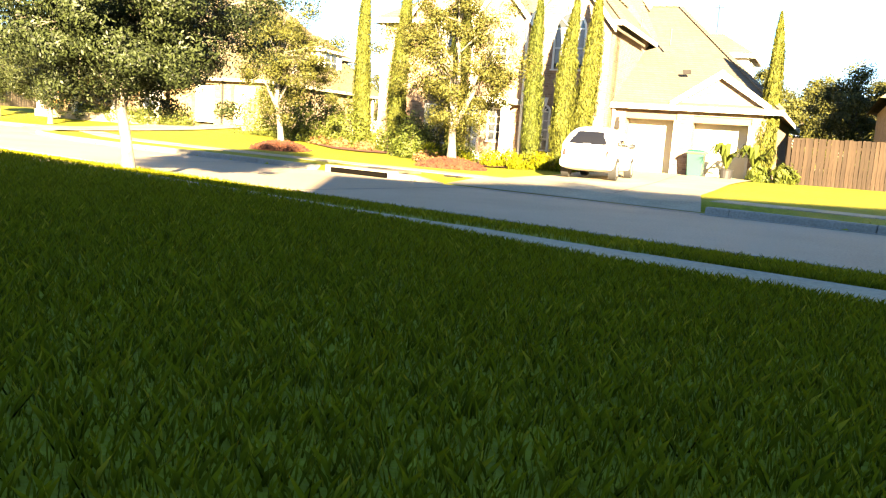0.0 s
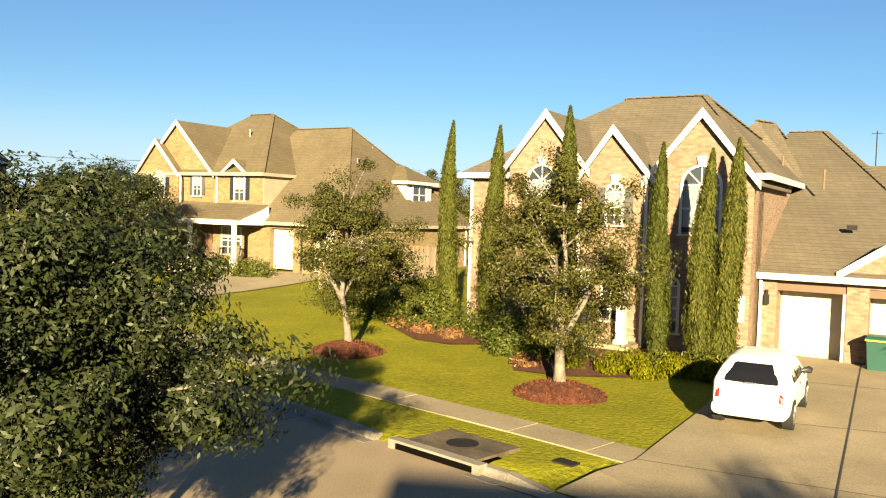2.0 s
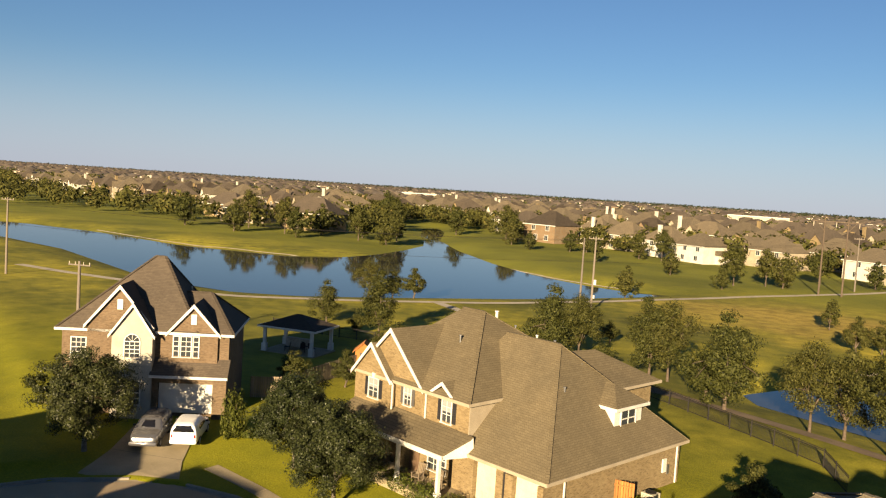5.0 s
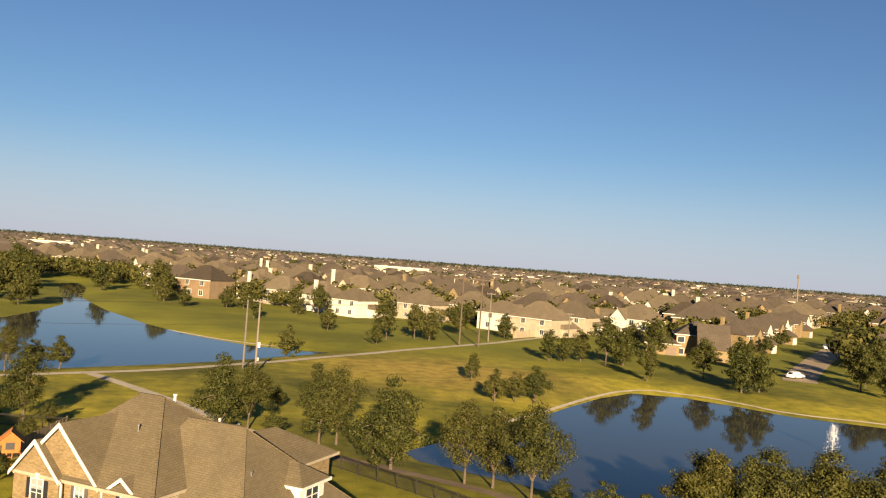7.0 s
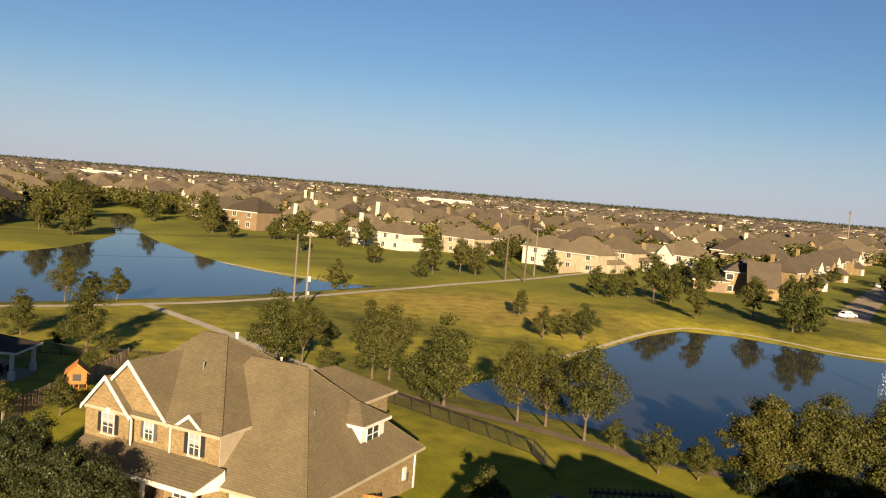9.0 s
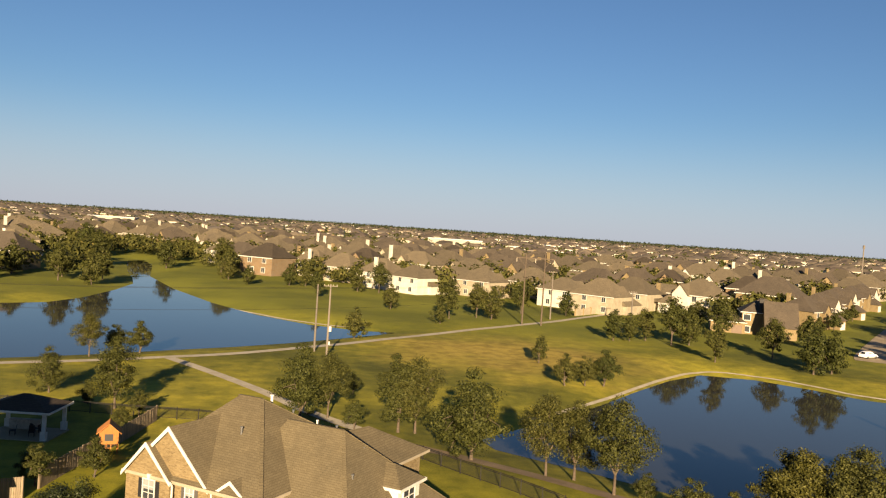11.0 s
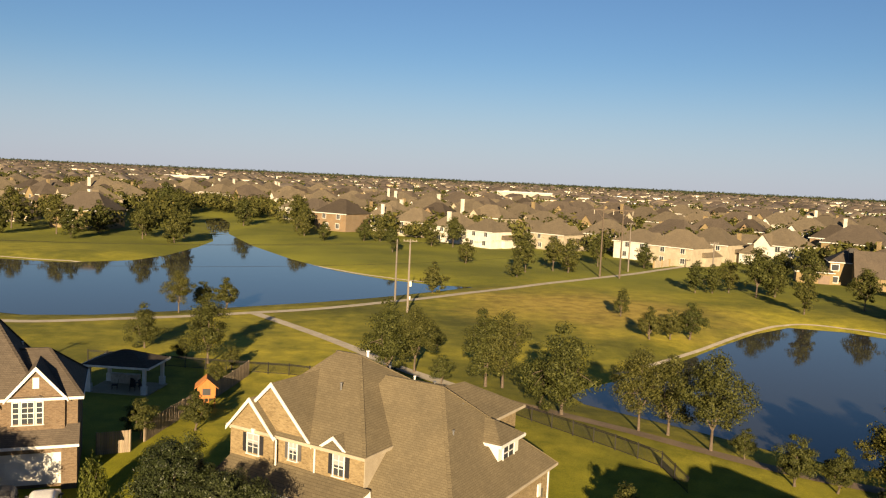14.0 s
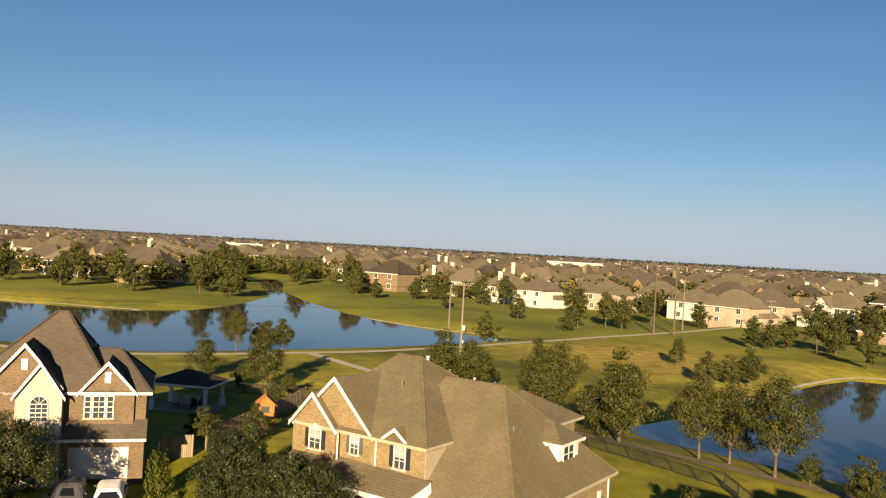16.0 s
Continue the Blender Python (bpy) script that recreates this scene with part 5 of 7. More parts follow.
# the unseen house behind the start of the flight, which shades the lawn and street
_d = thing("brick_house", "two-storey tan brick house behind the shaded lawn", "house", pose(9.6, -15.0, 0.5, 0, 0, 97) @ Matrix.Diagonal((1, 1, 0.91, 1)))
_g = Geo()
gable_wall(_g, -5.5, 5.5, 0, -0.8, 6.0, 9.9, -14.0, 3.4)
part("wall", _g, MAT["brick_b"], _d)
_g = Geo()
for _s in (-1, 1):
    _g.slab([(0, -14.3, 10.1), (_s * 5.9, -14.3, 5.9), (_s * 5.9, 3.6, 5.9), (0, 3.6, 10.1)][::_s], 0.14)
part("roof", _g, MAT["shingle_b"], _d)
for _y in (-12.0, -8.5, -1.5, 1.2):
    for _z in (0.9, 3.9):
        _w = part("window", Geo().box(5.5, 5.56, _y, _y + 1.4, _z, _z + 1.5), MAT["white"], _d)
        part("pane", Geo().box(5.56, 5.58, _y + 0.1, _y + 1.3, _z + 0.1, _z + 1.4), MAT["glass"], _w)
part("door", Geo().box(5.5, 5.57, -5.4, -4.3, 0.0, 2.1), MAT["brown"], _d)
# Another unseen house, set by the shadow on the turning circle.
_d2 = plain_house(15.0, 11.0, "brick_c", "shingle_c", True, False, 78)
tagged(_d2, "two-storey brown brick house beside the turning circle", "house")
_d2.matrix_basis = pose(-25.2, 10.5, 0.4, 0, 0, 172) @ Matrix.Scale(1.0, 4)


# Unseen house, added to darken the driveway past the turning circle.
_d3 = plain_house(15.0, 11.0, "brick_b", "shingle_b", True, False, 77)
tagged(_d3, "unseen two-storey tan brick house added to shade a driveway", "house")
_d3.matrix_basis = pose(-40.5, 18.0, 0.4, 0, 0, 188) @ Matrix.Scale(1.0, 4)
# Unseen house, added for shade over the lawns towards the pond.
_e = plain_house(15.0, 12.0, "brick_b", "shingle_a", True, False, 79)
tagged(_e, "unseen two-storey tan brick house added to shade the back lawns", "house")
_e.matrix_basis = pose(27.5, 40.5, 0.5, 0, 0, -17.5) @ Matrix.Scale(1.1, 4)
# Unseen wing that fills out the house shadow across the pavement.
_wing = thing("garage_wing", "unseen single-storey brick wing added to shade the pavement", "house", pose(-2.4, -10.7, 0.5, 0, 0, 82) @ Matrix.Diagonal((1, 1, 0.91, 1)))
_g = Geo()
gable_wall(_g, -4.5, 4.5, 0, -0.8, 3.5, 6.95, -8.8, 7.5)
part("wall", _g, MAT["brick_b"], _wing)
_g = Geo()
for _s in (-1, 1):
    _g.slab([(0, -9.0, 7.1), (_s * 4.9, -9.0, 3.32), (_s * 4.9, 7.8, 3.32), (0, 7.8, 7.1)][::_s], 0.12)
part("roof", _g, MAT["shingle_b"], _wing)


# ---------- fences ----------
def board_fence(pts, height, label, mat="fence", board=0.14):
    """Upright boards on rails between posts."""
    f = thing("fence", label, "fence", pose(0, 0, 0))
    board_mesh = Geo().box(-board / 2 + 0.006, board / 2 - 0.006, -0.011, 0.011, 0, height)
    board_mesh = board_mesh.mesh("board", MAT[mat])
    for a, b in zip(pts, pts[1:]):
        n = int(math.dist(a, b) / board)
        turn = math.degrees(math.atan2(b[1] - a[1], b[0] - a[0]))
        for k in range(n):
            x, y = a[0] + (b[0] - a[0]) * (k + 0.5) / n, a[1] + (b[1] - a[1]) * (k + 0.5) / n
            ob = part("board", board_mesh, None, f)
            ob.matrix_basis = pose(x, y, z_at(x, y) - 0.02 + random.uniform(-0.015, 0.015), random.uniform(-0.8, 0.8), random.uniform(-0.6, 0.6), turn + random.uniform(-1, 1))
        m = max(1, round(math.dist(a, b) / 2.4))
        for k in range(m + 1):
            x, y = a[0] + (b[0] - a[0]) * k / m, a[1] + (b[1] - a[1]) * k / m
            z = z_at(x, y)
            nx, ny = -(b[1] - a[1]) / math.dist(a, b) * 0.07, (b[0] - a[0]) / math.dist(a, b) * 0.07
            part("post", Geo().box(x + nx - 0.045, x + nx + 0.045, y + ny - 0.045, y + ny + 0.045, z - 0.3, z + height), MAT[mat], f)
            if k < m:
                x2, y2 = a[0] + (b[0] - a[0]) * (k + 1) / m, a[1] + (b[1] - a[1]) * (k + 1) / m
                z2 = z_at(x2, y2)
                for zz in (0.3, height - 0.3):
                    part("rail", Geo().bar((x + nx * 0.5, y + ny * 0.5, z + zz), (x2 + nx * 0.5, y2 + ny * 0.5, z2 + zz), 0.04, 0.09), MAT[mat], f)
    return f


def iron_fence(pts, height, label):
    """Black railings: posts, two rails and thin bars."""
    f = thing("iron_fence", label, "fence", pose(0, 0, 0))
    for a, b in zip(pts, pts[1:]):
        m = max(1, round(math.dist(a, b) / 2.4))
        for k in range(m):
            p = [(a[0] + (b[0] - a[0]) * (k + j) / m, a[1] + (b[1] - a[1]) * (k + j) / m) for j in (0, 1)]
            z = [z_at(*q) for q in p]
            part("post", Geo().box(p[0][0] - 0.04, p[0][0] + 0.04, p[0][1] - 0.04, p[0][1] + 0.04, z[0] - 0.2, z[0] + height + 0.1), MAT["iron"], f)
            g = Geo()
            for zz in (0.15, height - 0.12, height):
                g.bar((*p[0], z[0] + zz), (*p[1], z[1] + zz), 0.035, 0.045)
            for j in range(1, 20):
                t = j / 20
                x, y, zb = p[0][0] + (p[1][0] - p[0][0]) * t, p[0][1] + (p[1][1] - p[0][1]) * t, z[0] + (z[1] - z[0]) * t
                g.bar((x, y, zb + 0.1), (x, y, zb + height), 0.018, 0.018, up=(0, 1, 0))
            tagged(part("railing", g, MAT["iron"], f), kind="stuff")
    return f


board_fence([(-12.1, 45.3), (-8.2, 54.6)], 1.75, "weathered grey-brown wooden board fence between two houses")
# The second fence has its shade in the wood colour.
board_fence([(12.4, 34.3), (24.0, 30.2)], 1.7, "tall brown wooden board fence beside a lawn, coloured as if shaded", "fence_shaded")
board_fence([(-10.0, 57.0), (-11.5, 56.9)], 1.5, "new orange cedar gate panel beside brick wall", "cedar")
board_fence([(-42.0, 60.6), (-40.2, 62.1)], 1.7, "weathered wooden board fence behind lawn trees")
board_fence([(-40.5, 64.5), (-43.5, 88.5)], 1.6, "dark weathered wooden fence between back yards")
iron_fence([(-19.5, 87.6), (-14.6, 84.6), (-8.6, 80.0), (-1.2, 74.6), (0.6, 70.0)], 1.3, "black iron railing fence behind a back lawn")
iron_fence([(-62.0, 87.0), (-51.0, 88.4), (-39.6, 90.0), (-30.0, 89.5), (-19.5, 87.6)], 1.2, "black iron railing fence along back yards")


# ---------- vehicles ----------
def loft(g, sections, mat=0, ends=True):
    """Joins cross sections (each a list of points) into a skin."""
    k = len(sections[0])
    v = [p for s in sections for p in s]
    f = [(i * k + j, i * k + (j + 1) % k, (i + 1) * k + (j + 1) % k, (i + 1) * k + j) for i in range(len(sections) - 1) for j in range(k)]
    if ends:
        f += [tuple(range(k))[::-1], tuple(range((len(sections) - 1) * k, len(sections) * k))]
    g.add(v, f, mat)


def ring(x, hw, z0, z1, round_=0.2, n=3):
    """A rounded rectangle across the car at x."""
    r = min(round_, hw * 0.9, (z1 - z0) * 0.45)
    out = []
    for cy, cz, a0 in ((hw - r, z0 + r, -90), (hw - r, z1 - r, 0), (-hw + r, z1 - r, 90), (-hw + r, z0 + r, 180)):
        out += [(x, cy + r * math.cos(radians(a0 + 90 * k / n)), cz + r * math.sin(radians(a0 + 90 * k / n))) for k in range(n + 1)]
    return out


def car(label, m, paint, length=4.3, width=1.7, height=1.6, tall=False):
    """A parked car, nose to +x: one rounded shell with panes, lamps and wheels set on it."""
    c = thing("car", label, "car", m, "parked cars")
    L, W = length, width / 2
    k = height / 1.6
    top = [(-0.5, 0.72), (-0.493, 0.9), (-0.47, 1.04), (-0.425, 1.27), (-0.375, 1.45), (-0.3, 1.555), (-0.18, 1.6), (0.0, 1.58), (0.09, 1.49), (0.17, 1.24), (0.24, 1.03), (0.32, 0.98), (0.43, 0.9), (0.485, 0.76), (0.5, 0.6)]
    if tall:
        top[1:6] = [(-0.497, 1.0), (-0.485, 1.3), (-0.46, 1.5), (-0.4, 1.57)]
    tx, tz = np.array([p[0] for p in top]) * L, np.array([p[1] for p in top]) * k
    ex = np.array([-0.5, -0.485, -0.44, -0.3, 0.3, 0.42, 0.48, 0.5]) * L
    low, wide = np.array([0.36, 0.29, 0.24, 0.2, 0.2, 0.24, 0.28, 0.36]), np.array([0.8, 0.9, 0.965, 1.0, 1.0, 0.95, 0.85, 0.72]) * W
    belt, power = 0.98 * k, 0.3

    def pinch(z):
        return 1.0 - 0.3 * np.clip((z - belt) / (1.6 * k - belt), 0, 1) ** 1.15

    def inside(x, y, z):
        zt, zb, hw = np.interp(x, tx, tz), np.interp(x, ex, low), np.interp(x, ex, wide) * pinch(z)
        return np.abs(y / hw) ** (1 / power) + np.abs((z - (zt + zb) / 2) / ((zt - zb) / 2)) ** (1 / power) <= 1

    sections = []
    for x in np.unique(np.concatenate([tx, ex, np.linspace(-0.5, 0.5, 70) * L])):
        zt, zb, hw = np.interp(x, tx, tz), np.interp(x, ex, low), np.interp(x, ex, wide)
        a = np.arange(44) * 2 * math.pi / 44
        z = (zt + zb) / 2 + (zt - zb) / 2 * np.sign(np.sin(a)) * np.abs(np.sin(a)) ** power
        y = hw * pinch(z) * np.sign(np.cos(a)) * np.abs(np.cos(a)) ** power
        sections.append([(x, p, q) for p, q in zip(y, z)])
    g = Geo()
    loft(g, sections)
    body = part("body", g, MAT[paint], c, smooth=True)

    def patch(name, way, us, vs, mat, parent=c, lift=0.014, label=""):
        """A pane or lamp laid on the shell, found by going inwards from outside."""
        pts = []
        for u0 in us:
            for v in vs:
                s = np.linspace(0, L * 0.5, 420)
                u = u0 * float(pinch(v)) if way in ("back", "front") else u0
                if way == "back":
                    x, y, z = -L / 2 + s, u, v
                elif way == "front":
                    x, y, z = L / 2 - s, u, v
                else:
                    x, y, z = u, way * (W + 0.02 - s * 0.3), v
                met = inside(x + 0 * s, y + 0 * s, z + 0 * s)
                while not met.any() and way in ("back", "front"):
                    y = y * 0.97
                    met = inside(x + 0 * s, y + 0 * s, z + 0 * s)
                hit = int(np.argmax(met)) if met.any() else int(0.15 * W / 0.3 / (L * 0.5) * 419)
                pts.append((float((x + 0 * s)[hit]), float((y + 0 * s)[hit]), v))
        out = Vector((-1, 0, 0.3)) if way == "back" else Vector((1, 0, 0.5)) if way == "front" else Vector((0, way, 0.2))
        n = len(pts)
        verts = [Vector(p) + out * lift for p in pts] + [Vector(p) - out * 0.02 for p in pts]
        cols = len(vs)
        f = []
        for i in range(len(us) - 1):
            for j in range(cols - 1):
                q = (i * cols + j, i * cols + j + 1, (i + 1) * cols + j + 1, (i + 1) * cols + j)
                f += [q, tuple(t + n for t in q[::-1])]
        rim_ = [i * cols for i in range(len(us))] + [(len(us) - 1) * cols + j for j in range(1, cols)] + [i * cols + cols - 1 for i in range(len(us) - 2, -1, -1)] + [j for j in range(cols - 2, 0, -1)]
        f += [(a, b, b + n, a + n) for a, b in zip(rim_, rim_[1:] + rim_[:1])]
        return part(name, Geo().add(verts, f), mat, parent, label, True)

    lin = lambda a, b, n: [a + (b - a) * i / (n - 1) for i in range(n)]
    patch("rear_window", "back", lin(-W * 0.76, W * 0.76, 27), lin(1.04 * k, 1.43 * k, 22), MAT["car_glass"], lift=0.03)
    patch("windscreen", "front", lin(-W * 0.7, W * 0.7, 9), lin(1.08 * k, 1.42 * k, 7), MAT["car_glass"])
    for s in (1, -1):
        for x0, x1 in ((-0.3, -0.19), (-0.17, 0.0), (0.02, 0.08)):
            patch("side_window", s, lin(x0 * L, x1 * L, 9), lin(1.04 * k, (1.36 if x1 < 0.05 else 1.3) * k, 4), MAT["car_glass"])
        patch("tail_lamp", "back", lin(s * W * 0.74, s * W * 0.84, 8), lin(0.68 * k, 0.88 * k, 10), MAT["red_lamp"], body, 0.03)
        patch("headlight", "front", lin(s * W * 0.5, s * W * 0.72, 4), lin(0.66 * k, 0.78 * k, 4), MAT["plate"], body, 0.015)
        part("wing_mirror", Geo().tube([(0.12 * L, s * (W - 0.05), 1.04 * k), (0.115 * L, s * (W + 0.1), 1.08 * k), (0.115 * L, s * (W + 0.17), 1.07 * k)], [0.04, 0.085, 0.05], 9), MAT["black"], c, smooth=True)
        part("door_handle", Geo().bar((-0.13 * L, s * (W + 0.012), 0.9 * k), (-0.08 * L, s * (W + 0.012), 0.9 * k), 0.03, 0.03), MAT["rim"], body)
        for x in (-0.31 * L, 0.31 * L):
            wheel = part("wheel", Geo().disc((x, s * (W - 0.085), 0.31), (0, 1, 0), 0.31, 0.2, 24), MAT["tyre"], c)
            g = Geo().disc((x, s * (W + 0.01), 0.31), (0, 1, 0), 0.2, 0.02, 18)
            for q in range(5):
                a = 2 * math.pi * q / 5
                g.bar((x, s * (W + 0.022), 0.31), (x + 0.18 * math.cos(a), s * (W + 0.022), 0.31 + 0.18 * math.sin(a)), 0.05, 0.02, up=(0, 1, 0))
            part("rim", g, MAT["rim"], wheel)
    for name, x in (("rear_bumper", -0.5 * L), ("front_bumper", 0.5 * L)):
        g = Geo()
        loft(g, [ring(x + d, W * w, 0.3, 0.55, 0.1) for d, w in ((-0.06, 0.84), (-0.03, 0.93), (0.05, 0.96), (0.08, 0.9))][:: 1])
        part(name, g, MAT[paint], c, smooth=True)
    part("number_plate", Geo().box(-0.5 * L - 0.03, -0.5 * L + 0.03, -0.16, 0.16, 0.6, 0.74), MAT["plate"], c, "blank pale number plate")
    part("badge", Geo().box(-0.49 * L - 0.02, -0.48 * L, -0.1, 0.1, 0.95, 0.98), MAT["rim"], c)
    return c


def ground_pose(x, y, turn, lift=0.06):
    return pose(x, y, z_at(x, y) + lift, 0, 0, turn)


car("rounded white hatchback parked on the sunlit driveway", ground_pose(5.32, 27.75, 75), "car_white", 3.95, 1.52, 1.46)
car("silver estate car parked before a white garage", ground_pose(-40.8, 49.5, 304), "car_silver", 4.7, 1.85, 1.7, True)
car("white estate car parked before a white garage", ground_pose(-39.0, 51.2, 124), "car_white", 4.6, 1.85, 1.65, True)
car("small white car parked by a distant street", ground_pose(62.0, 196.5, 40), "car_white", 4.5, 1.8, 1.5)
car("white car parked far along a distant street", ground_pose(103.5, 296.0, 66), "car_white", 4.5, 1.8, 1.5)


# ---------- street furniture and yard things ----------
def wheelie_bin(m):
    b = thing("wheelie_bin", "dark green wheeled bin with a yellow-rimmed lid by the garage", "bin", m)
    g = Geo()
    loft(g, [[(-a, -c, z), (a, -c, z), (a, c, z), (-a, c, z)] for a, c, z in ((0.24, 0.26, 0.05), (0.3, 0.34, 0.95))])
    part("body", g, MAT["bin_green"], b)
    g = Geo()
    loft(g, [[(-a, -c, z), (a, -c, z), (a, c, z), (-a, c, z)] for a, c, z in ((0.33, 0.38, 0.95), (0.33, 0.38, 1.0), (0.26, 0.3, 1.07))])
    part("lid", g, MAT["bin_green"], b)
    part("rim", Geo().box(-0.335, 0.335, -0.385, 0.385, 0.93, 0.965), MAT["yellow"], b)
    for s in (-1, 1):
        part("wheel", Geo().disc((s * 0.27, 0.3, 0.12), (1, 0, 0), 0.12, 0.06, 16), MAT["tyre"], b)
    part("handle", Geo().bar((-0.28, 0.42, 0.98), (0.28, 0.42, 0.98), 0.035, 0.035), MAT["bin_green"], b)
    return b


_A = pose(1.3, 37.35, 0.2, 0, 0, -17.5)
wheelie_bin(_A @ pose(8.45, -0.3, -0.02))


def drain():
    d = thing("storm_drain", "storm drain inlet with a dirty concrete lid in the kerb", "drain", pose(-0.68, 22.55, 0, 0, 0, -30))
    # Solid block painted black where the open slot would be in shade.
    part("throat", Geo().box(-0.95, 0.95, -0.12, 0.62, -0.3, 0.125), MAT["hollow"], d, "solid black block for the shaded throat")
    g = Geo()
    g.box(-1.1, 1.1, -0.16, 0.06, 0.13, 0.175)
    for x in (-1.1, 0.95):
        g.box(x, x + 0.15, -0.16, 0.06, -0.3, 0.13)
    part("kerb_beam", g, MAT["kerb"], d, "pale kerb over the slot")
    part("lid", Geo().box(-0.85, 0.85, 0.07, 1.25, 0.1, 0.172), MAT["stained"], d, "brown stained concrete lid")
    part("manhole", Geo().disc((0.0, 0.65, 0.176), (0, 0, 1), 0.3, 0.012), MAT["iron"], d, "round iron manhole cover")
    return d


drain()
single("valve_cover", Geo().box(-0.2, 0.2, -0.13, 0.13, 0, 0.03), MAT["iron"], "small black iron valve cover in the verge", "cover", on_land(1.55, 22.7, -30, 0.01))


def mulch_ring(x, y, r, seed):
    rng = random.Random(seed)
    g = Geo()
    n, rows = 26, 4
    v = [(0, 0, 0.33)]
    for j in range(1, rows + 1):
        for k in range(n):
            a = 2 * math.pi * k / n
            q = r * j / rows * (1 + rng.uniform(-0.05, 0.05))
            v.append((math.cos(a) * q, math.sin(a) * q, 0.3 * (1 - (j / rows) ** 2) + rng.uniform(-0.015, 0.015) + (0.02 if j < rows else -0.03)))
    f = [(0, 1 + k, 1 + (k + 1) % n) for k in range(n)]
    for j in range(rows - 1):
        a = 1 + j * n
        f += [(a + k, a + n + k, a + n + (k + 1) % n, a + (k + 1) % n) for k in range(n)]
    g.add(v, f)
    ob = thing("mulch_bed", "round bed of red bark mulch under a tree", "flower bed", on_land(x, y), "mulch beds")
    part("mulch", g, MAT["mulch"], ob)
    rngn = np.random.default_rng(seed)
    m = 700
    a, q = rngn.uniform(0, 6.283, m), r * np.sqrt(rngn.uniform(0, 1, m))
    pts = np.stack([q * np.cos(a), q * np.sin(a), 0.3 * (1 - (q / r) ** 2) + 0.03], -1)
    vv, ff = leaf_quads(pts, 0.03 * rngn.uniform(0.5, 1.6, m), rngn, 1.8)
    tagged(part("bark_litter", array_mesh("bark_litter", vv, ff, MAT["mulch"]), None, ob), kind="stuff")
    return ob


def bed(outline, name="mulch_bed", label="bed of red mulch before the brick house"):
    g = Geo()
    g.add([(x, y, z_at(x, y) + 0.05) for x, y in outline], [tuple(range(len(outline)))])
    return single(name, g, MAT["mulch"], label, "flower bed", kind="structure")


mulch_ring(0.85, 28.25, 1.15, 3)
mulch_ring(-5.6, 31.4, 1.1, 4)
bed([(-6.5, 37.0), (-5.4, 35.4), (-4.3, 33.9), (-3.1, 33.6), (-1.9, 34.2), (-0.9, 32.2), (-0.6, 30.6), (0.8, 30.4), (2.6, 30.9), (3.4, 33.0), (5.4, 33.6), (5.2, 35.2), (-1.8, 37.6), (-4.5, 39.0)])


def utility_pole(x, y, height, label, arms=1, transformer=False, lean=0.0):
    p = thing("utility_pole", label, "pole", pose(x, y, z_at(x, y), 0, lean, 18), "poles of the power line")
    part("shaft", Geo().tube([(0, 0, -0.5), (0, 0, height * 0.5), (0, 0, height)], [0.19, 0.16, 0.12], 10), MAT["pole"], p)
    for k in range(arms):
        z = height - 0.35 - 0.9 * k
        part("crossarm", Geo().bar((-1.1, 0, z), (1.1, 0, z), 0.1, 0.12), MAT["pole"], p)
        for s in (-1.0, -0.4, 0.4, 1.0):
            part("insulator", Geo().tube([(s, 0, z + 0.05), (s, 0, z + 0.28)], [0.05, 0.03], 8), MAT["stone"], p)
    if transformer:
        part("transformer", Geo().tube([(0.3, 0, height * 0.36), (0.3, 0, height * 0.36 + 0.8)], 0.23, 12), MAT["white"], p, "pale transformer drum")
        part("transformer", Geo().tube([(0.25, 0.1, height * 0.18), (0.25, 0.1, height * 0.18 + 0.5)], 0.17, 12), MAT["white"], p, "small pale switch box")
    return p


utility_pole(-39.2, 135.5, 11.8, "tall grey wooden utility pole with drums by the trail", 1, True)
utility_pole(-42.8, 140.5, 11.2, "tall grey wooden utility pole beside another pole", 0)
utility_pole(-6.0, 224.0, 12.5, "distant grey utility pole beside a house", 1)
utility_pole(14.2, 222.0, 9.0, "distant grey utility pole by the park", 1)
utility_pole(-120.0, 92.0, 12.0, "distant grey utility pole above the pond", 1)
utility_pole(-62.0, 60.0, 9.0, "grey utility pole behind the yards", 1)


def h_pylon(x, y, height):
    p = thing("power_pylon", "twin-pole wooden power pylon with a crossbeam", "pylon", pose(x, y, z_at(x, y), 0, 0, 12), "poles of the power line")
    for s in (-2.3, 2.3):
        part("shaft", Geo().tube([(s, 0, -0.5), (s, 0, height)], [0.22, 0.14], 9), MAT["bark_dark"], p)
        part("brace", Geo().bar((s, 0, height - 3.2), (s * 1.75, 0, height - 1.1), 0.1, 0.1), MAT["bark_dark"], p)
    part("crossbeam", Geo().bar((-4.8, 0, height - 1.1), (4.8, 0, height - 1.1), 0.16, 0.22), MAT["bark_dark"], p)
    for s in (-4.5, 0, 4.5):
        part("insulator", Geo().tube([(s, 0, height - 1.2), (s, 0, height - 2.2)], 0.08, 7), MAT["stone"], p)
    return p


h_pylon(-10.0, 207.0, 17.0)


def wire(a, b, sag, label):
    g = Geo()
    pts = [Vector(a).lerp(Vector(b), t) - Vector((0, 0, sag * 4 * t * (1 - t))) for t in (k / 14 for k in range(15))]
    g.tube(pts, 0.018, 4, cap=False)
    return single("power_line", g, MAT["iron"], label, "cable", group="overhead cables")


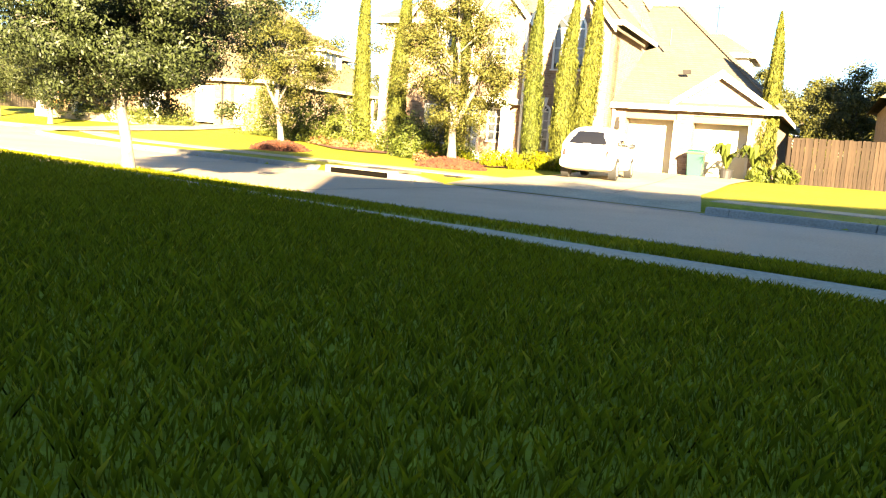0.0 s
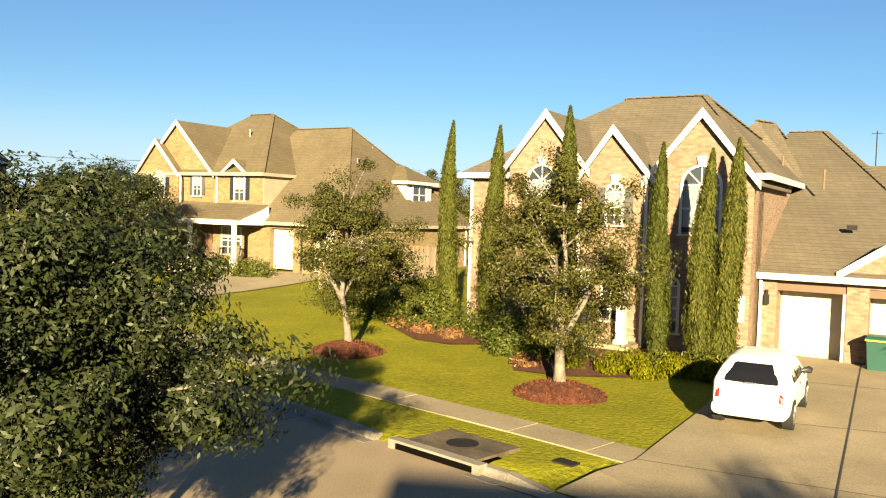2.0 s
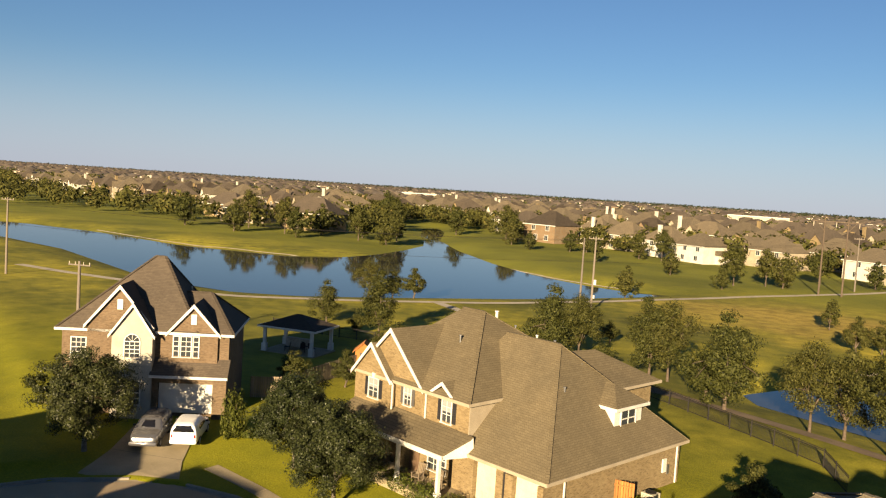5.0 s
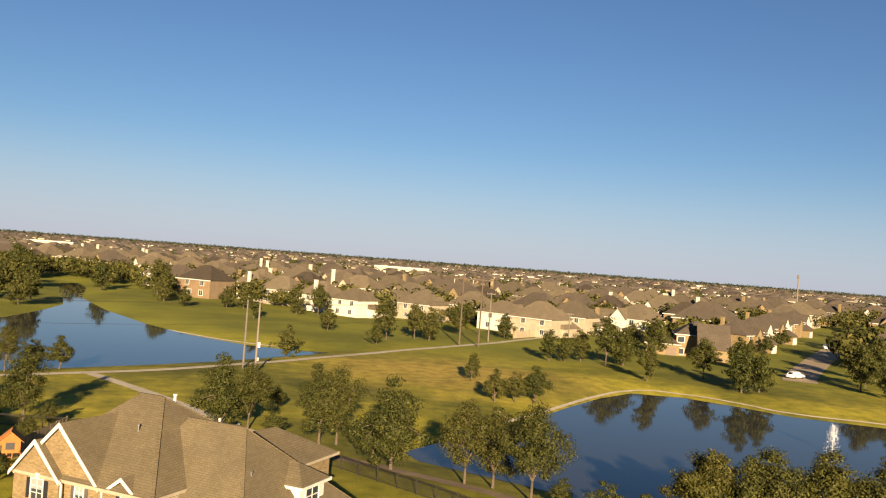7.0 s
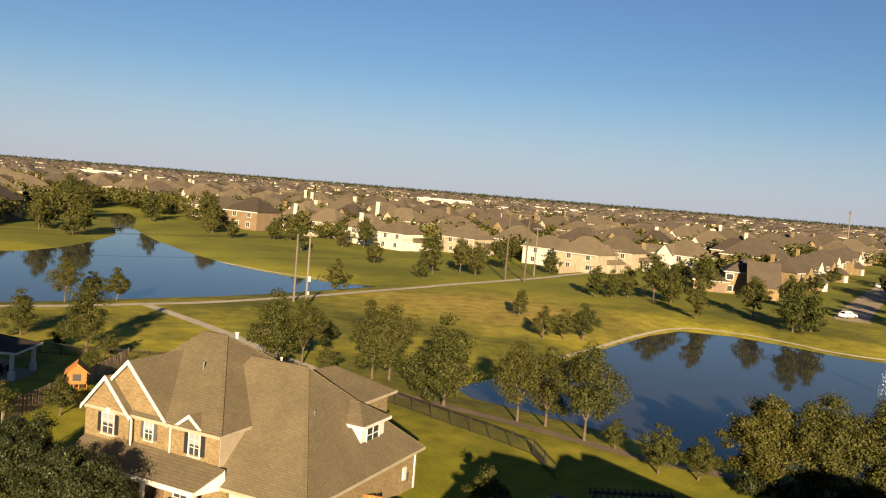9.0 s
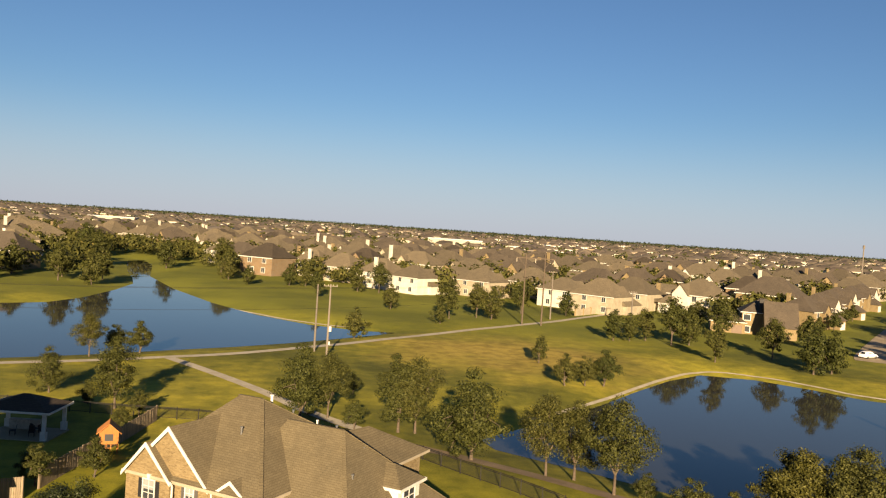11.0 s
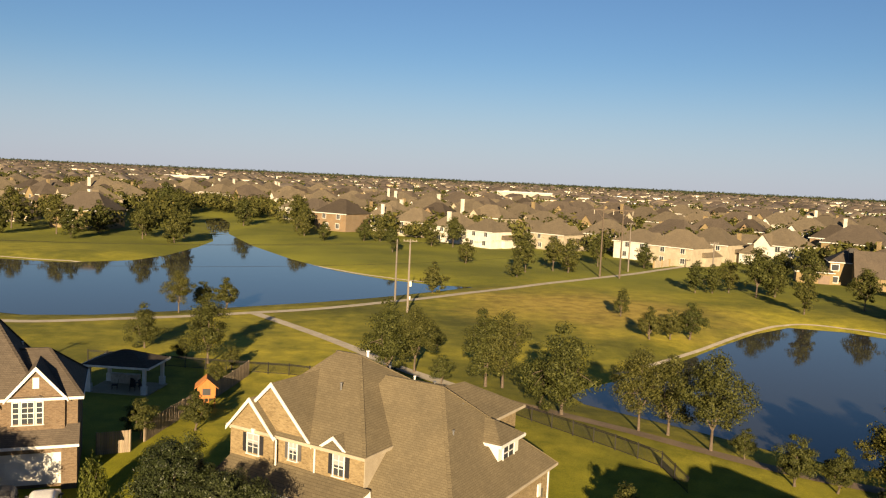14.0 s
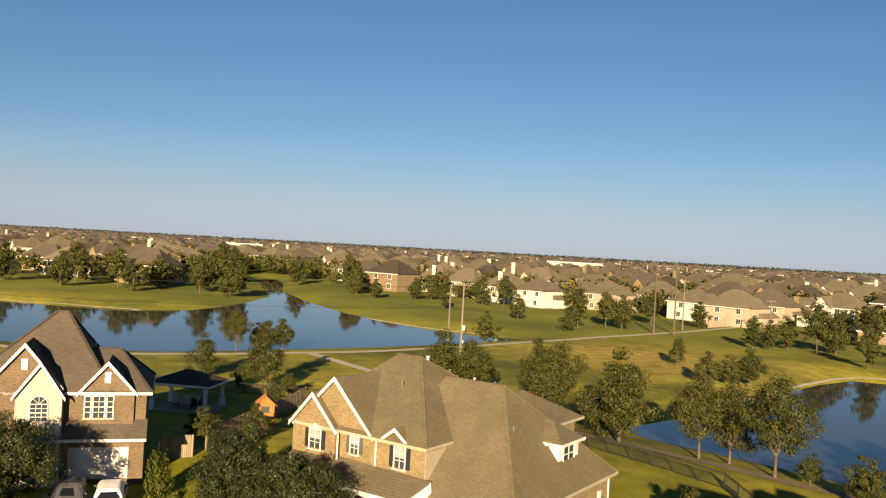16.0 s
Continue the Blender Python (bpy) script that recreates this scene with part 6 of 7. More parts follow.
for _dz, _dx in ((11.9, -1.0), (11.9, 1.0), (8.6, 0.0)):
    wire((-39.2 + _dx, 135.5, _dz), (-120 + _dx, 92.0, _dz), 1.2, "thin black overhead cable between poles")
    wire((-39.2 + _dx, 135.5, _dz), (-6.0 + _dx, 224.0, _dz + 0.5), 1.2, "thin black overhead cable between poles")
    wire((-120 + _dx, 92.0, _dz), (-220 + _dx, 45.0, _dz), 1.2, "thin black overhead cable between poles")


def gazebo():
    z0 = z_at(-51.5, 80.0)
    g0 = thing("gazebo", "dark-roofed garden pavilion with square white posts", "gazebo", pose(-51.6, 78.6, z0, 0, 0, 9))
    g0.scale = (1, 0.78, 1)
    part("deck", Geo().box(-3.1, 3.1, -3.1, 3.1, -0.3, 0.12), MAT["concrete"], g0)
    for x in (-2.7, 2.7):
        for y in (-2.7, 2.7):
            g = Geo().box(x - 0.16, x + 0.16, y - 0.16, y + 0.16, 0.1, 2.5)
            g.box(x - 0.26, x + 0.26, y - 0.26, y + 0.26, 0.1, 0.9)
            part("post", g, MAT["white"], g0)
    for a, b in (((-3.1, -2.7), (3.1, -2.7)), ((-3.1, 2.7), (3.1, 2.7)), ((-2.7, -3.1), (-2.7, 3.1)), ((2.7, -3.1), (2.7, 3.1))):
        part("beam", Geo().bar((*a, 2.6), (*b, 2.6), 0.18, 0.24), MAT["white"], g0)
    hip_roof(g0, -3.3, 3.3, -3.3, 3.3, 2.76, (-0.3, 0), (0.3, 0), 3.9, MAT["shingle_c"], caps=False)
    part("counter", Geo().box(-2.2, 0.6, 1.7, 2.4, 0.12, 1.05), MAT["stone"], g0, "stone outdoor kitchen counter")
    return g0


gazebo()


def patio_chair(x, y, turn):
    c = thing("patio_chair", "dark metal patio chair on the pavilion deck", "chair", pose(x, y, z_at(-51.5, 80.0) + 0.12, 0, 0, turn), "patio chairs")
    part("seat", Geo().box(-0.27, 0.27, -0.27, 0.27, 0.4, 0.46), MAT["iron"], c)
    part("backrest", Geo().bar((0, 0.27, 0.46), (0, 0.36, 0.95), 0.52, 0.04, up=(0, 1, 0)), MAT["iron"], c)
    for sx in (-0.23, 0.23):
        for sy in (-0.23, 0.23):
            part("leg", Geo().bar((sx, sy, 0), (sx, sy, 0.4), 0.04, 0.04, up=(0, 1, 0)), MAT["iron"], c)


for _x, _y, _t in ((-50.4, 77.8, 30), (-52.2, 77.6, -60), (-50.9, 79.0, 160), (-49.8, 78.6, 100)):
    patio_chair(_x, _y, _t)


def playhouse():
    p = thing("playhouse", "orange cedar children's playhouse on posts", "playhouse", pose(-41.6, 76.0, z_at(-41.6, 76), 0, 0, 28))
    g = Geo()
    gable_wall(g, -0.8, 0.8, 0, 0.9, 2.0, 2.7, -0.8, 0.8)
    body = part("cabin", g, MAT["cedar"], p)
    # No hole is cut; the dark inside is a black plate.
    part("window_hole", Geo().box(-0.35, 0.35, -0.815, -0.8, 1.2, 1.8), MAT["black"], body, "black plate for the dark inside of a square opening")
    for x in (-0.72, 0.72):
        for y in (-0.72, 0.72):
            part("post", Geo().box(x - 0.06, x + 0.06, y - 0.06, y + 0.06, -0.1, 0.9), MAT["cedar"], p)
    for s in (-1, 1):
        part("roof_board", Geo().slab([(0, -1.0, 2.78), (s * 1.05, -1.0, 1.86), (s * 1.05, 1.0, 1.86), (0, 1.0, 2.78)][::s], 0.05), MAT["cedar"], p)
    part("ladder", Geo().bar((-0.2, -1.4, 0), (-0.2, -0.8, 0.95), 0.05, 0.08).bar((0.2, -1.4, 0), (0.2, -0.8, 0.95), 0.05, 0.08).bar((-0.2, -1.2, 0.32), (0.2, -1.2, 0.32), 0.04, 0.05).bar((-0.2, -1.0, 0.62), (0.2, -1.0, 0.62), 0.04, 0.05), MAT["cedar"], p)
    return p



playhouse()
_ring = Geo()
_ring.tube([(math.cos(_k * math.pi / 12) * 0.9, 0, 0.75 + math.sin(_k * math.pi / 12) * 0.9) for _k in range(-2, 15)], 0.05, 7)
single("garden_arch", _ring, MAT["iron"], "dark round garden arch behind the pavilion", "arch", on_land(-57.5, 85.5, 20), smooth=True)


# Dark grey pergola; the house's shade on it is put into the charcoal.
def pergola():
    p = thing("pergola", "dark slatted garden pergola behind the brick house", "pergola", pose(5.7, 60.7, z_at(5.7, 60.7) - 0.15, 0, 0, 12))
    for x in (-2.4, 2.4):
        for y in (-1.6, 1.6):
            part("post", Geo().box(x - 0.09, x + 0.09, y - 0.09, y + 0.09, -0.2, 2.5), MAT["charcoal"], p)
    for y in (-1.6, 1.6):
        part("beam", Geo().bar((-2.8, y, 2.58), (2.8, y, 2.58), 0.08, 0.18), MAT["charcoal"], p)
    for k in range(14):
        part("slat", Geo().bar((-2.7 + k * 0.415, -2.0, 2.72), (-2.7 + k * 0.415, 2.0, 2.72), 0.05, 0.12), MAT["charcoal"], p)


pergola()


def fountain(x, y):
    f = thing("fountain", "white plume of a pond fountain", "fountain", pose(x, y, WATER_Z))
    part("nozzle", Geo().tube([(0, 0, -0.3), (0, 0, 0.12)], 0.35, 12), MAT["black"], f)
    rng = np.random.default_rng(5)
    n = 1700
    t, a = rng.uniform(0, 1, n), rng.uniform(0, 6.283, n)
    vz, vr = rng.uniform(6.5, 8.6, n), rng.uniform(0.0, 0.75, n)
    tt = t * 2 * vz / 9.8
    pts = np.stack([np.cos(a) * vr * tt, np.sin(a) * vr * tt, np.maximum(vz * tt - 4.9 * tt * tt, 0.02)], -1)
    v, fa = leaf_quads(pts, 0.032 * rng.uniform(0.5, 1.6, n), rng, 2.0)
    part("spray", array_mesh("spray", v, fa, MAT["spray"]), None, f, "white falling droplets")


fountain(42.5, 120.5)


def air_conditioner(m):
    a = thing("air_conditioner", "pale outdoor air-conditioning unit beside the brick wall", "air conditioner", m)
    part("plinth", Geo().box(-0.5, 0.5, -0.5, 0.5, -0.1, 0.06), MAT["concrete"], a)
    part("casing", Geo().box(-0.4, 0.4, -0.4, 0.4, 0.06, 0.82), MAT["cream"], a)
    for s in (-1, 1):
        for k in range(8):
            z = 0.14 + 0.08 * k
            part("louvre", Geo().box(-0.36, 0.36, s * 0.4 - 0.012, s * 0.4 + 0.012, z, z + 0.03), MAT["steel"], a)
    part("fan_guard", Geo().disc((0, 0, 0.85), (0, 0, 1), 0.33, 0.05, 20), MAT["iron"], a, "dark round fan guard")


_T = pose(-20.8, 53.8, 0.9, 0, 0, -17.5)
air_conditioner(_T @ pose(9.25, 8.3, -0.35))


def porch_chair(m):
    c = thing("porch_chair", "weathered slatted rocking chair on the front porch", "chair", m, "porch chairs")
    part("seat", Geo().box(-0.26, 0.26, -0.25, 0.25, 0.4, 0.44), MAT["wicker"], c)
    for k in range(5):
        x = -0.22 + 0.11 * k
        part("slat", Geo().bar((x, 0.25, 0.44), (x, 0.42, 1.1), 0.06, 0.025, up=(0, 1, 0)), MAT["wicker"], c)
    part("top_rail", Geo().bar((-0.28, 0.42, 1.1), (0.28, 0.42, 1.1), 0.04, 0.08), MAT["wicker"], c)
    for sx in (-0.26, 0.26):
        part("armrest", Geo().bar((sx, -0.28, 0.64), (sx, 0.3, 0.64), 0.07, 0.03), MAT["wicker"], c)
        part("rocker", Geo().tube([(sx, -0.45, 0.09), (sx, -0.2, 0.03), (sx, 0.2, 0.03), (sx, 0.5, 0.1)], 0.025, 6), MAT["wicker"], c)
        for sy in (-0.24, 0.24):
            part("leg", Geo().bar((sx, sy, 0.03), (sx, sy, 0.64), 0.04, 0.04, up=(0, 1, 0)), MAT["wicker"], c)


porch_chair(_T @ pose(-0.5, -1.6, 0.08, 0, 0, 10))
porch_chair(_T @ pose(1.0, -1.5, 0.08, 0, 0, -15))


def bird_feeder(m):
    b = thing("bird_feeder", "small dark bird feeder on a thin post", "bird feeder", m)
    part("post", Geo().tube([(0, 0, -0.2), (0, 0, 1.35)], 0.03, 8), MAT["iron"], b)
    part("tray", Geo().disc((0, 0, 1.36), (0, 0, 1), 0.2, 0.04, 14), MAT["brown"], b)
    g = Geo().box(-0.11, 0.11, -0.11, 0.11, 1.38, 1.6)
    part("box", g, MAT["brown"], b)
    g = Geo()
    g.add([(-0.2, -0.2, 1.6), (0.2, -0.2, 1.6), (0.2, 0.2, 1.6), (-0.2, 0.2, 1.6), (0, 0, 1.78)], [(3, 2, 1, 0), (0, 1, 4), (1, 2, 4), (2, 3, 4), (3, 0, 4)])
    part("cap", g, MAT["black"], b)


bird_feeder(_T @ pose(9.4, 1.6, -0.4))


def flower_pot(m, r=0.25, h=0.42):
    p = thing("flower_pot", "dark glazed pot with a leafy palm by the garage", "plant pot", m)
    part("pot", Geo().tube([(0, 0, 0), (0, 0, h), (0, 0, h + 0.05)], [r * 0.7, r, r * 1.08], 16), MAT["black"], p)
    rng = np.random.default_rng(9)
    g = Geo()
    for k in range(16):
        a = k * 2.4
        e = Vector((math.cos(a), math.sin(a), 0))
        pts = [Vector((0, 0, h)), Vector((0, 0, h + 0.5)) + e * 0.2, Vector((0, 0, h + 0.75 + 0.25 * math.sin(k))) + e * 0.55, Vector((0, 0, h + 0.5)) + e * 0.85]
        side = Vector((-math.sin(a), math.cos(a), 0))
        v = [q + side * s * w for q, w in zip(pts, (0.02, 0.08, 0.09, 0.01)) for s in (-1, 1)]
        g.add(v, [(2 * i, 2 * i + 1, 2 * i + 3, 2 * i + 2) for i in range(3)])
    part("palm", g, MAT["shrub"], p, "arching palm fronds")


flower_pot(_A @ pose(9.6, -0.9, -0.05))
flower_pot(_A @ pose(10.5, -0.4, -0.05), 0.22, 0.4)

# ---------- trees and planting near the street ----------
# Unseen tree, added to break up the straight edge of the house shadow.
plant_tree(PARK[2], "yard_tree", "unseen tall leafy tree added to soften the edge of the house shadow", on_land(10.3, -5.8, 30), scale=0.86)
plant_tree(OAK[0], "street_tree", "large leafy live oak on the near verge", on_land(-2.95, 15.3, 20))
plant_tree(OAK[2], "oak_tree", "live oak with a pale forked trunk in a mulch ring", on_land(0.85, 28.3, 75, 0.28), scale=1.0)
plant_tree(OAK[1], "oak_tree", "young live oak with a pale trunk in a mulch ring", on_land(-5.6, 31.4, 130, 0.27), scale=1.06)
plant_tree(OAK[3], "oak_tree", "dense round live oak on a front lawn", on_land(-24.5, 47.8, 0), "lawn oaks", 1.0)
plant_tree(OAK[3], "oak_tree", "dense round live oak on a front lawn", on_land(-30.2, 51.4, 140), "lawn oaks", 0.98)
plant_tree(OAK[3], "oak_tree", "leafy oak beside a parked silver car", on_land(-42.6, 45.6, 40), "lawn oaks", 1.08)
for _k, (_x, _y, _top) in enumerate(((-3.75, 36.0, 7.35), (-2.2, 35.8, 7.2), (0.36, 33.2, 7.5), (3.1, 34.2, 6.55), (4.3, 32.6, 6.25), (5.05, 33.5, 6.65), (11.7, 34.6, 6.3))):
    cypress(on_land(_x, _y, 40 * _k), _top - z_at(_x, _y), 0.33 + 0.03 * (_k % 3), 40 + _k, "slender columnar cypress against the brick house")
_shrubs = (((-6.2, 37.4), (3.4, 2.4, 3.3)), ((-4.6, 36.2), (2.6, 2.0, 2.6)), ((-2.6, 35.8), (2.0, 1.6, 1.6)), ((-1.0, 33.2), (2.2, 1.8, 2.2)), ((0.6, 33.0), (1.5, 1.2, 1.0)), ((3.4, 32.2), (1.2, 1.0, 0.8)),
           ((4.6, 32.0), (1.3, 1.0, 0.9)), ((5.3, 33.4), (1.2, 0.9, 0.8)), ((-8.4, 39.4), (3.6, 2.8, 3.8)))
for _k, ((_x, _y), _s) in enumerate(_shrubs):
    bush("garden_shrub", "rounded green garden shrub before the brick wall", on_land(_x, _y), 60 + _k, _s, 7000 if _s[0] > 2 else 2200, 0.042, group="shrubs before the house")
for _k, (_x, _y, _q) in enumerate(((1.9, 31.3, 0.7), (2.8, 31.0, 0.6), (3.6, 31.5, 0.8), (4.5, 31.2, 0.7), (2.4, 32.0, 0.8), (5.2, 31.9, 0.7), (3.0, 32.4, 0.6), (-0.3, 32.2, 0.8), (0.8, 31.6, 0.6))):
    bush("grassy_shrub", "low tufted yellow-green shrub in the bed", on_land(_x, _y), 120 + _k, (1.3 * _q, 1.2 * _q, 1.1 * _q), 900, 0.04, "blade", 0.7, "shrubs before the house")
for _k, (_x, _y) in enumerate(((-4.4, 35.2), (-3.3, 34.7), (-5.4, 36.0), (-0.4, 31.4))):
    bush("flowering_shrub", "low reddish shrub in the mulch bed", on_land(_x, _y), 80 + _k, (0.95, 0.8, 0.5), 500, 0.05, "redleaf", group="shrubs before the house")
for _k, (_x, _y, _s) in enumerate(((-18.2, 50.4, (3.0, 1.8, 1.4)), (-20.6, 51.2, (3.0, 1.7, 1.4)), (-23.0, 52.2, (2.8, 1.6, 1.4)), (-25.4, 53.0, (2.4, 1.5, 1.5)))):
    bush("hedge", "clipped green hedge before the porch", on_land(_x, _y, -17), 90 + _k, _s, 3200, 0.05, group="porch hedges")
bush("garden_shrub", "tall clipped conifer beside the white garage", on_land(-37.0, 53.2), 95, (1.7, 1.7, 4.4), 3200, 0.08, "cypress", 0.6)
bush("garden_shrub", "small round bush on a lawn", on_land(-36.0, 53.6), 96, (0.9, 0.9, 0.9), 500, 0.06)
for _k, (_x, _y) in enumerate(((-11.5, 51.0), (-10.4, 54.2), (-9.7, 56.6))):
    bush("garden_shrub", "loose green shrub along the side wall", on_land(_x, _y), 100 + _k, (1.4, 1.2, 1.0), 700, 0.07)
for _k, (_x, _y, _s) in enumerate(((12.2, 33.6, 0.9), (11.3, 33.6, 0.7))):
    bush("palm_shrub", "spiky yellow-green palm shrub by the fence", on_land(_x, _y), 110 + _k, (_s, _s, _s), 500, 0.1, "shrub", 0.5)


# ---------- park trees ----------
_park = ((-49.9, 91.3, 0, 1.0), (-70.7, 120.3, 2, 0.75), (-70.8, 127.6, 3, 0.85), (-66.7, 127.6, 3, 0.95), (-30.5, 95.9, 1, 1.2), (-27.6, 97.0, 2, 0.85), (-18.9, 93.8, 0, 1.05), (-17.2, 94.6, 2, 0.95),
         (-28.3, 110.6, 3, 0.55), (-23.5, 93.0, 3, 0.6), (-12.6, 90.0, 1, 0.8), (-10.2, 86.6, 1, 1.3), (-3.0, 84.4, 2, 0.88), (-0.4, 84.4, 0, 0.95), (3.0, 80.6, 2, 0.98), (5.6, 79.4, 3, 0.5),
         (-1.6, 131.5, 3, 0.9), (1.4, 134.0, 3, 0.85), (4.3, 136.3, 3, 1.05), (-6.1, 150.0, 0, 0.6), (20.5, 190.5, 2, 1.2), (24.5, 193, 1, 1.2), (39.1, 181.5, 2, 0.95), (26.2, 170.0, 0, 0.9),
         (42.4, 165.0, 1, 1.25), (46.2, 167.5, 1, 1.15), (8.3, 190.0, 0, 0.85), (11.9, 192.0, 1, 0.9), (15.5, 195, 0, 0.9), (-29.8, 206.5, 2, 1.1), (-42.1, 163.9, 1, 0.9), (-20.1, 212.3, 1, 1.2), (-24, 214, 2, 1.0),
         (8.6, 74.2, 3, 0.75), (11.6, 73.8, 3, 0.65), (-3.7, 59.4, 3, 0.72), (58, 226, 3, 1.0), (64, 240, 3, 0.9), (72, 254, 3, 1.0), (81, 276, 3, 1.0), (90, 296, 3, 1.0), (30, 222, 2, 0.9),
         (-46.2, 89.8, 3, 0.5), (-53.5, 92.0, 1, 0.4), (-60.5, 95.5, 1, 0.8), (-44.5, 83.0, 3, 0.5), (-38.5, 68.6, 3, 0.62), (-41.2, 65.0, 3, 0.62),
         (-89.5, 263, 1, 1.0), (-85, 266, 1, 1.1), (-71.1, 233.5, 0, 0.9), (-66.7, 261.4, 1, 1.2), (-60, 262, 2, 1.1), (-46.5, 216.7, 1, 0.95), (-30.1, 194.5, 1, 0.75), (-14, 233, 2, 1.0), (-2, 236, 1, 1.0),
         (34, 210, 2, 1.1), (52, 205, 1, 1.1), (70, 182, 2, 1.1), (74, 190, 1, 1.2), (80, 200, 2, 1.2), (72, 174, 1, 1.0), (92, 212, 2, 1.1), (-162, 229, 1, 1.1), (-142, 221, 2, 0.9), (-131, 219.5, 1, 1.0), (-157, 210, 1, 1.0),
         (-168, 218, 2, 1.0), (-180, 208, 1, 1.1), (-148, 232, 1, 1.0), (-190, 226, 2, 1.1), (-137, 235, 0, 0.9), (-205, 212, 1, 1.2), (-118, 282, 1, 1.1), (-125, 292, 2, 1.1), (-112, 268, 1, 0.9), (-100, 255, 1, 0.9), (-150, 300, 1, 1.2),
         (-172, 290, 2, 1.1), (-183, 300, 1, 1.1), (-196, 322, 2, 1.2), (20.5, 52.0, 2, 0.75), (25.5, 57.0, 1, 0.9), (29.0, 50.0, 2, 0.75), (35, 56, 2, 0.9))
for _k, (_x, _y, _n, _s) in enumerate(_park):
    _s = _s * 1.35 if _x < -100 else _s
    plant_tree(PARK[_n if _y < 150 else _n + 4], "park_tree", "brown-green park tree with an open crown", on_land(_x, _y, 67 * _k), "park trees", _s)

for _k, (_x, _y, _s) in enumerate(((16.4, 74.0, 1.0), (20.7, 73.6, 1.04), (25.4, 74.6, 1.06), (29.8, 74.4, 1.0), (34.6, 74.8, 1.08))):
    plant_tree(BANK[_k % 2], "bank_tree", "tall leafy green-gold tree on the pond bank", on_land(_x, _y, 80 * _k), "bank trees", _s)

# Shrubs added in the darkened leaf to fill the trees' dark foot.
for _k, (_x, _y, _s) in enumerate(((15.2, 72.6, 2.6), (18.4, 72.2, 3.0), (22.6, 72.4, 3.2), (27.4, 72.6, 3.0), (31.8, 72.8, 3.2))):
    bush("bank_shrub", "dark leafy shrub under the trees on the pond bank", on_land(_x, _y, 50 * _k), 140 + _k, (_s, _s * 0.8, _s * 0.62), 2200, 0.1, "dark_oak", group="bank shrubs")

# ---------- the suburb beyond ----------
HOUSES = [(14, 11.5, "siding", "shingle_far", True, False), (13, 12, "pale", "shingle_far", True, True), (16, 12, "brick_b", "shingle_d", True, False), (12, 11, "pale", "shingle_far", True, False),
          (17, 13, "brick_b", "shingle_far", False, True), (12, 11, "brick_red", "shingle_c", True, False), (14, 12, "siding", "shingle_far", True, False), (15, 11, "brick_b", "shingle_d", True, True),
          (14, 11.5, "pale", "shingle_d", True, False), (14, 12, "brick_b", "shingle_d", True, True)]
_labels = {"brick_b": "tan brick suburban house with a brown hipped roof", "siding": "beige-sided suburban house with a brown hipped roof", "brick_c": "brown brick suburban house with a hipped roof",
           "pale": "pale stucco suburban house with a hipped roof", "brick_red": "orange brick suburban house with a dark hipped roof"}
_proto = []
for _k, _h in enumerate(HOUSES):
    _p = plain_house(*_h, 200 + _k)
    tagged(_p, _labels[_h[2]], "house", "houses of the far suburb")
    _proto.append(_p)


def end_house():
    """The house at the end of the distant street: low garage, brick block and a steep front wing."""
    h = thing("suburban_house", "tan brick house with a steep grey-brown roof and a low garage", "house", pose(46, 227, z_at(46, 227), 0, 0, -6), "houses of the far suburb")
    part("wall", Geo().box(-4.0, 6.5, 1.0, 11.0, -0.8, 5.6), MAT["brick_b"], h)
    part("garage", Geo().box(-11.5, -3.2, 0.0, 7.5, -0.8, 2.9), MAT["brick_b"], h)
    g = Geo()
    g.add([(1.0, -6.5, -0.8), (8.2, -6.5, -0.8), (8.2, 1.2, -0.8), (1.0, 1.2, -0.8), (1.0, -6.5, 3.2), (8.2, -6.5, 3.2), (8.2, 1.2, 5.0), (1.0, 1.2, 5.0), (1.0, -1.6, 8.7), (8.2, -1.6, 8.7)],
          [(0, 1, 5, 4), (2, 3, 7, 6), (1, 2, 6, 9, 5), (3, 0, 4, 8, 7), (4, 5, 9, 8), (6, 7, 8, 9)])
    part("front_wing", g, MAT["brick_b"], h)
    hip_roof(h, -4.4, 6.9, 0.6, 11.4, 5.6, (0.6, 6.0), (2.0, 6.0), 9.0, MAT["shingle_d"], caps=False)
    hip_roof(h, -11.9, -2.8, -0.4, 7.9, 2.9, (-8.2, 3.7), (-6.4, 3.7), 5.4, MAT["shingle_d"], caps=False)
    g = Geo()
    g.slab([(0.6, -7.0, 3.0), (8.6, -7.0, 3.0), (8.6, -1.6, 8.9), (0.6, -1.6, 8.9)], 0.14)
    g.slab([(8.6, 1.8, 4.9), (0.6, 1.8, 4.9), (0.6, -1.6, 8.9), (8.6, -1.6, 8.9)], 0.14)
    part("wing_roof", g, MAT["shingle_d"], h)
    part("chimney", Geo().box(0.0, 1.1, 1.4, 2.6, 4.5, 9.0), MAT["charcoal"], h)
    for x, z in ((-2.8, 3.4), (-2.8, 0.4)):
        win = part("window", Geo().box(x - 0.95, x + 0.95, 0.93, 1.0, z, z + 1.7), MAT["white"], h)
        part("pane", Geo().box(x - 0.8, x + 0.8, 0.9, 0.925, z + 0.14, z + 1.56), MAT["glass"], win)
    part("garage_door", Geo().box(-6.4, -3.9, -0.07, 0.0, -0.1, 2.1), MAT["brown"], h)
    for z in (0.8, 4.2):
        win = part("window", Geo().box(8.2, 8.27, -3.2, -1.4, z, z + 1.6), MAT["white"], h)
        part("pane", Geo().box(8.275, 8.29, -3.05, -1.55, z + 0.13, z + 1.47), MAT["glass"], win)
    return h


end_house()
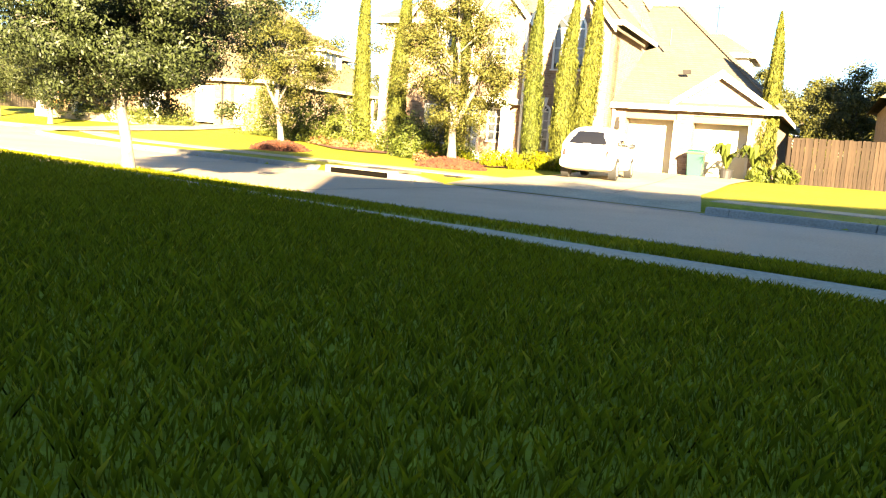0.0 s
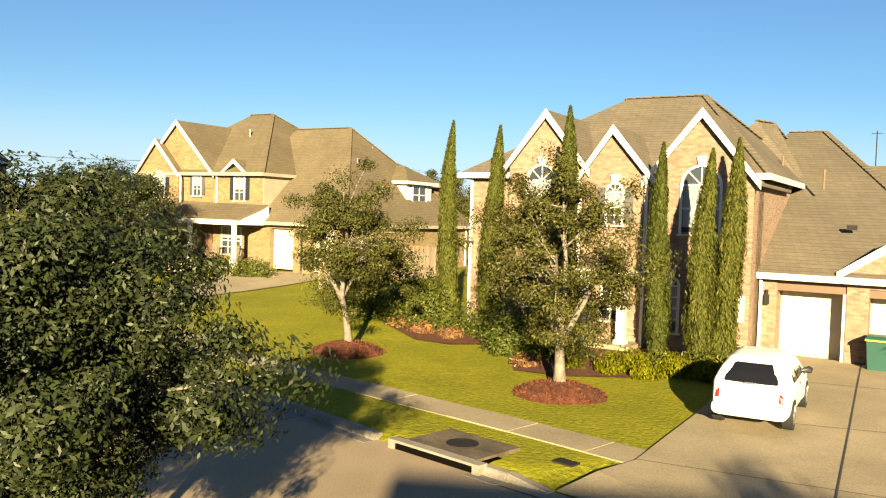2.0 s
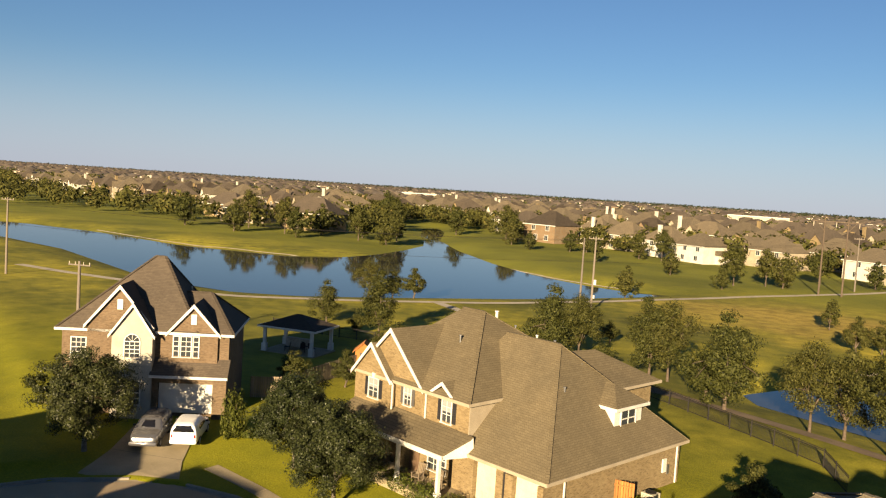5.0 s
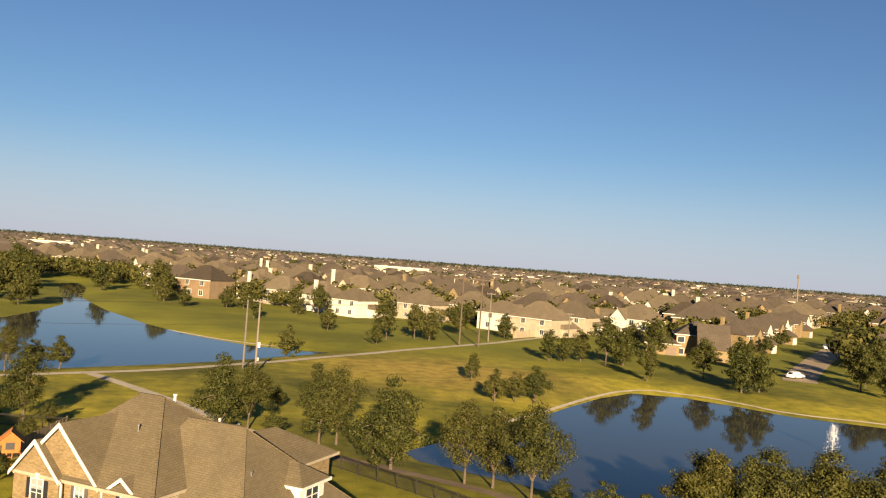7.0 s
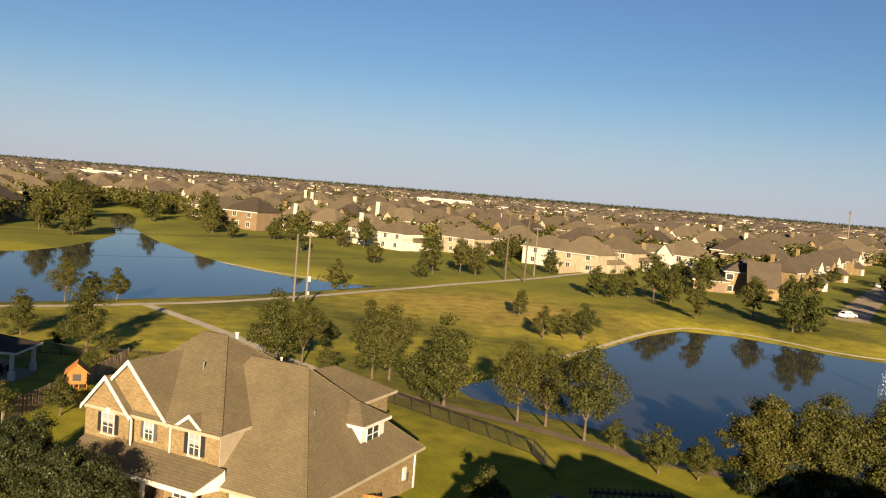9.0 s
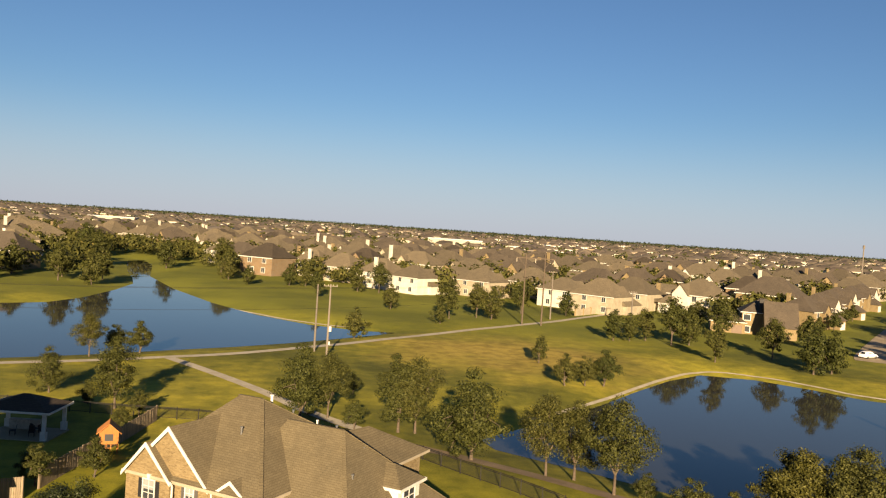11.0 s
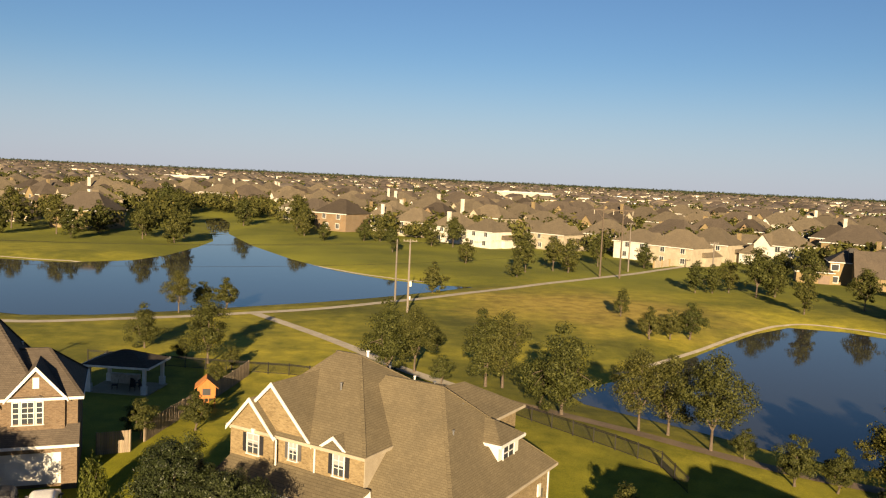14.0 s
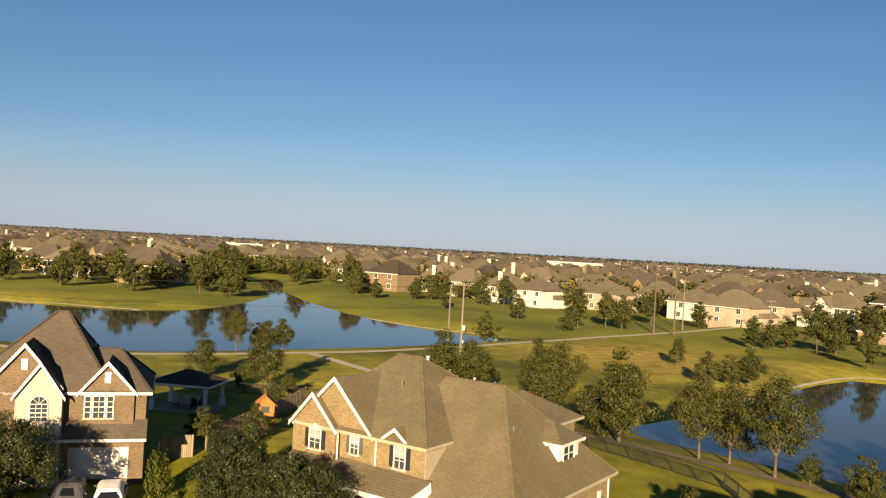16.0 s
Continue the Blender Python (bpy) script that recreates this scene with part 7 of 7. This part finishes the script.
# those whose place shows
_told = ((-112, 304, 5, 160, 1.25), (-150, 352, 3, 170, 1.0), (-136, 338, 2, 150, 1.0), (-98, 316, 1, 165, 1.0), (-82, 300, 6, 160, 1.0), (-64, 284, 1, 155, 1.0), (-51, 273, 3, 150, 1.0), (-40, 297, 4, 150, 1.1), (-30, 281, 0, 150, 1.0),
         (-14, 294, 6, 150, 1.0), (-3, 266, 3, 148, 1.0), (8, 256, 6, 148, 1.0), (19, 279, 6, 150, 1.0), (31, 300, 4, 150, 1.0), (66, 262, 9, 50, 0.95), (76, 284, 8, 52, 0.95), (85, 305, 9, 52, 1.0), (95, 330, 8, 55, 1.0), (107, 354, 9, 55, 1.0), (119, 380, 8, 55, 1.0), (47, 330, 3, 150, 1.0),
         (-178, 246, 2, 190, 1.15), (-196, 268, 0, 190, 1.0), (-214, 300, 1, 180, 1.0), (-232, 384, 3, 180, 1.0), (-215, 252, 6, 190, 1.0), (-240, 270, 2, 190, 1.0), (106, 246, 8, 235, 1.0), (117, 270, 9, 235, 1.0), (128, 294, 8, 235, 1.0))
_taken = [(46, 228), (40, 230)]


def place_house(k, x, y, turn, s):
    m = pose(x, y, z_at(x, y) if y < 400 else PARK_Z, 0, 0, turn)
    o = copy_thing(_proto[k], m)
    o.scale = (s, s, s)
    _taken.append((x, y))


for _x, _y, _k, _t, _s in _told:
    place_house(_k, _x, _y, _t, _s)
_rng = random.Random(8)


def free_spot(x, y, gap):
    if y < 225 and -150 < x < 100:
        return False
    if any(abs(x - a) < gap and abs(y - b) < gap and math.hypot(x - a, y - b) < gap for a, b in _taken):
        return False
    px, py = np.array([x]), np.array([y])
    if outline_distance(px, py, LAKE_WEST)[0] < 42 or outline_distance(px, py, LAKE_EAST)[0] < 70:
        return False
    # open grass between the ponds and the houses, the trail corridor, and the street on the right
    if -150 < x < 10 and y < 262 + 0.35 * abs(x + 30):
        return False
    if abs((x - 81) - (y - 241) * 0.44) < 15 and y < 540:
        return False
    return True


_lanes = []
for _row in range(11):
    _base = 262 + 27 * _row
    for _col in range(-27, 12):
        _x = _col * 20.5 + _rng.uniform(-2.5, 2.5) + (_row % 2) * 6
        _y = _base + 0.22 * abs(_x) * (1 if _x < 0 else 0.4) + _rng.uniform(-4, 4) + 12 * math.sin(_x * 0.02 + _row)
        if (_col >= -16 or _row < 5) and free_spot(_x, _y, 18.5) and -1.12 < math.atan2(_x, _y) < 0.62:
            place_house(_rng.randrange(8), _x, _y, (150 if _row % 2 else -25) + _rng.uniform(-12, 12), _rng.uniform(1.05, 1.25))
for _p in _proto:
    for _c in list(_p.children_recursive):
        bpy.data.objects.remove(_c)
    bpy.data.objects.remove(_p)


def many_houses(seed):
    """Roofs and walls of the farther suburb, one joined mesh."""
    rng = np.random.default_rng(seed)
    xs, ys = [], []
    y = 575.0
    while y < 2500:
        gap = 24 + y * 0.006
        n = int(y * 2.5 / gap)
        x = (np.arange(n) - n * 0.72) * gap + rng.uniform(-6, 6, n)
        keep = rng.uniform(size=n) < 0.82
        xs.append(x[keep])
        ys.append(np.full(keep.sum(), y) + rng.uniform(-9, 9, keep.sum()))
        y += 27 + y * 0.012
    x, y = np.concatenate(xs), np.concatenate(ys)
    n = len(x)
    w, d, t = rng.uniform(7, 10.5, n), rng.uniform(6, 8.5, n), rng.uniform(-0.4, 0.4, n) + rng.integers(0, 2, n) * 1.57
    ze = rng.uniform(3.2, 6.0, n)
    zr = ze + rng.uniform(2.4, 4.2, n)
    lx = np.stack([-w, w, w, -w, -w, w, w, -w, -w * 0.45, w * 0.45, -w * 0.3, -w * 0.1, -w * 0.2], 1)
    ly = np.stack([-d, -d, d, d, -d, -d, d, d, d * 0, d * 0, -d - 0.4, -d - 0.4, -d * 0 - d - 0.4], 1)
    lz = np.stack([0 * w, 0 * w, 0 * w, 0 * w, ze, ze, ze, ze, zr, zr, ze, ze, ze], 1)
    c, s = np.cos(t)[:, None], np.sin(t)[:, None]
    v = np.stack([x[:, None] + lx * c - ly * s, y[:, None] + lx * s + ly * c, lz + 0.4], -1)[:, :10].reshape(-1, 3)
    i = np.arange(n)[:, None] * 10
    walls = np.concatenate([i + np.array([[a, b, b + 4, a + 4]]) for a, b in ((0, 1), (1, 2), (2, 3), (3, 0))])
    roofs = np.concatenate([i + np.array([q]) for q in ([4, 5, 9, 8], [6, 7, 8, 9], [5, 6, 9, 9], [7, 4, 8, 8])])
    return v, walls, roofs, n


def varied(name, tones, rough=0.9):
    m, nt, b = material(name, rough, 0, 0.2)
    r = nt.nodes.new("ShaderNodeNewGeometry").outputs["Random Per Island"]
    c = ramp(nt, r, [(k / max(1, len(tones) - 1), t) for k, t in enumerate(tones)])
    g = ramp(nt, noise_tex(nt, world_pos(nt), 0.4), [(0.3, (0.85, 0.85, 0.85)), (0.7, (1.12, 1.12, 1.12))])
    nt.links.new(mixed(nt, 1.0, c, g, "MULTIPLY"), b.inputs["Base Color"])
    return m


_v, _walls, _roofs, _n = many_houses(4)
_me = array_mesh("far_houses", _v, _walls, varied("far_walls", ((0.3, 0.22, 0.14), (0.34, 0.27, 0.18), (0.6, 0.57, 0.5), (0.45, 0.38, 0.29), (0.66, 0.63, 0.57), (0.52, 0.46, 0.37), (0.36, 0.28, 0.19))))
single("far_houses", _me, None, "walls of countless small distant suburban houses", "houses", kind="stuff")
_g = Geo()
_ng = len(_roofs) // 4
_q, _t3 = _roofs[: 2 * _ng], _roofs[2 * _ng:, :3]
_roof_mat = varied("far_roofs", ((0.077, 0.0609, 0.0494), (0.143, 0.115, 0.0806), (0.187, 0.149, 0.107), (0.11, 0.0839, 0.065), (0.165, 0.138, 0.108)))
single("far_roofs", array_mesh("far_roofs", _v, np.concatenate([_q[:, :3], _q[:, [0, 2, 3]], _t3]), _roof_mat), None, "brown roofs of countless small distant houses", "roofs", kind="stuff")


def many_trees(seed, count, lo, hi, size, quads, mat, name, label, spread=1.15):
    """A far wood: loose clumps of leaves, one joined mesh."""
    rng = np.random.default_rng(seed)
    y = lo * (hi / lo) ** rng.uniform(0, 1, count)
    a = rng.uniform(-spread, 0.66, count)
    x = y * np.tan(a)
    keep = np.ones(count, bool)
    for lake, gap in ((LAKE_WEST, 10), (LAKE_EAST, 40)):
        keep &= outline_distance(x, y, lake) > gap
    keep &= ~((x > -125) & (x < 20) & (y < 255)) & ~((y < 250) & (x > -20) & (x < 70))
    if _taken:
        t = np.array(_taken)
        near = np.min(np.hypot(x[:, None] - t[None, :, 0], y[:, None] - t[None, :, 1]), 1)
        keep &= near > 8.8
    keep &= ~((x > -150) & (x < 12) & (y < 268 + 0.35 * np.abs(x + 30))) & ~((y < 430) & ((x - 81) - (y - 241) * 0.44 > -25) & ((x - 81) - (y - 241) * 0.44 < 6))
    beyond = (x - 0.5) - (y - 238.5) * 0.529
    keep &= ~((x < -95) & (y < 330) & (rng.uniform(size=count) < 0.72)) & ~((y < 352) & (beyond > -7) & (beyond < 30))
    x, y = x[keep], y[keep]
    n = len(x)
    h = size * rng.uniform(0.55, 1.25, n)
    d = rng.normal(size=(n, quads, 3))
    d /= np.linalg.norm(d, axis=2, keepdims=True)
    r = rng.uniform(0.5, 1.0, (n, quads, 1))
    pts = d * r * (h[:, None, None] * np.array([0.52, 0.52, 0.42]))
    pts[:, :, 2] += h[:, None] * 0.55
    pts[:, :, 0] += x[:, None]
    pts[:, :, 1] += y[:, None]
    pts[:, :, 2] += 0.5
    v, f = leaf_quads(pts.reshape(-1, 3), np.repeat(h, quads) * (1.0 / math.sqrt(quads) if quads > 20 else 0.2) * rng.uniform(0.6, 1.3, n * quads), rng, 1.0, 0.0, d.reshape(-1, 3) + rng.normal(size=(n * quads, 3)) * 0.35)
    return single(name, array_mesh(name, v, f, mat), None, label, "trees", kind="stuff")


many_trees(50, 5000, 225, 620, 8.2, 110, MAT["far_leaf"], "street_trees", "green trees among the far houses")
many_trees(51, 12500, 560, 3500, 7.0, 13, MAT["far_leaf"], "far_trees", "green trees among distant roofs")
many_trees(52, 10500, 1800, 4500, 9, 9, MAT["woods"], "horizon_trees", "low dark woods along the horizon")


# long pale buildings far off, and a mast
def shed(x, y, w, d, h, turn, label):
    b = thing("warehouse", label, "building", pose(x, y, 0.5, 0, 0, turn))
    part("wall", Geo().box(-w / 2, w / 2, -d / 2, d / 2, -0.5, h), MAT["stucco"], b)
    part("roof", Geo().box(-w / 2 - 0.3, w / 2 + 0.3, -d / 2 - 0.3, d / 2 + 0.3, h, h + 0.5), MAT["white"], b)
    for k in range(int(w / 9)):
        part("door", Geo().box(-w / 2 + 4 + 9 * k, -w / 2 + 8 + 9 * k, -d / 2 - 0.1, -d / 2, -0.3, 4.2), MAT["siding"], b)


shed(-125, 905, 58, 30, 8.5, 8, "long white flat-roofed building far off")
shed(-520, 900, 50, 30, 8.0, 20, "long white flat-roofed building far off")
_m = thing("radio_mast", "thin grey radio mast above the roofs", "mast", pose(193, 607, 0.5))
part("shaft", Geo().tube([(0, 0, 0), (0, 0, 27)], [0.55, 0.35], 8), MAT["pole"], _m)
part("antenna", Geo().tube([(0, 0, 25.5), (0, 0, 28)], 0.75, 10), MAT["pole"], _m)


# tan boundary wall of the far houses
def boundary(pts, label):
    w = thing("boundary_wall", label, "wall", pose(0, 0, 0), kind="structure")
    for a, b in zip(pts, pts[1:]):
        n = max(1, round(math.dist(a, b) / 5))
        for k in range(n):
            p, q = [(a[0] + (b[0] - a[0]) * (k + j) / n, a[1] + (b[1] - a[1]) * (k + j) / n) for j in (0, 1)]
            part("panel", Geo().bar((*p, z_at(*p) + 0.85), (*q, z_at(*q) + 0.85), 0.12, 1.9), MAT["siding"], w)
            part("pier", Geo().box(p[0] - 0.25, p[0] + 0.25, p[1] - 0.25, p[1] + 0.25, z_at(*p) - 0.3, z_at(*p) + 2.1), MAT["brick_b"], w)


boundary([(0.5, 238.5), (20, 277), (40, 314), (60, 351)], "long tan fence panels behind the far houses")

# ---------- near grass ----------
_rn = np.random.default_rng(2)


def turf_points(n, x0, x1, y0, y1, keep):
    p = np.stack([_rn.uniform(x0, x1, n), _rn.uniform(y0, y1, n)], -1)
    p = p[keep(p[:, 0], p[:, 1])]
    rim = np.minimum(np.minimum(p[:, 0] - x0, x1 - p[:, 0]), np.minimum(p[:, 1] - y0, y1 - p[:, 1]))
    p = p[_rn.uniform(0, 1.6, len(p)) < rim + 0.05]
    return np.column_stack([p, land(p[:, 0], p[:, 1]) - 0.005])


_walk_line = smooth_line(WALK, 0.5)
_wl = np.array(resampled(_walk_line, 0.1))


def off_paving(x, y):
    d = outline_distance(x, y, ROAD)
    return (d > 0.06) & (np.min(np.hypot(x[:, None] - _wl[None, :, 0], y[:, None] - _wl[None, :, 1]), 1) > 0.5)


_patch = ((330000, -3.2, 8.8, 1.6, 10.0), (170000, -8.0, 11.0, 7.0, 17.5))
_pts = np.concatenate([turf_points(n, x0, x1, y0, y1, off_paving) for n, x0, x1, y0, y1 in _patch])
single("lawn_grass", blades_mesh("lawn_grass", _pts, 0.058, _rn, MAT["blade"], 0.0028), None, "long shaded green lawn grass blades", "grass", kind="stuff")
